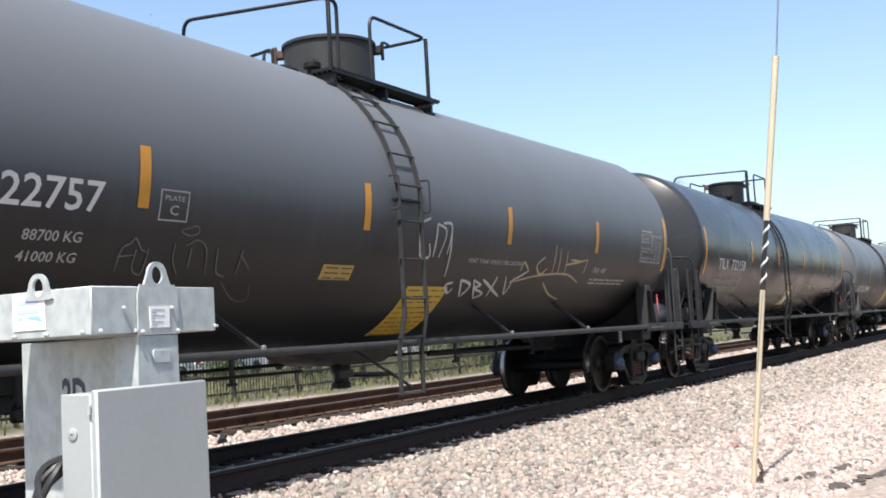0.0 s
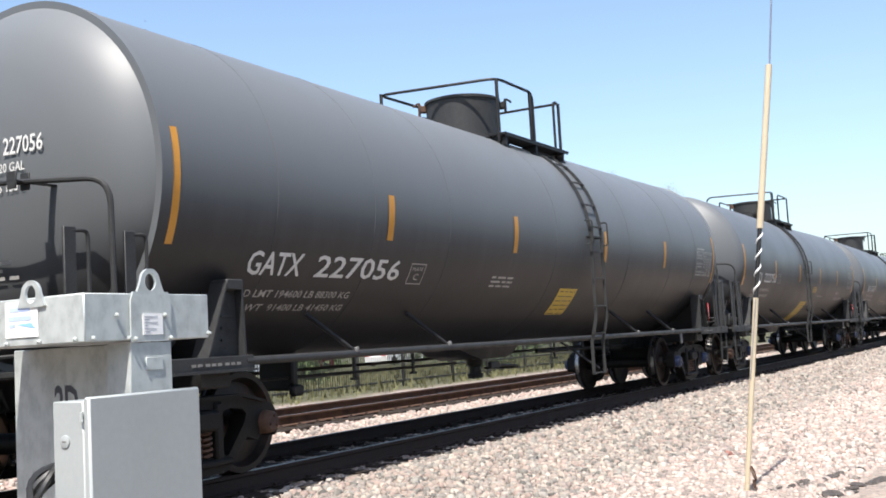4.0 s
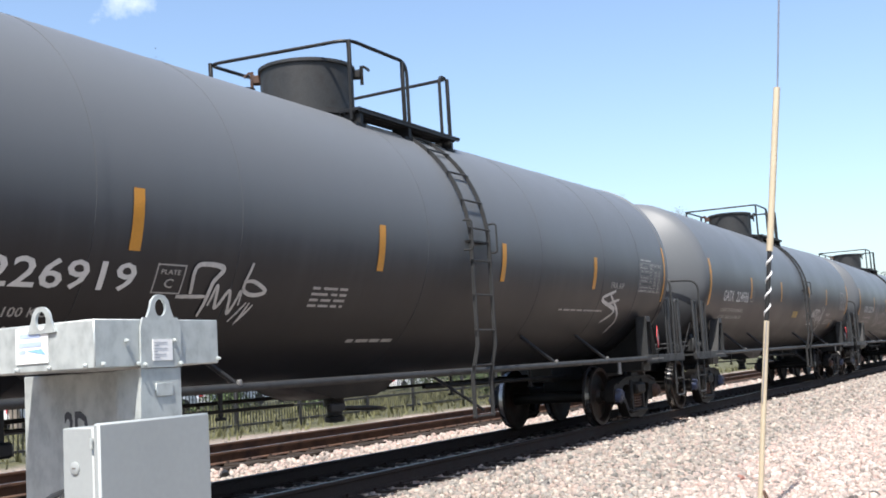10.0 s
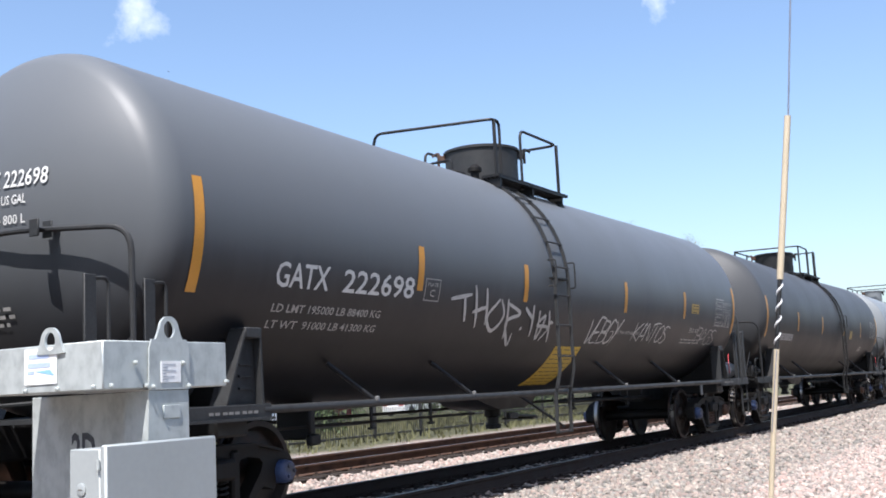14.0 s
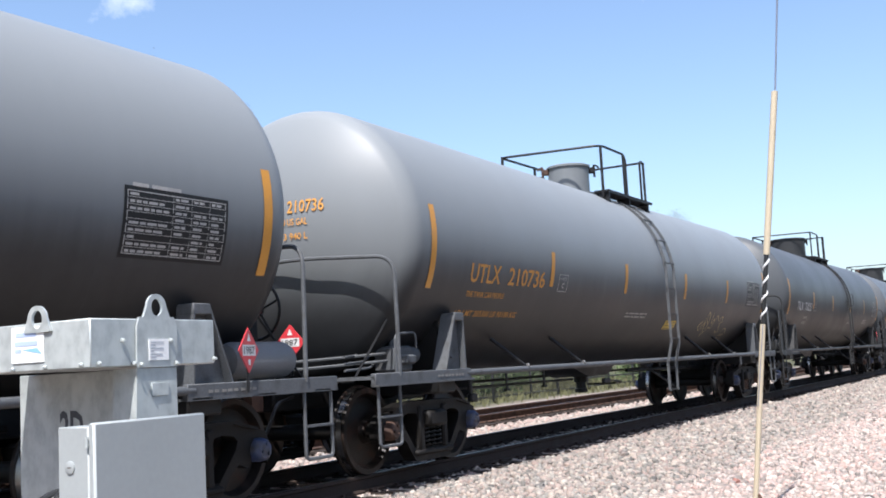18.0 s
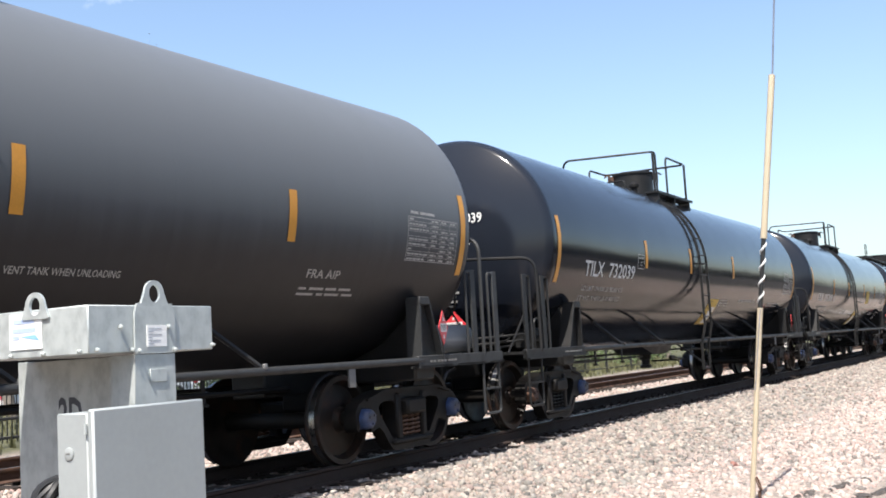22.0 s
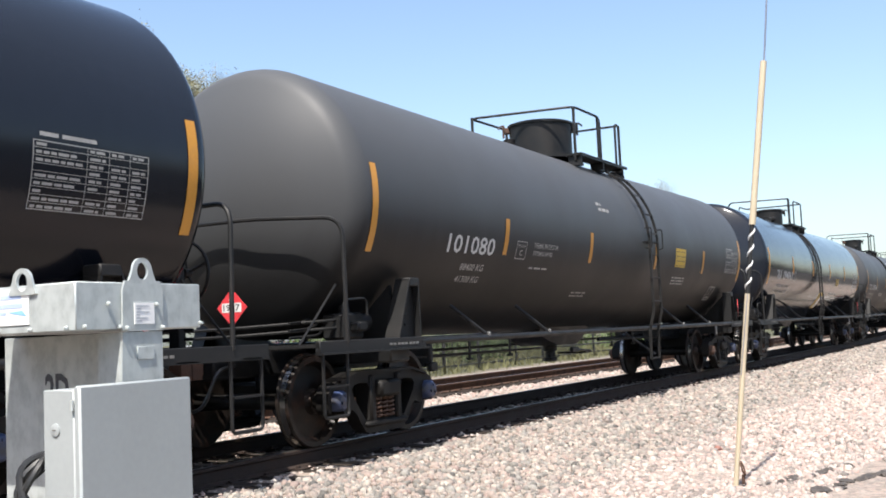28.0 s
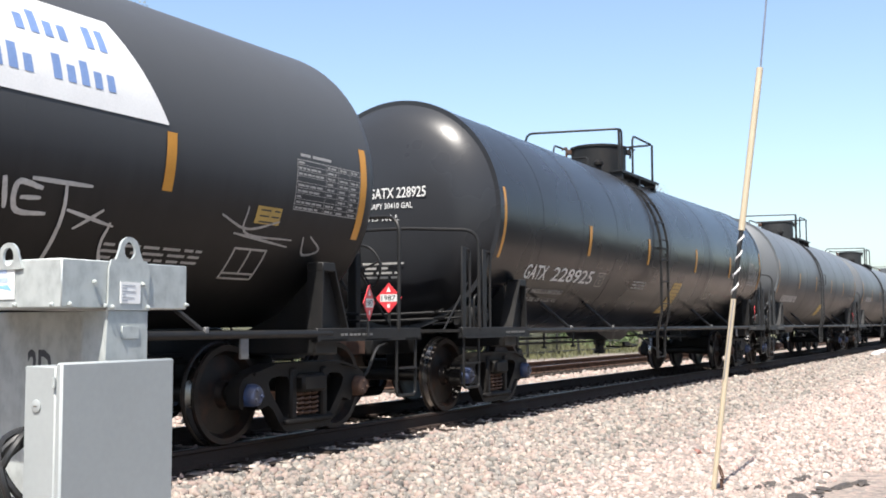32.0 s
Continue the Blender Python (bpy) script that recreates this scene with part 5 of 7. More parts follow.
    for x, y in ((-2.3, -0.35), (-3.6, -0.35), (2.2, -0.3), (3.4, -0.3), (4.6, -0.3)):
        put("rod_hanger", "rod_hanger", lambda: Geo().box(-0.025, 0.025, -0.012, 0.012, 0.70, 1.02, 0.004).box(-0.05, 0.05, -0.03, 0.03, 0.70, 0.73, 0.004), BLACK, (x, y, 0))
    put("sill_tag", "sill_tag", lambda: Geo().box(-0.055, 0.055, -0.012, 0.012, 0.80, 0.985, 0.006), FOOT, (5.45, -SILL_Y, 0))
    put("outlet_handle", "outlet_handle", lambda: Geo().tube(rounded([(0.1, -0.1, 0.66), (0.1, -0.62, 0.66), (-0.55, -0.95, 0.70), (-1.25, -0.98, 0.74)], 0.1), 0.018, 6).box(-1.45, -1.2, -1.01, -0.95, 0.70, 0.78, 0.01), BLACK)
    put("slack_adjuster", "slack_adjuster", lambda: rod((1.5, -0.3, 0.84), (5.9, -0.3, 0.80), 0.03, 8), GRIME)
    put("brake_rod", "brake_rod", lambda: rod((-6.2, -0.35, 0.80), (-1.2, -0.35, 0.78), 0.018), GRIME)
    put("train_pipe", "train_pipe", lambda: rod((-8.3, 0.45, 0.84), (8.3, 0.45, 0.84), 0.022), GRIME)
    # hoops or weld seams
    for x in spec.get("bands", ()):
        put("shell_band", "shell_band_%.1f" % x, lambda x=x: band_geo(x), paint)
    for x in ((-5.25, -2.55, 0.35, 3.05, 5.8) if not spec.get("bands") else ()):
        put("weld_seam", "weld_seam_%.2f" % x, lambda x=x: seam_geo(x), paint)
    # marks
    ink = {"white": WHITE, "ochre": ORANGE, "grey": GREYWHITE}[spec.get("ink", "white")]
    low = spec.get("low", 0.0)
    for text, u0, u1, v0, v1 in spec.get("marks", ()):
        big = v1 - v0 > 0.15
        part("stencil_mark", tank_text(text, u0, u1, v0, v1), ink if big or ink is ORANGE else GREYWHITE, car)
    if spec.get("vent"):
        u0, u1, v = spec["vent"]
        part("stencil_mark", tank_text("VENT TANK WHEN UNLOADING", u0, u1, v, v + 0.058), WHITE if spec["paint"] in ("gloss", "satin") else GREYWHITE, car)
    if spec.get("plate") is not None:
        put("clearance_mark", "clearance_%s" % (spec["plate"],), lambda: plate_mark(*spec["plate"]), GREYWHITE)
    if spec.get("table") and spec["paint"] == "pale":
        part("table_field", panel(spec["table"][0] - 0.03, spec["table"][0] + 1.09, spec["table"][1] - 0.50, spec["table"][1] + 0.03, 0.0025), BLACK, car)
    if spec.get("table"):
        put("test_table", "test_table_%s" % (spec["table"],), lambda: data_table(*spec["table"]), GREYWHITE)
    for i, rows in enumerate(spec.get("fine", ())):
        tagged(part("fine_stencil", bars(rows), GREYWHITE, car), kind="stuff")
    for i, (u0, u1, v0, v1, white) in enumerate(spec.get("yellow", ())):
        w = part("warning_panel", panel(u0, u1, v0, v1, 0.005), YELLOW if (u1 - u0) > 0.58 else DIMYELLOW, car, "yellow warning panel with black print")
        lines = max(3, int((v1 - v0) / 0.075))
        rows = [dashes(u0 + 0.05, (u0 + (u1 - u0) * (0.5 if white else 0.94)), v1 - (v1 - v0) * (j + 0.75) / lines, 0.014, k * 17 + i * 5 + j) for j in range(lines)]
        part("panel_print", bars(rows, 0.008), INK, w)
        if white:
            part("panel_field", panel(u0 + (u1 - u0) * 0.42, u1 - 0.05, v0 + 0.04, v0 + (v1 - v0) * 0.72, 0.0075), PLAQUE, w)
    if spec.get("head"):
        lines, hy = spec["head"], (0.34 if short else 0.2) - 0.84 + spec.get("head_width", 0.84)
        for j, t in enumerate(lines):
            z1 = (2.86 if ring else 2.95) - (0.0 if j == 0 else 0.20 + 0.155 * (j - 1))
            h = 0.14 if j == 0 else 0.075
            w = spec.get("head_width", 0.84) * (1.0 if j == 0 else 0.78 if len(t) > 12 else 0.55)
            part("head_mark", head_text(t, hy, hy - w, z1 - h, z1, ring, short), WHITE if spec.get("ink") != "ochre" else ORANGE, car)
    if spec.get("head") and spec["paint"] != "pale":
        rng = random.Random(k)
        for j in range(rng.choice((3, 4))):
            row = dashes(0.0, rng.uniform(0.45, 0.64), 0, 0, k + j)[2:]
            z = 1.88 - 0.06 * j
            quads = [((0.31 - a, z + 0.014), (0.31 - b, z + 0.014), (0.31 - b, z - 0.014), (0.31 - a, z - 0.014)) for a, b in zip(row[::2], row[1::2])]
            g = Geo()
            for q in quads:
                g.add([(-head_x(math.hypot(y, zz - ZT - slope(HALF)), ring) + short - 0.012, y, zz) for y, zz in q], [(0, 1, 2, 3)])
            tagged(part("head_stencil", g, GREYWHITE, car), kind="stuff")
    for i, (word, u0, v0, w, h, thick, mat) in enumerate(spec.get("tags", ())):
        for j, ch in enumerate(word):
            g = tag_geo(ch, u0 + w / len(word) * j, v0, w / len(word), h, thick, seed=k * 7 + i * 3 + j)
            if g.v:
                part("graffiti_letter", g, mat, car, "sprayed graffiti letter")
    if spec.get("frame_mark"):
        u, v, w, h = spec["frame_mark"]
        c = [(u, v), (u + w, v), (u + w, v + h), (u, v + h)]
        part("chalk_frame", join(*[lay_bar(a, b, 0.011) for a, b in ((c[0], c[1]), (c[1], c[2]), (c[2], c[3]), (c[3], c[0]), ((u + 0.5 * w, v + 0.06), (u + 0.5 * w, v + h)), ((u, v + 0.06), (u + w, v + 0.06)))]), GREYWHITE, car, "thin white painted frame")
    for colour, strokes in spec.get("spray", ()):
        for i, (thick, line) in enumerate(strokes):
            part("graffiti_stroke", stroke_geo(line, thick, k * 5 + i), colour, car, "sprayed graffiti stroke")
    if spec.get("sign"):
        rows = [[on_tank(1.25, v, 0.006), on_tank(4.42 - 0.42 * (v - 0.15) / 0.8, v, 0.006)] for v in (0.15 + 0.1 * j for j in range(9))]
        sg = part("shipper_sign", Geo().rings(rows, closed=False), PLAQUE, car, "white sign with blue print")
        rng = random.Random(5)
        for v, h, u1 in ((0.62, 0.13, 4.08), (0.30, 0.13, 3.98)):
            u = 2.05
            while u < u1 - 0.06:
                tall = rng.random() < 0.3
                part("sign_letter", panel(u, u + 0.075, v, v + h * (1.45 if tall else 1.0), 0.009), BLUEPRINT, sg)
                u += rng.choice((0.125, 0.125, 0.125, 0.25))
        for j in (0, 2, 3, 5):
            part("sign_block", panel(1.45 + 0.24 * (j % 2), 1.65 + 0.24 * (j % 2), 0.20 + 0.23 * (j // 2), 0.39 + 0.23 * (j // 2), 0.010), BLUEPRINT, sg)
    CARS.append((car, k))
    return car


# ---- the train, car by car ----
def marks(mark, number, ld="", lt="", u=-6.6, low=0.0, split=-5.62, end=-4.5):
    """Reporting mark, number and the two weight lines."""
    v = -0.455 - low
    out = [(mark, u, split - 0.22, v, v + 0.225)] if mark else []
    out.append((number, split, end, v, v + 0.225))
    for j, line in enumerate((ld, lt)):
        if line:
            w = -4.88 if len(line) > 12 else -5.0
            a = u + 0.05 if len(line) > 12 else -5.5
            out.append((line, a, w, v - 0.225 - 0.155 * j, v - 0.145 - 0.155 * j))
    return out


def fra(u=4.55, v=-0.66):
    return [("FRA AIP", u, u + 0.52, v, v + 0.085)]


def small(u0, u1, v, n, h=0.026, gap=0.058, seed=1):
    return [dashes(u0, u1, v - gap * j, h, seed + j) for j in range(n)]


GREY = "weathered dark grey railway tank car rolling on the near track"
DULL = "dull brownish black railway tank car rolling on the near track"
GLOSS = "glossy black railway tank car rolling on the near track"
PALE = "pale grey railway tank car with ochre lettering"
TAGGED = "dark grey railway tank car with sprayed graffiti along its side"
BANDS = (-6.3, -4.75, -3.2, -0.2, 2.7, 4.9, 6.4)
LABEL_T = (0.18, 0.84, -1.30, -0.69, True)   # slanting yellow and white panel of the glossy cars
LABEL_G = (-0.45, 0.42, -1.72, -0.93, False)
SPRAY_CAR_2 = [(0.038, [(2.17, -0.44), (1.88, -0.62), (1.54, -0.91), (1.58, -1.17), (2.05, -1.17)]), (0.038, [(1.63, -1.21), (1.58, -1.57), (2.1, -1.57), (2.08, -1.36), (2.26, -1.5), (2.72, -1.49)]),
    (0.04, [(2.17, -0.44), (2.3, -0.56), (2.26, -0.75), (2.34, -0.96), (2.01, -1.01), (2.05, -0.72)]), (0.036, [(2.27, -0.77), (2.44, -0.73), (2.68, -0.85), (2.93, -1.09), (2.91, -1.32), (2.88,
    -1.41)])]
SPRAY_CAR_2_B = [(0.042, [(2.58, -0.73), (2.64, -0.46), (2.89, -0.38), (2.91, -0.74), (2.8, -0.85), (2.83, -0.72)]), (0.04, [(3.02, -0.62), (3.09, -0.43), (3.37, -0.54), (3.33, -0.69), (3.03, -0.79),
    (3.41, -1.14), (3.51, -1.34), (3.3, -1.4), (3.06, -0.97)]), (0.06, [(3.37, -0.79), (4.78, -0.79)]), (0.05, [(3.39, -0.85), (3.67, -0.85)]), (0.035, [(4.03, -0.92), (4.05, -1.14), (4.24, -0.96),
    (4.23, -0.75), (4.38, -0.84)]), (0.05, [(4.38, -0.84), (4.59, -1.09), (4.53, -1.3), (4.33, -1.47), (4.75, -1.59)]), (0.04, [(4.61, -0.97), (5.09, -0.9), (5.69, -1.26)]), (0.045, [(5.33, -0.86),
    (5.34, -0.68), (5.72, -0.69), (5.68, -0.9), (5.91, -1.2), (5.9, -1.38)]), (0.035, [(5.54, -0.95), (5.58, -0.72)])]
SPRAY_CAR_0 = [(0.035, [(-0.34, -0.16), (-0.53, -0.26), (-0.46, -0.56), (-0.26, -0.58), (-0.31, -0.43)]), (0.035, [(-0.18, -0.21), (-0.18, -0.58)]), (0.03, [(-0.18, -0.21), (0.02, -0.29), (-0.06,
    -0.58)]), (0.035, [(-0.06, -0.2), (0.13, -0.22), (0.11, -0.54)]), (0.03, [(0.15, -0.31), (0.22, -0.8)]), (0.04, [(0.47, -0.87), (0.34, -0.91), (0.47, -1.01), (0.54, -0.95)]), (0.04, [(0.64,
    -0.83), (0.8, -1.06)]), (0.04, [(0.64, -0.83), (0.92, -0.9), (0.83, -1.06)]), (0.035, [(0.96, -0.83), (1.18, -1.09)]), (0.035, [(0.96, -0.83), (1.2, -0.9), (1.07, -0.94), (1.36, -1.02), (1.18,
    -1.09)]), (0.04, [(1.2, -0.82), (1.84, -1.06)]), (0.04, [(1.54, -0.78), (1.5, -1.06)]), (0.035, [(1.78, -0.78), (1.95, -1.02), (2.01, -0.77)]), (0.03, [(1.93, -0.85), (2.36, -0.68)])]
SPRAY_CAR_0_TAN = [(0.03, [(2.11, -0.69), (2.16, -0.57), (2.36, -0.68)]), (0.035, [(2.75, -0.48), (2.56, -0.6), (2.74, -0.72), (2.91, -0.63)]), (0.03, [(3.05, -0.31), (3.11, -0.71)]), (0.03, [(3.21,
    -0.34), (3.3, -0.7)]), (0.03, [(3.46, -0.37), (3.53, -0.74)]), (0.035, [(3.48, -0.57), (4.24, -0.47)]), (0.03, [(4.24, -0.47), (4.2, -0.68)]), (0.03, [(3.62, -0.49), (4.05, -0.5)]), (0.03, [(1.93,
    -0.85), (2.68, -0.74), (3.58, -0.7), (4.12, -0.82)]), (0.03, [(2.95, -0.84), (3.35, -1.02), (3.78, -1.11)])]
SPRAY_CAR_0_DIM = [(0.016, [(-4.61, -0.86), (-4.61, -0.68), (-4.54, -0.63), (-4.5, -0.59), (-4.42, -0.67), (-4.36, -0.69)]), (0.014, [(-4.64, -0.74), (-4.48, -0.72)]), (0.016, [(-4.47, -0.67), (-4.45,
    -0.83), (-4.35, -0.88), (-4.34, -0.78), (-4.35, -0.66)]), (0.014, [(-4.09, -0.61), (-4.06, -0.75), (-3.96, -0.87)]), (0.016, [(-3.9, -0.64), (-3.87, -0.81)]), (0.016, [(-3.96, -0.62), (-3.85,
    -0.57), (-3.73, -0.64), (-3.65, -0.86)]), (0.016, [(-3.6, -0.63), (-3.53, -0.83), (-3.4, -0.88)]), (0.014, [(-3.29, -0.62), (-3.28, -0.85)]), (0.014, [(-3.3, -0.67), (-3.12, -0.81)]), (0.012,
    [(-3.4, -0.94), (-3.14, -1.11), (-2.96, -1.11), (-3.03, -0.96)]), (0.014, [(-4.0, -0.49), (-3.89, -0.46), (-3.86, -0.51), (-3.95, -0.54), (-4.05, -0.51), (-3.98, -0.47)])]
SPRAY_CAR_6_A = [(0.25, [(-3.99, -0.56), (-3.99, -0.71), (-4.01, -0.87), (-3.96, -1.1)]), (0.18, [(-3.19, -0.18), (-3.32, -0.37), (-3.49, -0.56), (-3.62, -0.78), (-3.55, -1.01), (-3.3, -1.07), (-3.21,
    -0.85), (-3.11, -0.6)]), (0.2, [(-3.11, -0.6), (-3.09, -0.91), (-2.97, -1.31)]), (0.2, [(-3.55, -1.01), (-3.52, -1.23), (-3.47, -1.42)]), (0.15, [(-3.52, -0.11), (-3.53, -0.33)]), (0.05, [(-3.48,
    -0.03), (-3.28, -0.09), (-3.14, -0.21)]), (0.17, [(-2.89, -0.16), (-2.95, -0.45), (-2.99, -0.73), (-2.86, -1.0), (-2.61, -1.03), (-2.48, -0.83)]), (0.1, [(-2.95, -0.73), (-2.54, -0.66)])]
SPRAY_CAR_6_E = [(0.12, [(-2.61, -0.16), (-2.7, -0.41)]), (0.18, [(-1.86, -0.16), (-2.14, -0.35), (-2.29, -0.59), (-2.29, -0.89), (-2.14, -1.13), (-1.78, -1.24), (-1.44, -1.16), (-1.32, -0.87),
    (-1.39, -0.55), (-1.55, -0.35), (-1.72, -0.33)]), (0.16, [(-2.31, -0.25), (-2.36, -0.53), (-2.39, -0.83)])]
SPRAY_CAR_6_B = [(0.16, [(-0.86, -0.31), (-1.22, -0.61), (-1.21, -0.94), (-1.0, -1.21), (-0.8, -1.12), (-0.73, -0.79), (-0.71, -0.39)]), (0.14, [(-0.71, -0.39), (-0.56, -0.86), (-0.29, -1.3)]), (0.09,
    [(-0.55, -0.78), (-0.22, -0.71)]), (0.24, [(-0.03, -0.03), (-0.13, -0.36), (-0.17, -0.78), (-0.08, -1.25)]), (0.22, [(-0.57, -0.12), (-0.03, -0.08), (0.55, -0.13)]), (0.13, [(0.71, -0.15), (0.29,
    -0.34), (-0.07, -0.5)]), (0.24, [(0.06, -0.49), (0.79, -0.46), (1.46, -0.82), (1.93, -1.39)]), (0.1, [(-1.25, 0.0), (-1.32, -0.24)])]
SPRAY_CAR_6_C = [(0.14, [(1.56, 0.03), (1.41, -0.18), (1.49, -0.39)]), (0.15, [(1.94, -0.24), (1.69, -0.56), (1.54, -0.81), (1.49, -0.93)]), (0.14, [(2.08, -0.28), (2.05, -0.54), (2.05, -0.84), (2.18,
    -1.09), (2.34, -1.06), (2.46, -0.86)]), (0.1, [(1.97, -0.59), (2.01, -0.95)]), (0.08, [(2.15, -0.76), (2.41, -0.7)]), (0.1, [(2.52, -0.25), (2.32, -0.38), (2.32, -0.55)]), (0.17, [(2.58, -0.17),
    (2.59, -0.51), (2.74, -1.0), (2.9, -1.3)]), (0.12, [(3.28, -0.11), (2.99, -0.39), (2.67, -0.61)]), (0.14, [(2.67, -0.61), (3.0, -0.44), (3.38, -0.48), (3.54, -0.74), (3.45, -1.05), (3.12, -1.26),
    (2.9, -1.3)])]
SPRAY_CAR_6_D = [(0.1, [(3.65, -0.21), (3.74, -0.45)]), (0.13, [(4.25, -0.25), (3.83, -0.5), (3.71, -0.86), (3.88, -1.12), (4.2, -1.16), (4.34, -0.91), (4.33, -0.6)]), (0.13, [(4.45, -0.18), (4.4,
    -0.72), (4.34, -1.2), (4.16, -1.36)]), (0.07, [(4.3, -0.72), (4.7, -0.58)]), (0.14, [(4.95, -0.15), (4.83, -0.52), (4.92, -0.9), (5.25, -1.12), (5.7, -1.08), (5.95, -0.81), (5.85, -0.47), (5.46,
    -0.3), (5.03, -0.44)]), (0.09, [(6.35, -0.38), (6.43, -0.73), (6.47, -1.12)]), (0.07, [(6.81, -0.43), (7.17, -0.63), (6.92, -0.79)]), (0.06, [(7.24, -0.13), (7.12, -0.56)]), (0.1, [(7.51, -0.55),
    (7.46, -0.78)])]
SPRAY_CAR_8 = [(0.05, [(2.59, -0.48), (2.57, -0.64)]), (0.04, [(2.47, -0.77), (2.47, -0.68), (2.51, -0.63), (2.57, -0.7), (2.63, -0.8)]), (0.035, [(2.79, -0.53), (2.57, -0.68), (2.55, -0.84), (2.54,
    -0.97)]), (0.045, [(3.02, -0.52), (2.89, -0.48), (2.82, -0.52), (2.83, -0.6), (2.65, -0.7), (2.63, -0.74)]), (0.05, [(2.83, -0.61), (2.83, -0.69), (2.98, -0.66)]), (0.035, [(2.83, -0.69), (2.79,
    -0.81), (2.76, -0.92)]), (0.035, [(2.68, -0.93), (2.84, -0.91), (3.0, -0.94)]), (0.04, [(3.09, -0.51), (3.05, -0.68), (3.07, -0.83)]), (0.035, [(3.01, -0.6), (3.11, -0.5), (3.28, -0.53), (3.24,
    -0.7), (3.23, -0.87)]), (0.05, [(3.56, -0.55), (3.38, -0.5), (3.31, -0.58), (3.27, -0.84), (3.4, -0.77), (3.58, -0.68), (3.58, -0.81), (3.53, -1.0)])]
SPRAY_CAR_8_B = [(0.035, [(3.7, -0.56), (3.66, -0.71), (3.73, -0.79), (3.86, -0.68), (3.86, -0.46), (3.8, -0.42), (3.74, -0.49)]), (0.045, [(4.09, -0.4), (3.95, -0.65), (3.77, -0.92)]), (0.04, [(4.07,
    -0.69), (4.15, -1.15), (3.88, -1.03)]), (0.035, [(3.95, -0.65), (3.95, -0.91), (3.86, -1.15)]), (0.035, [(2.16, -0.84), (2.48, -0.86)]), (0.03, [(2.22, -0.93), (2.47, -0.94)]), (0.04, [(3.17,
    -0.57), (3.16, -0.63)])]
SPRAY_CAR_8_TAN = [(0.03, [(5.61, -1.08), (5.65, -0.86), (5.71, -1.06), (5.72, -0.83), (5.78, -0.97), (5.82, -0.77)]), (0.03, [(5.61, -1.06), (5.89, -0.92)]), (0.03, [(6.02, -0.67), (6.03, -0.73)])]
SPRAY_CAR_7 = [(0.045, [(-3.71, -0.75), (-3.71, -0.52), (-3.41, -0.52), (-3.49, -0.65), (-3.51, -0.82), (-3.53, -0.95)]), (0.035, [(-3.85, -0.78), (-3.5, -0.77)]), (0.035, [(-3.46, -0.85), (-3.42,
    -0.67), (-3.36, -0.87), (-3.26, -0.71), (-3.18, -0.92), (-3.12, -0.71), (-3.09, -0.84)]), (0.04, [(-3.05, -0.46), (-3.1, -0.68), (-2.96, -0.74), (-2.81, -0.7), (-2.99, -0.62), (-3.12, -0.63)]),
    (0.025, [(-3.0, -0.81), (-3.13, -1.0)]), (0.025, [(-2.96, -0.81), (-3.04, -1.03)]), (0.025, [(-2.91, -0.83), (-3.02, -1.0)]), (0.06, [(5.43, -0.44), (4.95, -0.58), (5.59, -0.75), (5.25, -0.96)]),
    (0.05, [(5.22, -0.49), (5.83, -0.85), (5.7, -1.17)]), (0.05, [(5.14, -0.67), (5.65, -0.57)])]
SPRAY_CAR_22 = [(0.03, [(-3.39, -0.61), (-3.09, -0.55)]), (0.03, [(-3.22, -0.57), (-3.21, -0.77)]), (0.03, [(-3.03, -0.57), (-3.14, -0.59), (-3.13, -0.71), (-3.01, -0.69)]), (0.025, [(-3.14, -0.65),
    (-3.04, -0.63)]), (0.03, [(-2.95, -0.71), (-2.97, -0.57), (-2.86, -0.71), (-2.84, -0.55)]), (0.025, [(-2.74, -0.61), (-2.48, -0.56)]), (0.03, [(-2.56, -0.58), (-2.57, -0.72), (-2.67, -0.76)]),
    (0.03, [(-2.45, -0.58), (-2.51, -0.66), (-2.42, -0.7), (-2.33, -0.64), (-2.41, -0.57), (-2.45, -0.58)]), (0.03, [(-2.2, -0.55), (-2.35, -0.6), (-2.25, -0.66), (-2.27, -0.72), (-2.57, -0.75)]),
    (0.03, [(-2.09, -0.56), (-2.17, -0.75)])]
SPRAY_CAR_22_B = [(0.03, [(1.48, -0.65), (1.66, -0.64)]), (0.03, [(1.53, -0.68), (1.68, -0.67)]), (0.045, [(2.13, -0.41), (1.84, -0.46), (2.08, -0.54), (1.96, -0.65), (1.85, -0.66)]), (0.045, [(2.3,
    -0.67), (2.34, -0.43), (2.55, -0.65)]), (0.035, [(2.29, -0.57), (2.48, -0.55)]), (0.045, [(2.47, -0.42), (2.75, -0.64), (2.82, -0.43)]), (0.045, [(2.95, -0.42), (3.01, -0.64)]), (0.045, [(3.28,
    -0.47), (3.07, -0.45), (3.1, -0.64), (3.36, -0.65)]), (0.035, [(3.11, -0.55), (3.28, -0.54)]), (0.035, [(3.17, -0.41), (3.71, -0.41)]), (0.035, [(3.47, -0.4), (3.51, -0.68), (3.5, -1.2), (3.55,
    -1.48)]), (0.03, [(3.53, -0.6), (4.01, -0.69)]), (0.03, [(3.87, -0.57), (3.64, -0.74)]), (0.03, [(3.97, -0.66), (3.98, -0.9), (4.27, -1.29)]), (0.03, [(1.68, -0.95), (1.66, -0.74), (1.85,
    -0.66)])]
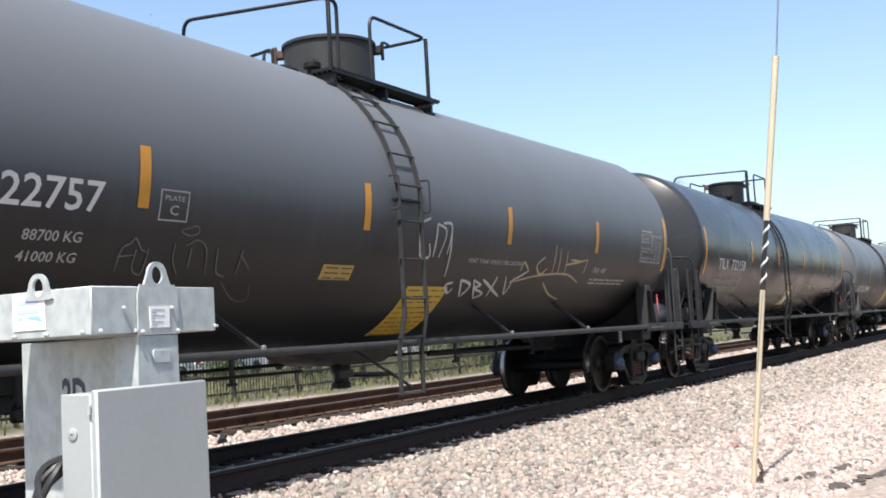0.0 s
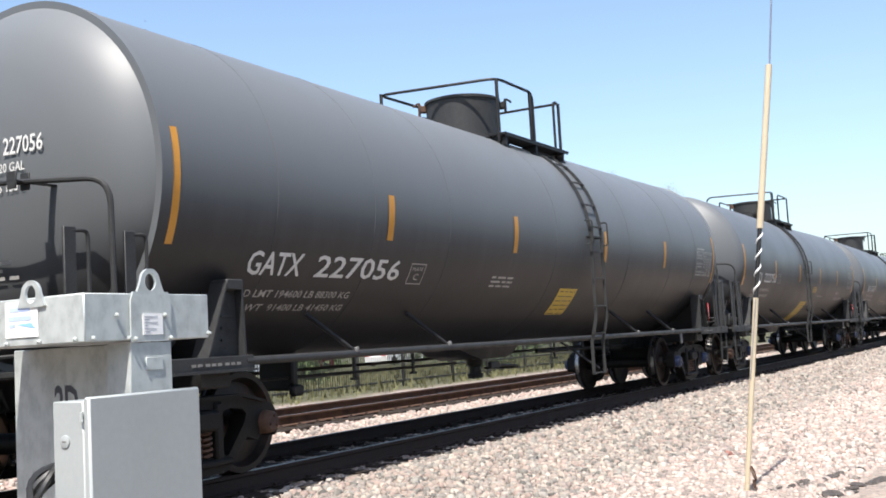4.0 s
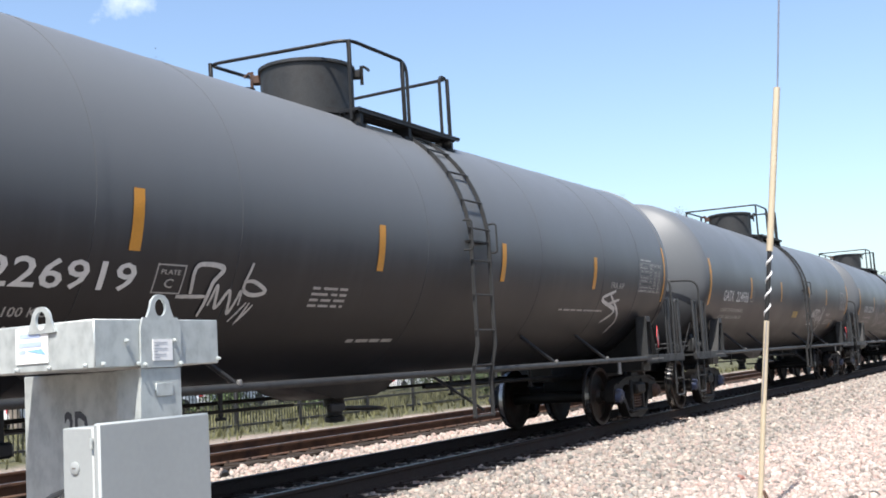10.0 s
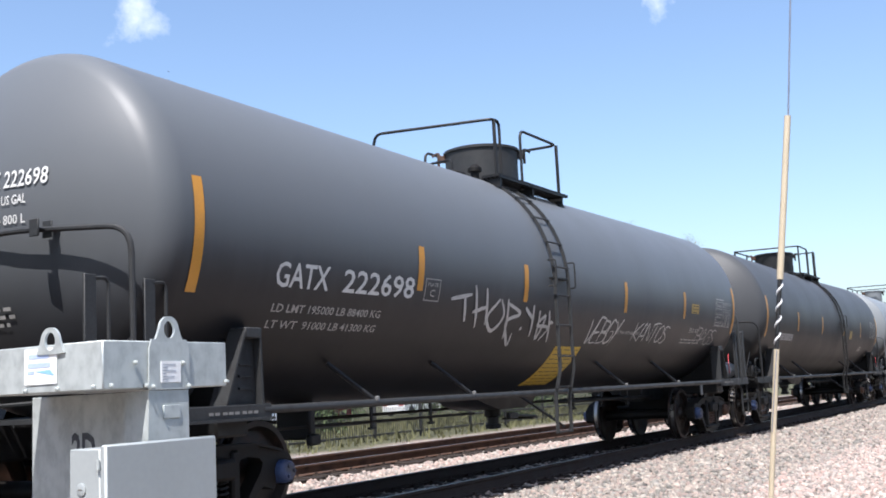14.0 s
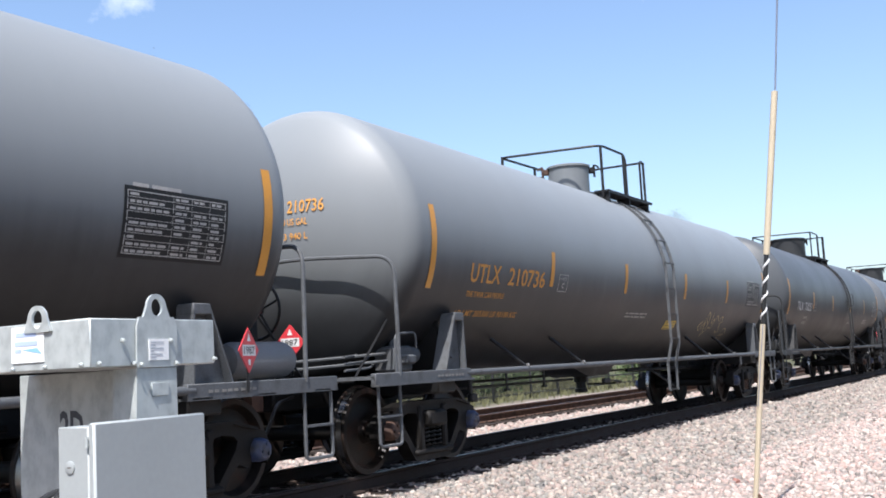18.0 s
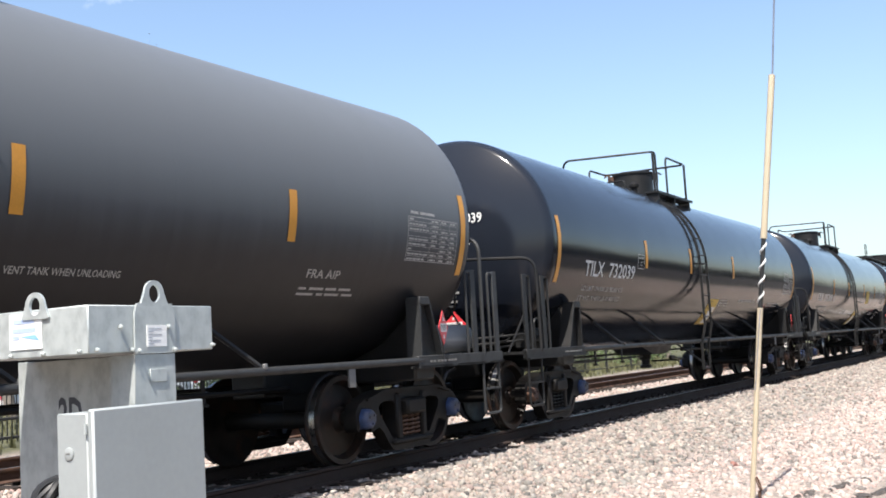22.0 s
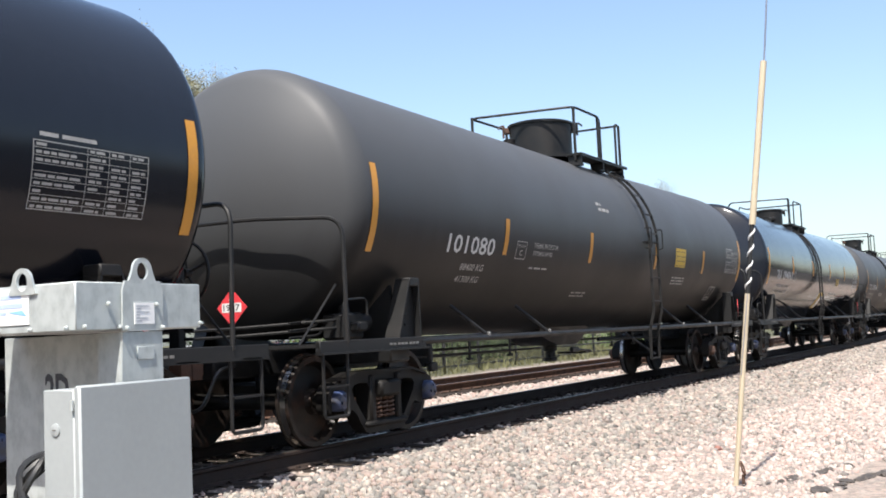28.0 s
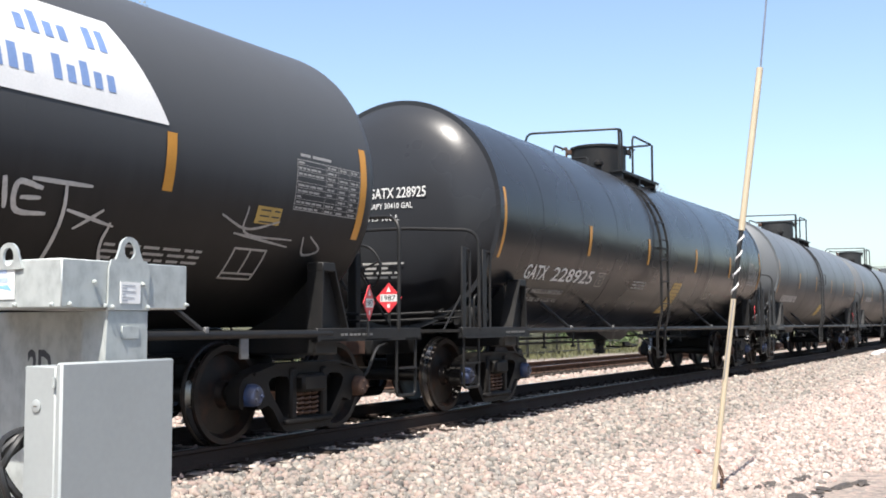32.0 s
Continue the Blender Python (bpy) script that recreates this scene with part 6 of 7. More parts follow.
SPRAY_CAR_22_DIM = [(0.025, [(5.16, -0.48), (5.54, -0.58), (5.96, -0.48)]), (0.025, [(5.48, -0.38), (5.54, -0.62), (6.22, -0.64)]), (0.025, [(5.38, -0.63), (6.19, -0.71)]), (0.025, [(6.38, -0.59),
    (6.47, -0.77), (6.7, -0.71), (6.49, -0.58)])]
SPRAY_CAR_5 = [(0.02, [(-2.85, -0.94), (-2.86, -0.83), (-2.72, -0.68), (-2.73, -0.79), (-2.58, -0.82), (-2.42, -0.81)]), (0.02, [(-2.25, -0.59), (-2.33, -0.79), (-2.34, -0.89)]), (0.02, [(-2.37,
    -0.85), (-2.16, -0.78), (-2.03, -0.73), (-2.0, -0.85), (-1.79, -0.81), (-1.75, -0.74)]), (0.02, [(-1.7, -0.51), (-1.74, -0.81), (-1.67, -0.88)]), (0.02, [(-1.71, -0.84), (-1.34, -0.84), (-0.73,
    -0.85)]), (0.02, [(-1.37, -0.41), (-1.31, -0.6), (-1.35, -0.88), (-1.29, -0.63)]), (0.02, [(-0.8, -1.0), (-0.49, -0.96)]), (0.02, [(-0.11, -0.97), (0.34, -0.95)])]
SPRAY_CAR_13 = [(0.03, [(3.18, -0.88), (3.29, -0.84), (3.13, -0.93), (3.34, -1.05), (3.29, -0.85)]), (0.03, [(3.41, -1.0), (3.43, -0.85), (3.43, -0.78), (3.45, -0.94), (3.44, -1.04)]), (0.03, [(3.47,
    -0.84), (3.63, -1.07), (3.65, -1.18), (3.78, -1.0)]), (0.03, [(3.7, -0.9), (3.51, -0.78), (3.49, -0.65), (3.61, -0.69), (3.7, -0.87), (3.73, -1.1)]), (0.03, [(3.8, -0.97), (4.06, -0.98)]), (0.03,
    [(3.81, -0.65), (3.92, -0.87), (4.0, -0.77), (4.09, -0.83), (4.02, -0.93)]), (0.03, [(4.1, -0.77), (4.16, -0.7), (4.37, -0.82)]), (0.03, [(4.5, -0.87), (4.44, -0.76), (4.58, -0.72), (4.65, -0.82),
    (4.56, -0.89), (4.74, -1.03)]), (0.03, [(4.5, -1.03), (4.65, -1.1), (4.76, -1.04)]), (0.03, [(5.06, -1.09), (5.11, -0.99), (5.3, -1.02), (5.36, -1.14), (5.08, -1.18), (5.23, -1.32), (5.42,
    -1.27)])]
SPRAY_CAR_10 = [(0.05, [(-3.6, -0.41), (-3.15, -0.34)]), (0.05, [(-3.31, -0.37), (-3.19, -0.66)]), (0.05, [(-3.09, -0.23), (-2.91, -0.72)]), (0.05, [(-3.07, -0.54), (-2.74, -0.46)]), (0.05, [(-2.81,
    -0.25), (-2.68, -0.68)]), (0.05, [(-2.45, -0.36), (-2.68, -0.58), (-2.47, -0.75), (-2.28, -0.56), (-2.41, -0.36)]), (0.05, [(-2.24, -0.35), (-2.09, -0.85)]), (0.05, [(-2.25, -0.39), (-1.86,
    -0.51), (-2.17, -0.63), (-1.91, -0.93), (-1.91, -0.77)]), (0.05, [(-1.75, -0.69), (-1.71, -0.71)]), (0.05, [(-1.74, -0.43), (-1.47, -0.57)]), (0.05, [(-1.52, -0.39), (-1.41, -0.8)]), (0.05,
    [(-1.32, -0.45), (-1.21, -0.83), (-1.12, -0.52), (-1.29, -0.64), (-0.96, -0.67), (-1.1, -0.86)]), (0.05, [(-1.04, -0.44), (-0.83, -0.87)]), (0.05, [(-0.98, -0.59), (-0.84, -0.6)])]
SCRIPT_D = [
    (0.059, [(-3.55, 0.06), (-3.69, -0.25), (-3.77, -0.51), (-3.85, -0.80)]), (0.040, [(-4.10, -0.42), (-3.71, -0.21)]), (0.066, [(-3.04, 0.04), (-3.36, -0.33), (-3.51, -0.65), (-3.54, -0.94), (-3.39, -0.96), (-3.25, -0.72)]),
    (0.040, [(-4.0, -0.80), (-3.6, -0.48), (-3.36, -0.33)]), (0.040, [(-2.88, -0.47), (-3.16, -0.55), (-3.31, -0.76), (-3.26, -0.93), (-3.12, -0.80), (-2.92, -0.50), (-3.06, -0.89), (-2.96, -0.88)]),
    (0.046, [(-2.59, -0.42), (-2.77, -0.66), (-2.89, -0.98), (-2.78, -0.70), (-2.59, -0.54), (-2.20, -0.45)]), (0.040, [(-2.40, -0.38), (-2.36, -0.25), (-2.13, -0.21), (-1.99, -0.31), (-2.15, -0.43), (-2.40, -0.40)]),
    (0.040, [(-2.14, -0.45), (-2.43, -0.51), (-2.52, -0.78), (-2.44, -0.85), (-2.19, -0.68), (-2.07, -0.49), (-2.25, -0.39)])]
SCRIPT_E = [
    (0.033, [(-1.75, -0.59), (-1.69, -0.47), (-1.82, -0.45), (-2.04, -0.58), (-2.15, -0.82), (-1.94, -0.81), (-1.58, -0.73), (-1.14, -0.77), (-1.25, -0.49)]),
    (0.033, [(-0.74, -0.39), (-1.03, -0.48), (-1.11, -0.74), (-0.81, -1.05), (-0.55, -0.95), (-0.45, -0.72), (-0.50, -0.51), (-0.65, -0.44), (-0.92, -0.58), (-1.02, -0.74)]), (0.030, [(-0.47, -0.48), (-0.34, -0.95), (-0.16, -0.60), (0.11, -0.32)]),
    (0.033, [(0.09, -0.30), (0.03, -0.71), (0.05, -0.88)]), (0.030, [(0.36, -0.61), (0.18, -0.53), (0.06, -0.82), (0.30, -0.76), (0.50, -0.69)]), (0.026, [(0.53, -0.81), (0.17, -0.85), (0.88, -0.87)]), (0.033, [(-0.98, -0.18), (-1.03, -0.42)]),
    (0.026, [(-1.50, -0.62), (-1.48, -0.56)]), (0.026, [(-1.75, -0.88), (-1.72, -1.02), (-1.62, -1.10)]), (0.026, [(-1.50, -0.95), (-1.38, -1.15), (-1.70, -1.22)])]
SPECS = [
    dict(struts=(-5.05, -3.10, 1.68, 4.15), paint="grey", label=TAGGED, marks=marks("GATX", "222757", "88700 KG", "41000 KG", u=-6.8, split=-5.91, end=-4.87, low=-0.03) + fra(), plate=(-4.33, -0.44), table=(6.42, 0.03), yellow=[LABEL_G, (-2.1, -1.6, -0.88, -0.72, False)],
         vent=(0.65, 2.12, -0.62), fine=[small(4.55, 6.0, -0.78, 2), ], spray=[(SILVER, SPRAY_CAR_0), (TANSPRAY, SPRAY_CAR_0_TAN), (DIMSPRAY, SPRAY_CAR_0_DIM)]),
    dict(struts=(-5.05, -3.10, 1.68, 4.15), hr=0.45, paint="satin", stripes=(-7.57, -3.96, -1.34, 1.71, 4.36, 7.64), stripe_v=0.13, label=GLOSS, marks=marks("TILX", "732158", "LD LMT 194400 LB 88200 KG", "LT WT  91600 LB 41500 KG", low=-0.02), plate=(-4.36, -0.27), table=(6.5, 0.02), yellow=[LABEL_T],
         vent=(2.55, 3.87, -0.73), fine=[small(0.95, 1.6, -0.72, 3), small(5.3, 6.5, -0.73, 3)], head_width=0.69, head=["TILX 732158", "CAPY 30330 US GAL", "CAPY 114 808 L"]),
    dict(hr=0.46, paint="grey", ring=1, bands=BANDS, lx=-0.80, stripes=(-7.62, -4.50, -1.85, 1.45, 4.60, 7.64), stripe_v=-0.07, label=TAGGED, marks=marks("GATX", "227084", "LD LMT 194500 LB 88270 KG", "LT WT  91500 LB 41500 KG", low=0.35, end=-4.15) + [("FRA-AIP", 5.62, 6.15, -0.28, -0.19)], plate=(-4.0, -0.84), table=(6.5, 0.03),
         yellow=[(0.22, 0.98, -1.48, -0.68, False)], fine=[small(-2.95, -2.35, -0.70, 3), small(3.3, 4.6, -1.28, 1)], spray=[(SILVER, SPRAY_CAR_2 + SPRAY_CAR_2_B)], head=["GATX 227084", "CAPY 30430 GAL", "CAPY 115 158 L"]),
    dict(paint="slate", ring=1, bands=BANDS, ladder="right", label=GREY, marks=marks("GATX", "227056", "LD LMT 194600 LB 88300 KG", "LT WT  91400 LB 41450 KG", low=0.33, end=-4.15), plate=(-3.95, -0.82), table=(6.45, 0.03), yellow=[(0.2, 0.85, -1.25, -0.8, False)], fine=[small(-2.0, -1.4, -0.7, 3)], head=["GATX 227056", "CAPY 30420 GAL", "CAPY 115 150 L"]),
    dict(stripes=(-7.62, -4.50, -1.52, 1.46, 4.44, 7.56), struts=(-5.05, -3.10, 1.68, 4.15), paint="grey", label=GREY, marks=marks("GATX", "222758", "LD LMT 195600 LB 88700 KG", "LT WT  90400 LB 41000 KG", end=-4.38) + fra(), plate=(-4.17, -0.46), table=(6.45, 0.03), yellow=[LABEL_G, (0.65, 1.18, -0.64, -0.47, False)],
         vent=(1.40, 2.52, -0.77), fine=[small(4.55, 6.0, -0.79, 2)], head=["GATX 222758", "CAPY 30350 US GAL", "CAPY 114 880 L"]),
    dict(struts=(-5.05, -3.10, 1.68, 4.15), paint="grey", ladder="right", label=TAGGED, marks=marks("GATX", "222717", "LD LMT 195300 LB 88550 KG", "LT WT  90700 LB 41150 KG", end=-4.66) + fra(4.6), plate=(-4.46, -0.45), table=(6.45, 0.03), yellow=[(0.17, 0.75, -0.73, -0.55, False)],
         vent=(1.45, 2.52, -0.77), fine=[small(4.55, 5.6, -0.79, 2)], spray=[(TANSPRAY, SPRAY_CAR_5)], head=["GATX 222717", "CAPY 30340 US GAL", "CAPY 114 850 L"]),
    dict(posts=False, hr=0.36, struts=(-4.9, -3.0, 2.78, 4.70), paint="grey", ladder="right", lx=0.74, frame_mark=(5.40, -1.03, 0.43, 0.33), label="dark grey tank car with huge silver graffiti script on its side", marks=marks("TILX", "193128", "LD LMT 207000 LB 93900 KG", "LT WT  79000 LB 35800 KG", low=-0.06, end=-4.7), plate=(-4.47, -0.39), table=(5.98, 0.07), yellow=[(0.12, 0.66, -0.90, -0.72, False), (2.55, 3.32, -0.52, -0.10, False)],
         fine=[small(3.2, 4.0, -0.85, 4), small(4.6, 5.2, -1.0, 4)], spray=[(ALUSPRAY, SPRAY_CAR_6_A + SPRAY_CAR_6_E + SPRAY_CAR_6_B + SPRAY_CAR_6_C + SPRAY_CAR_6_D)], head=["TILX 193128", "CAPY 30200 US GAL", "CAPY 114 310 L"]),
    dict(paint="grey", ring=1, bands=BANDS, ladder="right", stripes=(-7.62, -4.40, -1.15, 1.55, 4.50, 7.64), stripe_v=-0.08, lx=0.80, hx=-0.22, px=0.56, label=TAGGED, marks=marks("GATX", "226919", "88100 KG", "41600 KG", low=0.30, end=-4.32) + [("FRA AIP", 5.2, 5.75, -0.40, -0.31)], plate=(-4.13, -0.76), table=(6.4, 0.05),
         fine=[small(-2.15, -1.6, -0.66, 4), small(-1.2, -0.3, -1.25, 1, 0.045), small(3.5, 5.1, -0.78, 1)], spray=[(SILVER, SPRAY_CAR_7)], head=["GATX 226919", "CAPY 30410 GAL", "CAPY 115 110 L"]),
    dict(struts=(-5.05, -3.10, 1.68, 4.15), paint="grey", ladder="right", stripes=(-7.60, -4.45, -1.55, 1.72, 4.21, 7.64), label=TAGGED, marks=marks("GATX", "224936", "LD LMT 195400 LB 88600 KG", "LT WT  90600 LB 41100 KG", end=-4.65) + fra(4.6), plate=(-4.47, -0.43), table=(6.45, 0.03), yellow=[(0.06, 0.63, -0.75, -0.58, False)],
         vent=(1.45, 2.52, -0.72), fine=[small(4.6, 5.9, -0.80, 3)], spray=[(SILVER, SPRAY_CAR_8 + SPRAY_CAR_8_B), (OCHRESPRAY, SPRAY_CAR_8_TAN)], head=["GATX 224936", "CAPY 30360 US GAL", "CAPY 114 920 L"]),
    dict(struts=(-5.05, -3.10, 1.68, 4.15), paint="grey", ladder="right", label=TAGGED, marks=marks("GATX", "222794", "LD LMT 195700 LB 88750 KG", "LT WT  90300 LB 40950 KG", end=-4.52), plate=(-4.37, -0.46), table=(6.35, 0.03), yellow=[(4.95, 5.4, -0.26, -0.08, False)],
         fine=[small(5.0, 5.9, -0.62, 3)], spray=[(SPRAY, SCRIPT_D + SCRIPT_E)], tags=[("EIBABKEB", 1.95, -0.66, 2.4, 0.26, 0.035, SILVER), ("RSEABS", 2.3, -0.98, 1.7, 0.24, 0.03, SILVER), ("HAK", 1.2, -0.92, 0.8, 0.22, 0.03, SPRAY), ("1B", 4.75, -1.02, 0.6, 0.25, 0.05, SILVER), ("ae", 3.75, -1.1, 0.8, 0.26, 0.025, TANSPRAY)], head=["GATX 222794", "CAPY 30340 US GAL", "CAPY 114 849 L"]),
    dict(struts=(-5.05, -3.10, 1.68, 4.15), paint="grey", stripes=(-7.58, -4.28, -1.79, 1.66, 4.52, 7.64), label=TAGGED, marks=marks("GATX", "222698", "LD LMT 195000 LB 88400 KG", "LT WT  91000 LB 41300 KG", end=-4.38) + fra(5.0, -0.60), plate=(-4.17, -0.46), table=(6.4, 0.03), yellow=[LABEL_G, (4.92, 5.35, -0.25, -0.08, False)],
         vent=(1.45, 2.52, -0.70), fine=[small(4.7, 5.8, -0.75, 2)], spray=[(SILVER, SPRAY_CAR_10)], tags=[("VEBGY", 0.35, -0.85, 1.2, 0.36, 0.035, SILVER), ("KANTOS", 2.2, -0.80, 1.6, 0.3, 0.03, SILVER), ("BAGS", 5.4, -0.80, 1.2, 0.3, 0.03, SPRAY)], head=["GATX 222698", "CAPY 30330 US GAL", "CAPY 114 800 L"]),
    dict(paint="brown", ladder="right", label=DULL, table=(6.32, 0.12), fine=[small(-6.5, -4.9, -0.5, 3, 0.05), small(4.6, 5.3, -0.7, 3)], yellow=[(2.6, 3.0, -0.45, -0.2, False)]),
    dict(paint="pale", ink="ochre", ladder="right", lx=0.48, slim=1, stripes=(-7.52, -4.71, -1.55, 1.60, 4.45, 7.60), stripe_v=-0.03, label=PALE, marks=marks("NATX", "301724", u=-6.78, split=-5.94, end=-4.93) + [("LD LMT 205500 LB 93200 KG", -6.82, -5.25, -0.88, -0.80)] + [("THE TANK CAR PEOPLE", -6.74, -5.79, -0.63, -0.56)], plate=(-4.47, -0.49), table=(6.0, 0.0), yellow=[(-1.3, -0.25, -1.0, -0.71, False)], head=["NATX 301724", "CAPY 30140 US GAL", "CAPY 114 092 L"]),
    dict(air=False, paint="pale", ink="ochre", ladder="right", lx=0.48, stripes=(-7.50, -4.33, -1.50, 1.60, 4.45, 7.60), stripe_v=-0.06, slim=1, label=PALE, marks=marks("UTLX", "210736", end=-4.55) + [("LD LMT 205300 LB 93100 KG", -6.7, -5.1, -0.88, -0.80)] + [("THE TANK CAR PEOPLE", -6.6, -5.64, -0.63, -0.56)], plate=(-4.1, -0.48), table=(6.1, 0.05), yellow=[(0.97, 1.6, -1.02, -0.84, False)],
         fine=[small(-1.2, -0.2, -0.75, 2)], spray=[(TANSPRAY, SPRAY_CAR_13)], head=["UTLX 210736", "CAPY 30100 US GAL", "CAPY 113 940 L"]),
    dict(struts=(-4.05, -2.05, 3.06, 5.03), paint="charcoal", ladder="right", label=GREY, marks=marks("TILX", "730223", "88600 KG", "41100 KG", end=-4.78, low=-0.03), plate=(-4.46, -0.42), table=(6.42, 0.05), vent=(1.45, 2.57, -0.73), fine=[small(4.65, 5.4, -0.6, 3)], head=["TILX 730223", "CAPY 30320 US GAL", "CAPY 114 770 L"]),
    dict(struts=(-5.05, -3.10, 1.68, 4.15), paint="grey", ladder="right", label=GREY, marks=marks("GATX", "222720", "LD LMT 195600 LB 88700 KG", "LT WT  90400 LB 41000 KG", end=-4.6) + fra(4.85, -0.68), plate=(-4.46, -0.43), table=(6.45, 0.03), yellow=[(-0.5, 0.06, -0.95, -0.78, False)], vent=(1.60, 2.62, -0.76), fine=[small(4.8, 5.7, -0.80, 2)], head=["GATX 222720", "CAPY 30350 US GAL", "CAPY 114 509 L"]),
    dict(struts=(-5.05, -3.10, 1.68, 4.15), hr=0.40, posts=True, paint="gloss", stripes=(-7.57, -3.96, -1.45, 1.60, 4.31, 7.64), stripe_v=0.13, label=GLOSS, marks=marks("TILX", "732039", "LD LMT 194600 LB 88300 KG", "LT WT  91400 LB 41400 KG", low=-0.02), plate=(-4.38, -0.25), table=(6.5, 0.0), yellow=[LABEL_T], vent=(2.45, 3.82, -0.73), fine=[small(0.95, 1.6, -0.72, 3), small(5.2, 6.3, -0.75, 2)], head=["TILX 732039", "CAPY 30340 US GAL", "CAPY 114 846 L"]),
    dict(hr=0.41, paint="gloss", frame_mark=(6.12, -1.22, 0.44, 0.32), stripes=(-7.60, -4.26, -1.49, 1.80, 4.40, 7.64), label=GLOSS, marks=marks("TILX", "191368", "LD LMT 205600 LB 93250 KG", "LT WT  80400 LB 36450 KG", low=0.12, end=-4.38) + [("VENT TANK WHEN UNLOADING", 0.6, 1.75, -0.56, -0.50)], plate=(-4.15, -0.57), table=(5.95, -0.08), yellow=[(0.72, 1.32, -1.47, -0.88, True), (2.36, 3.02, -0.57, -0.13, False)], fine=[small(-1.9, -1.2, -0.86, 3), small(3.0, 3.5, -0.95, 1), small(4.2, 5.2, -0.95, 2)], head=["TILX 191368", "CAPY 30100 US GAL", "CAPY 113 900 L"]),
    dict(paint="gloss", walkway=1, stripes=(-7.66, -4.35, -1.57, 1.67, 4.53, 7.64), label="glossy black tank car with a long running board on top", marks=marks("SIOX", "31134", "LD LMT 197500 LB 89550 KG", "LT WT  88500 LB 40150 KG", low=0.08, end=-4.6, split=-5.55) + [("VENT TANK WHEN UNLOADING", 0.3, 1.42, -0.53, -0.47)], plate=(-4.3, -0.54), table=(6.02, -0.02), yellow=[(0.6, 1.18, -1.42, -0.84, True), (2.4, 3.08, -0.54, -0.08, False)], fine=[small(-2.3, -1.5, -0.86, 3), small(3.0, 3.6, -0.95, 1), small(4.3, 5.3, -0.95, 2)]),
    dict(paint="gloss", label=GLOSS, marks=marks("MWTX", "112767", "LD LMT 197600 LB 89600 KG", "LT WT  88400 LB 40100 KG", end=-4.5), plate=(-4.3, -0.45), table=(6.1, 0.0), yellow=[(2.4, 3.05, -0.54, -0.1, False)], vent=(0.35, 1.72, -0.60), fine=[small(4.3, 5.2, -0.9, 2)], head=["MWTX 112767", "30110 US GAL", "113 980 L"]),
    dict(stripes=(-7.62, -4.50, -1.55, 1.60, 4.68, 7.64), paint="brown", radius=1.455, ladder="right", frame_mark=(5.7, -1.05, 0.42, 0.32), stripe_v=-0.10, label=DULL, marks=[("101080", -6.0, -4.8, -0.49, -0.27), ("88400 KG", -5.55, -4.95, -0.70, -0.61), ("41300 KG", -5.55, -4.95, -0.86, -0.77), ("THERMAL PROTECTION", -3.64, -2.82, -0.33, -0.26), ("SYSTEM EQUIPPED", -3.64, -2.98, -0.44, -0.37)], plate=(-4.17, -0.50), table=(6.45, 0.08), yellow=[(2.78, 3.42, -0.38, -0.03, False)],
         fine=[small(-3.64, -3.05, -0.62, 1), [dashes(-1.12, -0.9, 0.47, 0.05, 3), dashes(-1.08, -0.62, 0.38, 0.05, 4)], [dashes(1.05, 1.35, 1.04, 0.05, 5)], small(-1.75, -1.2, -0.97, 2), small(2.8, 3.6, -0.6, 3)]),
    dict(hr=0.40, paint="gloss", stripes=(-7.57, -4.59, -1.59, 1.38, 4.36, 7.62), stripe_v=0.13, label=GLOSS, marks=marks("TILX", "194061", "LD LMT 204600 LB 92800 KG", "LT WT  81300 LB 36900 KG", low=-0.05, end=-4.66, split=-5.8), plate=(-4.5, -0.41), table=(6.3, 0.0), yellow=[LABEL_T, (2.6, 3.15, -0.46, -0.22, False)], vent=(1.85, 3.02, -0.75), fine=[small(1.0, 1.4, -0.16, 3), small(4.0, 5.4, -0.8, 2)], head=["TILX 194061", "CAPY 30180 US GAL", "CAPY 25131 IMP GAL", "CAPY 114 244 L"]),
    dict(paint="brown", radius=1.475, frame_mark=(5.49, -1.09, 0.44, 0.32), label="dull black tank car with white sign and graffiti", sign=1, short=0.40, slim=1, stripes=(-7.15, -4.36, -1.65, 1.70, 4.45, 7.22), marks=marks("TCBX", "197069", "LD LMT 197800LB 89700KG", "LT WT  65200LB 29600KG", end=-4.38), plate=(-4.18, -0.46), table=(6.1, 0.12), yellow=[(5.6, 5.95, -0.52, -0.36, False)],
         fine=[small(-0.2, 0.5, -0.72, 5), small(4.0, 5.1, -0.85, 3)], spray=[(SILVER, SPRAY_CAR_22 + SPRAY_CAR_22_B), (SPRAY, SPRAY_CAR_22_DIM)], head=["TCBX 197069", "CAPY 30090 US GAL", "CAPY 25056 IMP GAL", "CAPY 113 903 L"]),
    dict(paint="satin", ring=1, bands=BANDS, label="satin black tank car with raised shell bands", marks=marks("GATX", "228925", "LD LMT 194300 LB 88150 KG", "LT WT  91700 LB 41600 KG", low=0.36, end=-4.0), plate=(-3.8, -0.84), table=(6.4, 0.0), yellow=[(0.4, 0.95, -1.35, -0.62, False)], fine=[small(-2.0, -1.3, -0.7, 3)], head=["GATX 228925", "CAPY 30410 GAL", "115 100 L"]),
    dict(paint="slate", ring=1, bands=BANDS, label=GREY, marks=marks("GATX", "227061", low=0.35), table=(6.4, 0.0), yellow=[(0.2, 0.85, -1.25, -0.8, False)]),
    dict(paint="slate", label=GREY, fine=[small(-6.6, -4.6, -0.45, 1, 0.2)], table=(6.4, 0.0)),
    dict(paint="pale", ladder="right", label="pale grey railway tank car rolling on the near track", table=(6.4, 0.0)),
    dict(paint="grey", label=GREY, table=(6.4, 0.0)),
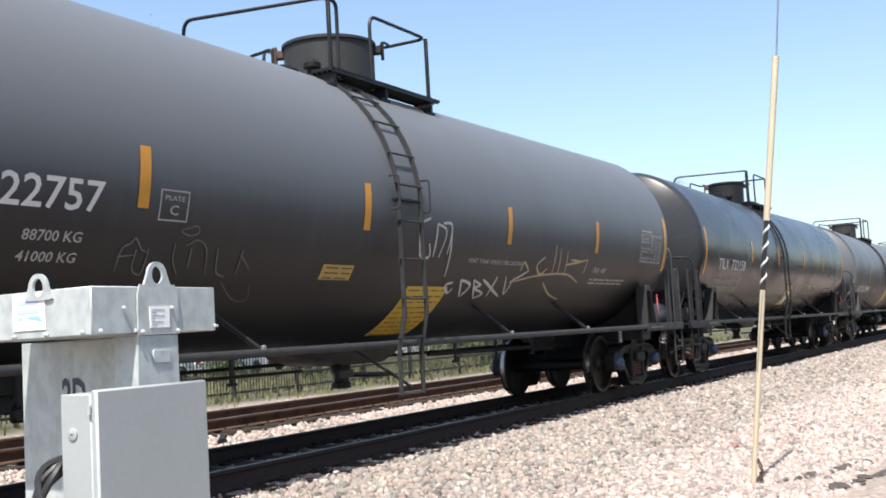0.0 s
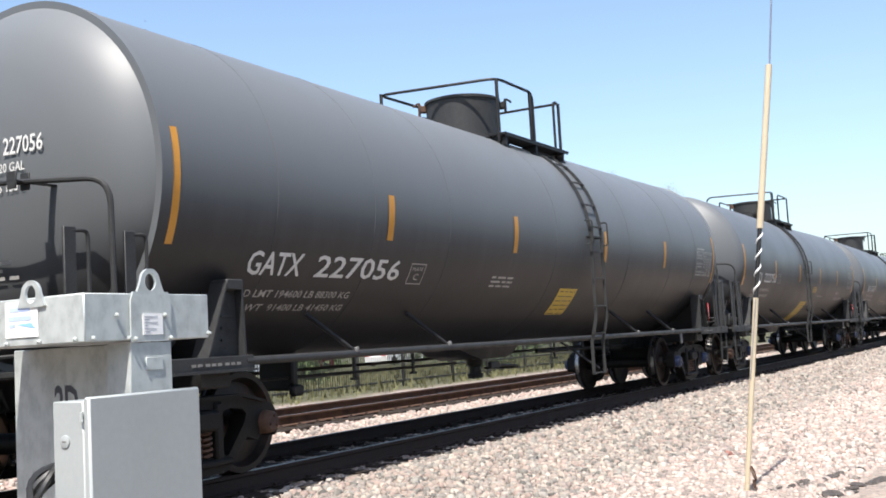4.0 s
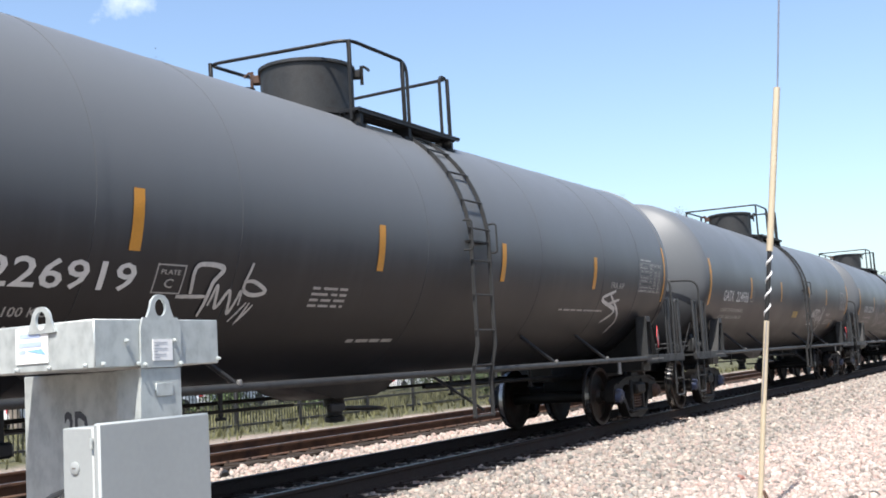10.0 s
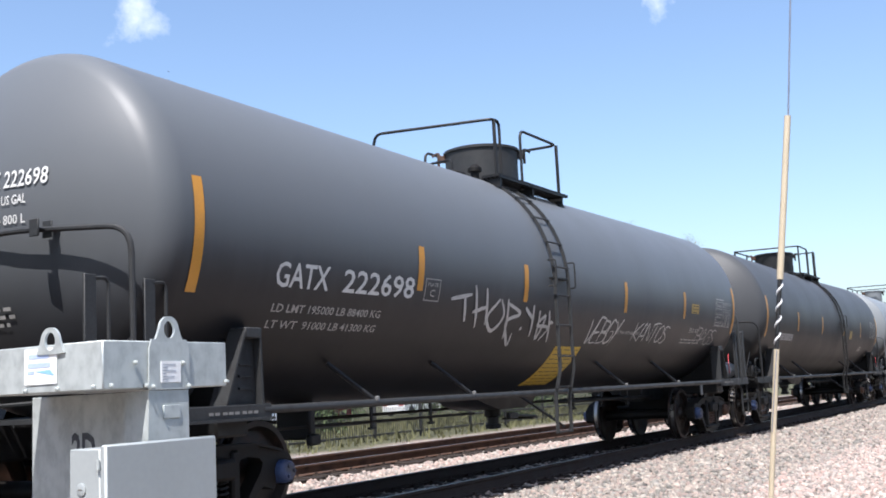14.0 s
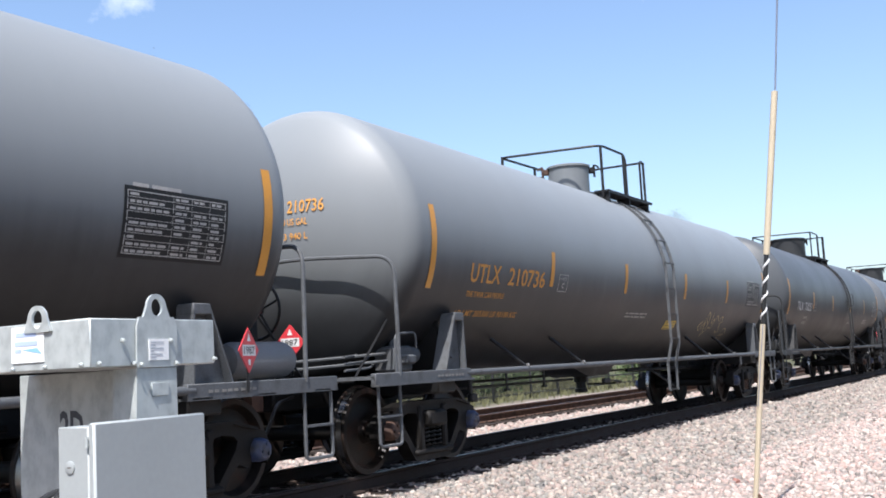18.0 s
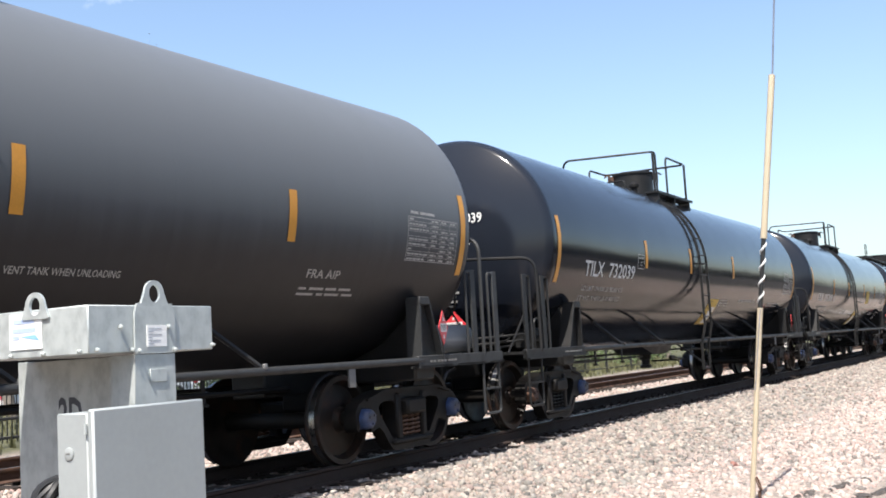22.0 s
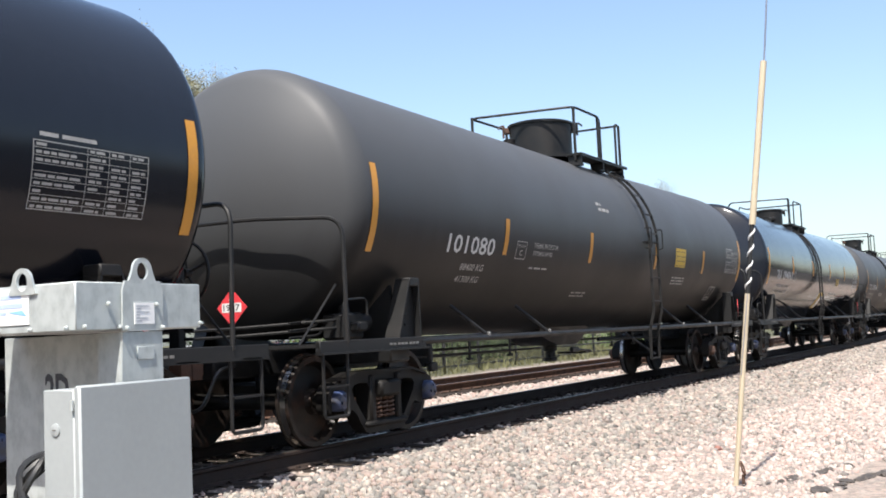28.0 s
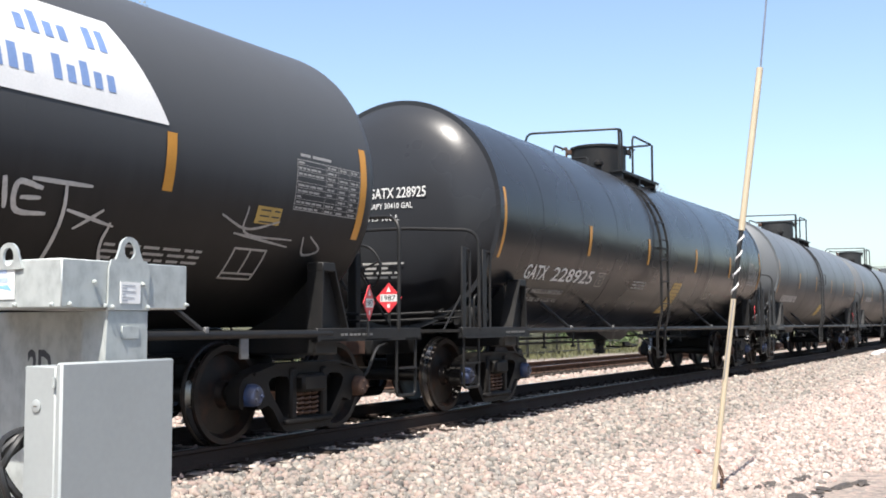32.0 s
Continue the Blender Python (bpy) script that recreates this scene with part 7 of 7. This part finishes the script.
    dict(paint="grey", ladder="right", label=GREY, table=(6.4, 0.0)),
]
# numbers that no frame lets one read stay as bars
SPECS[24]["marks"], SPECS[24]["fine"] = (), [small(-6.6, -4.4, -0.8, 1, 0.2)]
for k, spec in enumerate(SPECS):
    tight = spec["paint"] in ("gloss", "satin")
    RT, KNUCKLE, DISH = spec.get("radius", 1.52), 0.17 if tight else 0.30, 3.3 if tight else 2.6
    tank_car(k, spec)

# ---- signal pedestal, cabinet, marker pole ----
XB, YB = 2.017, -5.016   # the lid's corner nearest the eye


def eye_plate(w, h, hole, hz, base=0.16, t=0.008):
    """A lifting lug: a flat plate with a rounded top and a hole through it, standing in the x-z plane."""
    n, r = 40, h - hz
    outer, inner = [], []
    for k in range(n):
        a = 2 * math.pi * (k + 0.5) / n - math.pi / 2
        c, s = math.cos(a), math.sin(a)
        inner.append((hole[0] * c, hz + hole[1] * s))
        # round above, straight flanks that widen to the foot, flat below
        z = 0.0
        if s >= 0.1:
            outer.append((r * c, hz + r * s))
            continue
        flank = lambda q: r * 0.995 + (w / 2 - r) * (hz + r * 0.1 - q) / (hz + r * 0.1)
        reach = [d for d in (0.001 * i for i in range(1, 200)) if hz + d * s >= 0 and abs(d * c) <= flank(hz + d * s)]
        d = max(reach) if reach else r
        outer.append((d * c, max(0.0, hz + d * s)))
    rows = [[(x, y, z) for x, z in ring] for y, ring in ((-t / 2, inner), (-t / 2, outer), (t / 2, outer), (t / 2, inner), (-t / 2, inner))]
    return Geo().rings(rows, caps=False, smooth=False)


def bolt_geo():
    return Geo().lathe([(0.0065, 0.0), (0.0065, -0.005), (0.004, -0.007), (0.004, -0.013)], axis="y", seg=6, smooth=False)


ped = thing("galvanised_pedestal", "galvanised steel signal pedestal with overhanging lid and lifting lugs", "pedestal", at=(XB, YB, 0))
lid = part("lid", Geo().box(0, 0.484, 0, 0.53, 1.136, 1.267, 0.003), GALV, ped)
part("column", Geo().box(0.255, 0.325, 0.10, 0.595, -0.46, 1.13, 0.003), GALV, ped)
part("strap", Geo().add([(0.163, -0.002, 1.129), (0.317, -0.002, 1.129), (0.325, -0.002, -0.46), (0.10, -0.002, -0.46), (0.163, 0.09, 1.129), (0.317, 0.09, 1.129), (0.325, 0.09, -0.46), (0.10, 0.09, -0.46)], [(0, 3, 2, 1), (4, 5, 6, 7), (0, 4, 7, 3), (1, 2, 6, 5), (0, 1, 5, 4), (3, 7, 6, 2)]), GALV, ped)
part("strap_plate", Geo().prism([(0.158, 1.131), (0.318, 1.131), (0.316, 1.245), (0.306, 1.272), (0.170, 1.272), (0.160, 1.245)], -0.008, -0.002), GALV, ped)
lug = eye_plate(0.112, 0.074, (0.021, 0.025), 0.036)
part("lifting_lug", lug, GALV, ped, at=pose(0.238, -0.004, 1.264))
part("lifting_lug", lug.mesh("lifting_lug", GALV), GALV, ped, at=pose(-0.004, 0.197, 1.240, 0, 0, 90))
for x, z in ((0.024, 1.146), (0.149, 1.143), (0.474, 1.150), (0.109, 1.207), (0.286, 1.206), (0.17, 1.14), (0.308, 1.14)):
    part("bolt", shared("bolt", bolt_geo, GALV), GALV, ped, at=(x, -0.003 if x not in (0.286, 0.17, 0.308) else -0.009, z))
for y in (0.03, 0.17, 0.30):
    part("bolt", shared("bolt", bolt_geo, GALV), GALV, ped, at=pose(-0.002, y, 1.144, 0, 0, -90))
st = part("maker_sticker", Geo().box(-0.0035, -0.001, 0.175, 0.306, 1.160, 1.259), STICKER, ped, "white sticker with blue print")
part("sticker_print", Geo().box(-0.0045, -0.004, 0.205, 0.288, 1.231, 1.243).box(-0.0045, -0.004, 0.20, 0.292, 1.206, 1.219).box(-0.0045, -0.004, 0.265, 0.292, 1.188, 1.198), STICKERINK, st)
part("sticker_swoosh", Geo().add([(-0.0045, 0.262, 1.196), (-0.0045, 0.20, 1.199), (-0.0045, 0.182, 1.182), (-0.0045, 0.23, 1.190)], [(0, 1, 2, 3)]), SKYBLUE, st)
lb = part("data_label", Geo().box(0.202, 0.279, -0.0105, -0.0082, 1.150, 1.210), STICKER, ped, "small white data label")
part("label_print", join(*[Geo().box(0.208, 0.208 + w, -0.0115, -0.011, z, z + 0.0035) for z, w in ((1.199, 0.05), (1.191, 0.018), (1.182, 0.05), (1.174, 0.012), (1.165, 0.045), (1.157, 0.02))]), PALEINK, lb)
part("stamped_tag", Geo().box(0.215, 0.280, -0.006, -0.002, 1.050, 1.087, 0.001), GALV, ped)
part("stencil", lay(glyphs("2D", 0.03), 0.415, 0.312, 0.915, 1.018, lambda u, v: (0.2535, u, v)), STENCIL, ped)

cab = thing("control_cabinet", "light grey sheet steel control cabinet with a round latch", "cabinet", at=(1.849, -5.20, 0))
part("body", Geo().box(0.0, 0.382, 0.012, 0.118, -0.30, 0.990, 0.003), CABINET, cab)
part("door", Geo().box(-0.003, 0.386, -0.012, 0.010, -0.10, 0.999, 0.005), CABINET, cab)
part("latch", Geo().lathe([(0.016, 0.0), (0.016, -0.003), (0.013, -0.0045), (0.002, -0.0045)], axis="x", seg=18, at=(0.0, 0.075, 0.893)), CABINET, cab, "round quarter-turn latch")
part("latch_slot", Geo().box(-0.0054, -0.0042, 0.069, 0.081, 0.8915, 0.8945), DARKSTONE, cab)
part("hinge_pin", Geo().tube([(-0.005, 0.012, 0.94), (-0.005, 0.012, 0.965)], 0.004, 8), GALV, cab)
part("mounting_post", Geo().box(0.15, 0.24, 0.03, 0.10, -0.47, -0.28, 0.004), GALV, cab)


def cable_loop(seed):
    rng = random.Random(seed)
    r = rng.uniform(0.075, 0.105)
    c = (rng.uniform(-0.02, 0.02), rng.uniform(-0.015, 0.015), rng.uniform(-0.02, 0.02))
    return Geo().tube([(c[0] + r * 1.0 * math.cos(a), c[1] + 0.03 * math.sin(2 * a + seed), c[2] + r * 1.1 * math.sin(a)) for a in (2 * math.pi * k / 28 for k in range(28))], 0.0095, 7, closed=True)


coil = thing("cable_coil", "coil of black rubber cable hung on the pedestal", "cable", at=(1.905, -5.035, 0.735))
for s in range(5):
    part("cable_turn", cable_loop(s), RUBBER, coil)
part("hook", Geo().tube([(0.0, -0.02, 0.10), (0.06, 0.04, 0.115), (0.37, 0.16, 0.12)], 0.006, 6), GALV, coil)
part("green_wire", Geo().tube(rounded([(-0.10, 0, -0.05), (-0.05, -0.03, -0.14), (0.06, -0.02, -0.12), (0.12, 0, -0.2)], 0.04), 0.004, 5), GREENWIRE, coil, "thin green earth wire")

pole = thing("marker_pole", "cream fibreglass marker pole in two spliced lengths with steel rod", "pole", at=(9.89, -4.735, -0.42))
P0, P1, P2 = Vector((0, 0, 0)), Vector((0.05, -0.228, 1.93)), Vector((0.115, -0.475, 3.87))
side = Vector((0.9, 0.45, 0)).normalized() * 0.020
part("lower_tube", Geo().tube([P0 + side, P0.lerp(P1, 0.90) + side * 0.4], 0.024, 12), POLE, pole)
part("upper_tube", Geo().tube([P1.lerp(P2, 0.225), P2], 0.030, 12), POLE, pole)
part("splice_sleeve", Geo().tube([P0.lerp(P1, 0.885) + side * 0.4, P1, P1.lerp(P2, 0.24)], 0.021, 10), RUBBER, pole, "dark splice sleeve")
helix = []
for k in range(72):
    t = k / 71
    a = 2 * math.pi * 4.0 * t
    along = P0.lerp(P1, 0.91) + side * 0.4 * (1 - t)
    helix.append(along.lerp(P1.lerp(P2, 0.215), t) + Vector((0.021 * math.cos(a), 0.021 * math.sin(a), 0)))
part("spiral_wrap", Geo().tube(helix, 0.010, 6), PLAQUE, pole, "white spiral wrap")
part("tie_wire", Geo().tube([P0.lerp(P1, 0.52) + Vector((-0.02, 0.012, 0)), P1 + Vector((-0.028, 0.02, -0.2))], 0.004, 5), ROD, pole)
part("top_rod", Geo().tube([P2 - Vector((0, 0, 0.05)), P2 + Vector((0.012, -0.11, 1.0)), P2 + Vector((0.02, -0.24, 2.2))], 0.0085, 8), ROD, pole)
part("collar", Geo().tube([P0.lerp(P1, 0.425) + side, P0.lerp(P1, 0.435) + side], 0.027, 12), POLE, pole)
part("shackle", Geo().tube([(0.03 + 0.035 * math.cos(a), -0.06 + 0.02 * math.sin(a), 0.16 + 0.06 * math.sin(a)) for a in (2 * math.pi * k / 16 for k in range(16))], 0.008, 6, closed=True).tube([(0.03, -0.06, 0.10), (0.035, -0.06, 0.02)], 0.016, 8), RUST, pole, "rusty shackle at the foot")

# single stones, mud and litter
def lump(name, at, size, mat, label, cat, seed, flat=0.5):
    bm = bmesh.new()
    bmesh.ops.create_icosphere(bm, subdivisions=2, radius=1.0)
    for v in bm.verts:
        n = 1 + 0.5 * noise.noise(v.co * 1.3 + Vector((seed, seed * 2, 0))) + 0.25 * noise.noise(v.co * 3.7 + Vector((seed, 0, 0)))
        v.co = Vector((v.co.x * size[0] * n, v.co.y * size[1] * n, max(v.co.z, -0.4) * size[2] * n))
    me = bpy.data.meshes.new(name)
    bm.to_mesh(me)
    bm.free()
    me.materials.append(mat)
    ob = new(name, me)
    ob.matrix_basis = Matrix.Translation((at[0], at[1], ground_z(at[1]) + size[2] * 0.25))
    return tagged(ob, label, cat)


lump("red_stone", (12.28, -3.95), (0.09, 0.05, 0.05), BRICKRED, "single brick-red stone lying on the pale ballast", "stone", 3)
for i, (x, y) in enumerate(((12.4, -3.40), (11.75, -3.45), (10.6, -2.3))):
    lump("dark_stone", (x, y), (0.10, 0.06, 0.04), DARKSTONE, "dark grey flat stone on the pale ballast", "stone", 5 + i)
rng = random.Random(17)
clods = [(9.95 + 0.16 * i + rng.uniform(-0.05, 0.05), -4.93 - 0.055 * i + rng.uniform(-0.05, 0.05), rng.uniform(0.06, 0.13), rng.uniform(0.03, 0.07)) for i in range(11)]
clods += [(9.9 + 0.2 * i, -5.45 - 0.06 * i + rng.uniform(-0.08, 0.08), rng.uniform(0.08, 0.17), rng.uniform(0.05, 0.10)) for i in range(7)]
for i, (x, y, a, b) in enumerate(clods):
    lump("mud_clod", (x, y), (a, b, rng.uniform(0.018, 0.034)), MUD, "dark clod of mud in a wheel rut", "mud", 9 + i)
lump("black_scrap", (11.5, 2.95), (0.10, 0.06, 0.09), RUBBER, "black scrap of rubber between the tracks", "scrap", 21)
for i, (x, y) in enumerate(((50.5, -1.9), (52.0, -2.1), (47.5, -2.0))):
    lump("white_rock", (x, y), (0.28, 0.2, 0.16), PLAQUE, "white painted rock beside the track", "rock", 31 + i)

# ---- beyond the far track ----
FY = 11.2
fence = tagged(new("picket_fence"), "black steel picket fence along the far side", "fence", kind="structure")
fence.matrix_basis = Matrix.Translation((0, FY, -0.30))
for x in range(12, 54, 3):
    part("fence_post", shared("fence_post", lambda: Geo().box(-0.045, 0.045, -0.045, 0.045, 0, 1.35, 0.01).box(-0.06, 0.06, -0.06, 0.06, 1.35, 1.39, 0.01), FENCE), FENCE, fence, at=(x + (0.35 if x % 2 else 0), 0, 0))
for z in (0.18, 0.56, 1.22):
    part("fence_rail", Geo().box(11, 54, -0.025, 0.025, z - 0.03, z + 0.03, 0.006), FENCE, fence)
x = 11.2
while x < 46:
    part("picket", shared("picket", lambda: Geo().box(-0.010, 0.010, -0.008, 0.008, 0.08, 1.30), FENCE), FENCE, fence, at=(x, 0.03, 0))
    x += 0.118


def grass_field():
    """Tufts of spring grass as thin blades, one mesh."""
    rng = np.random.default_rng(4)
    n = 9000
    x, y = rng.uniform(12, 70, n), rng.uniform(9.3, 24, n)
    keep = (y > 10.2) | (rng.random(n) < 0.35)
    x, y = x[keep], y[keep]
    n = len(x)
    h = rng.uniform(0.12, 0.38, n)
    a = rng.uniform(0, np.pi, n)
    w = rng.uniform(0.02, 0.05, n)
    dx, dy, lx, ly = np.cos(a) * w, np.sin(a) * w, rng.normal(0, 0.08, n), rng.normal(0, 0.08, n)
    z = np.full(n, -0.31)
    V = np.stack([np.stack([x - dx, y - dy, z], 1), np.stack([x + dx, y + dy, z], 1), np.stack([x + lx, y + ly, z + h], 1)], 1).reshape(-1, 3)
    me = bpy.data.meshes.new("grass")
    me.from_pydata(V.tolist(), [], [(3 * i, 3 * i + 1, 3 * i + 2) for i in range(n)])
    me.materials.append(DRYGRASS)
    return tagged(new("grass", me), "long yellow-green spring grass behind the far track", "grass", kind="stuff")


grass_field()


def leaf_cloud(centres, spread, n, size, seed):
    """Many small leaves, three-cornered, round the given points."""
    rng = np.random.default_rng(seed)
    c = np.array(centres)[rng.integers(0, len(centres), n)] + rng.normal(0, 1, (n, 3)) * spread
    u = rng.normal(0, 1, (n, 3)); u /= np.linalg.norm(u, axis=1, keepdims=True)
    v = rng.normal(0, 1, (n, 3)); v -= (v * u).sum(1, keepdims=True) * u; v /= np.linalg.norm(v, axis=1, keepdims=True)
    s = size * rng.uniform(0.6, 1.4, (n, 1))
    V = np.stack([c - u * s, c + u * s, c + v * s * 1.6], 1).reshape(-1, 3)
    g = Geo()
    g.v, g.f, g.s = [tuple(p) for p in V], [(3 * i, 3 * i + 1, 3 * i + 2) for i in range(n)], [False] * n
    return g


def tree(at, height, seed, leaves, label, spread=1.0):
    """A tapered trunk that forks again and again into thin twigs, with a haze of buds."""
    rng = random.Random(seed)
    tr = thing("tree", label, "tree", at=at)
    trunk, limbs, tips = Geo(), [], []

    def grow(g, p, d, length, r, depth):
        q = p + d * length
        midp = p.lerp(q, 0.5) + Vector((rng.uniform(-1, 1), rng.uniform(-1, 1), 0)) * length * 0.06
        rows = []
        up = d.orthogonal().normalized()
        w = d.cross(up)
        seg = 7 if depth < 2 else 4 if depth < 4 else 3
        r = max(r, 0.011)
        for c, rr in ((p, r), (midp, r * 0.85), (q, r * 0.68)):
            rows.append([c + rr * (math.cos(2 * math.pi * k / seg) * up + math.sin(2 * math.pi * k / seg) * w) for k in range(seg)])
        g.rings(rows, caps=False)
        if depth >= 7:
            tips.append(q)
            return
        for i in range(rng.choice((2, 3)) if depth else 4):
            nd = (d + Vector((rng.uniform(-1, 1), rng.uniform(-1, 1), rng.uniform(-0.25, 0.5))) * (0.62 if depth else 0.5)).normalized()
            if depth == 0:
                limb = Geo()
                limbs.append(limb)
                grow(limb, q - d * length * rng.uniform(0, 0.35), nd, length * rng.uniform(0.6, 0.8), r * 0.55, 1)
            else:
                grow(g, q, nd, length * rng.uniform(0.62, 0.85), r * 0.6, depth + 1)

    grow(trunk, Vector((0, 0, 0)), Vector((0.03, 0.02, 1)).normalized(), height * 0.30, height * 0.022, 0)
    top = max(p.z for p in tips)
    k = height / top
    for g in [trunk] + limbs:
        g.v = [(a * k * spread, b * k * spread, c * k) for a, b, c in g.v]
    tm = trunk.mesh("trunk", BARK, fix=False)
    part("trunk", tm, BARK, tr)
    for g in limbs:
        part("limb", g.mesh("limb", BARK, fix=False), BARK, tr)
    pts = [(p.x * k * spread, p.y * k * spread, p.z * k) for p in tips]
    part("crown", leaf_cloud(pts, 0.16, int(leaves * 5.5), 0.026, seed).mesh("crown", LEAF, fix=False), LEAF, tr, "sparse young leaves")
    return tr


def spot(az, r):
    return (EYE[0] + r * math.sin(radians(az)), EYE[1] + r * math.cos(radians(az)), -0.32)


for az, r, h, seed, lv, wide in ((40.3, 44, 12.6, 2, 9500, 1.1), (44.9, 46, 13.0, 5, 8000, 0.8), (42.4, 50, 13.9, 21, 9500, 1.1), (38.6, 38, 10.2, 8, 8000, 1.1), (49.1, 50, 14.3, 11, 1600, 0.35), (70.9, 75, 12.2, 9, 900, 0.7), (72.2, 80, 12.0, 12, 900, 0.7), (58, 85, 9.0, 14, 2600, 1), (64, 95, 9.5, 3, 2600, 1)):
    tree(spot(az, r), h, seed, lv, "leafing deciduous tree with bare grey twigs" if lv < 2000 else "budding tree with thin pale green foliage", wide)


def unseen_tree(at, h, seed):
    """A full low tree, added out of view: short trunk, three limbs, a crown of leaf clumps with gaps."""
    rng = random.Random(seed)
    tr = thing("tree", "unseen full green tree added behind the viewer to darken reflections", "tree", "trees beyond the dirt road", at=at)
    part("trunk", Geo().lathe([(0.20, 0.0), (0.13, 0.2 * h), (0.08, 0.45 * h)], seg=8), BARK, tr)
    cs = [(rng.gauss(0, 0.24 * h), rng.gauss(0, 0.2 * h), h * rng.uniform(0.18, 0.92)) for _ in range(16)]
    for c in cs[:3]:
        part("limb", Geo().tube([(0, 0, 0.25 * h), (0.6 * c[0], 0.6 * c[1], 0.2 * h + 0.5 * c[2]), c], 0.05, 5), BARK, tr)
    part("crown", leaf_cloud(cs, 0.11 * h, 1500, 0.20, seed).mesh("crown", FARLEAF, fix=False), FARLEAF, tr)


# unseen belt added behind the viewer, hiding the bright horizon from the tanks' reflections
rng = random.Random(77)
for i in range(38):
    unseen_tree((-24 + 6.2 * i + rng.uniform(-1.5, 1.5), -38 + rng.uniform(-3, 3), -0.5), rng.uniform(5.5, 8.5), 300 + i)


def shrub(at, w, h, seed, n=900):
    rng = random.Random(seed)
    sh = thing("shrub", "dull green shrub behind the fence", "shrub", "shrubs behind the fence", at=at)
    cs = [(rng.gauss(0, w * 0.35), rng.gauss(0, w * 0.25), h * rng.uniform(0.15, 0.8)) for _ in range(14)]
    for c in cs[:7]:
        part("stem", Geo().tube([(0.1 * c[0], 0.1 * c[1], 0), (0.6 * c[0], 0.6 * c[1], c[2] * 0.6), c], 0.02, 4), BARK, sh)
    part("foliage", leaf_cloud(cs, 0.24 * w, n, 0.07, seed).mesh("foliage", BUSH, fix=False), BUSH, sh)
    return sh


for i in range(22):
    rng_ = random.Random(100 + i)
    shrub((22 + i * 2.6 + rng_.uniform(-1, 1), rng_.choice((13.5, 17, 24, 27)) + rng_.uniform(-1, 1), -0.32), rng_.uniform(1.0, 2.2), rng_.uniform(0.9, 2.4), 40 + i)


def parked_car(at, turn, paint, label):
    """A small saloon: body shell, cabin glass, wheels and lamps."""
    c = thing("parked_car", label, "car", "cars parked beyond the fence", at=pose(*at, 0, 0, turn))
    side = [(-2.15, 0.30), (-2.2, 0.62), (-2.05, 0.80), (-1.35, 0.88), (-0.75, 1.32), (0.55, 1.36), (1.15, 0.92), (1.95, 0.82), (2.18, 0.62), (2.15, 0.30)]
    part("body", Geo().prism(side, -0.82, 0.82), paint, c)
    glass = [(-1.22, 0.90), (-0.72, 1.28), (0.50, 1.31), (1.02, 0.92)]
    for y0, y1 in ((-0.828, -0.822), (0.822, 0.828)):
        part("side_window", Geo().prism(glass, y0, y1), CARGLASS, c)
    for x in (-1.35, 1.35):
        for y in (-0.74, 0.74):
            part("wheel", Geo().lathe([(0.10, -0.10), (0.31, -0.10), (0.33, 0.0), (0.31, 0.10), (0.10, 0.10)], axis="y", seg=20, at=(x, y, 0.33)), RUBBER, c)
    for y in (-0.6, 0.6):
        part("tail_lamp", Geo().box(-2.215, -2.19, y - 0.14, y + 0.14, 0.66, 0.78), RED, c)
    return c


for x, y, t, p, l in ((33, 26, 4, CARWHITE, "white saloon car parked beyond the fence"), (39, 27, -3, CARWHITE, "white saloon car parked beyond the fence"), (46, 27.5, 2, CARRED, "dark red saloon car parked beyond the fence"), (58, 29, 0, CARWHITE, "white saloon car parked beyond the fence"), (27, 25, 2, CARWHITE, "white saloon car parked beyond the fence")):
    parked_car((x, y, -0.31), t, p, l)



def motions():
    for car, k in CARS:
        walk(car, [(t, pose(MIDDLES[k] - gone(t), 0, 0)) for t in range(0, 33, 2)])
    for ax, k, x in AXLES:
        walk(ax, [(t, pose(x, 0, WHEEL, 0, turn, 0)) for t, turn in roll_rows(MIDDLES[k], x)])


motions()
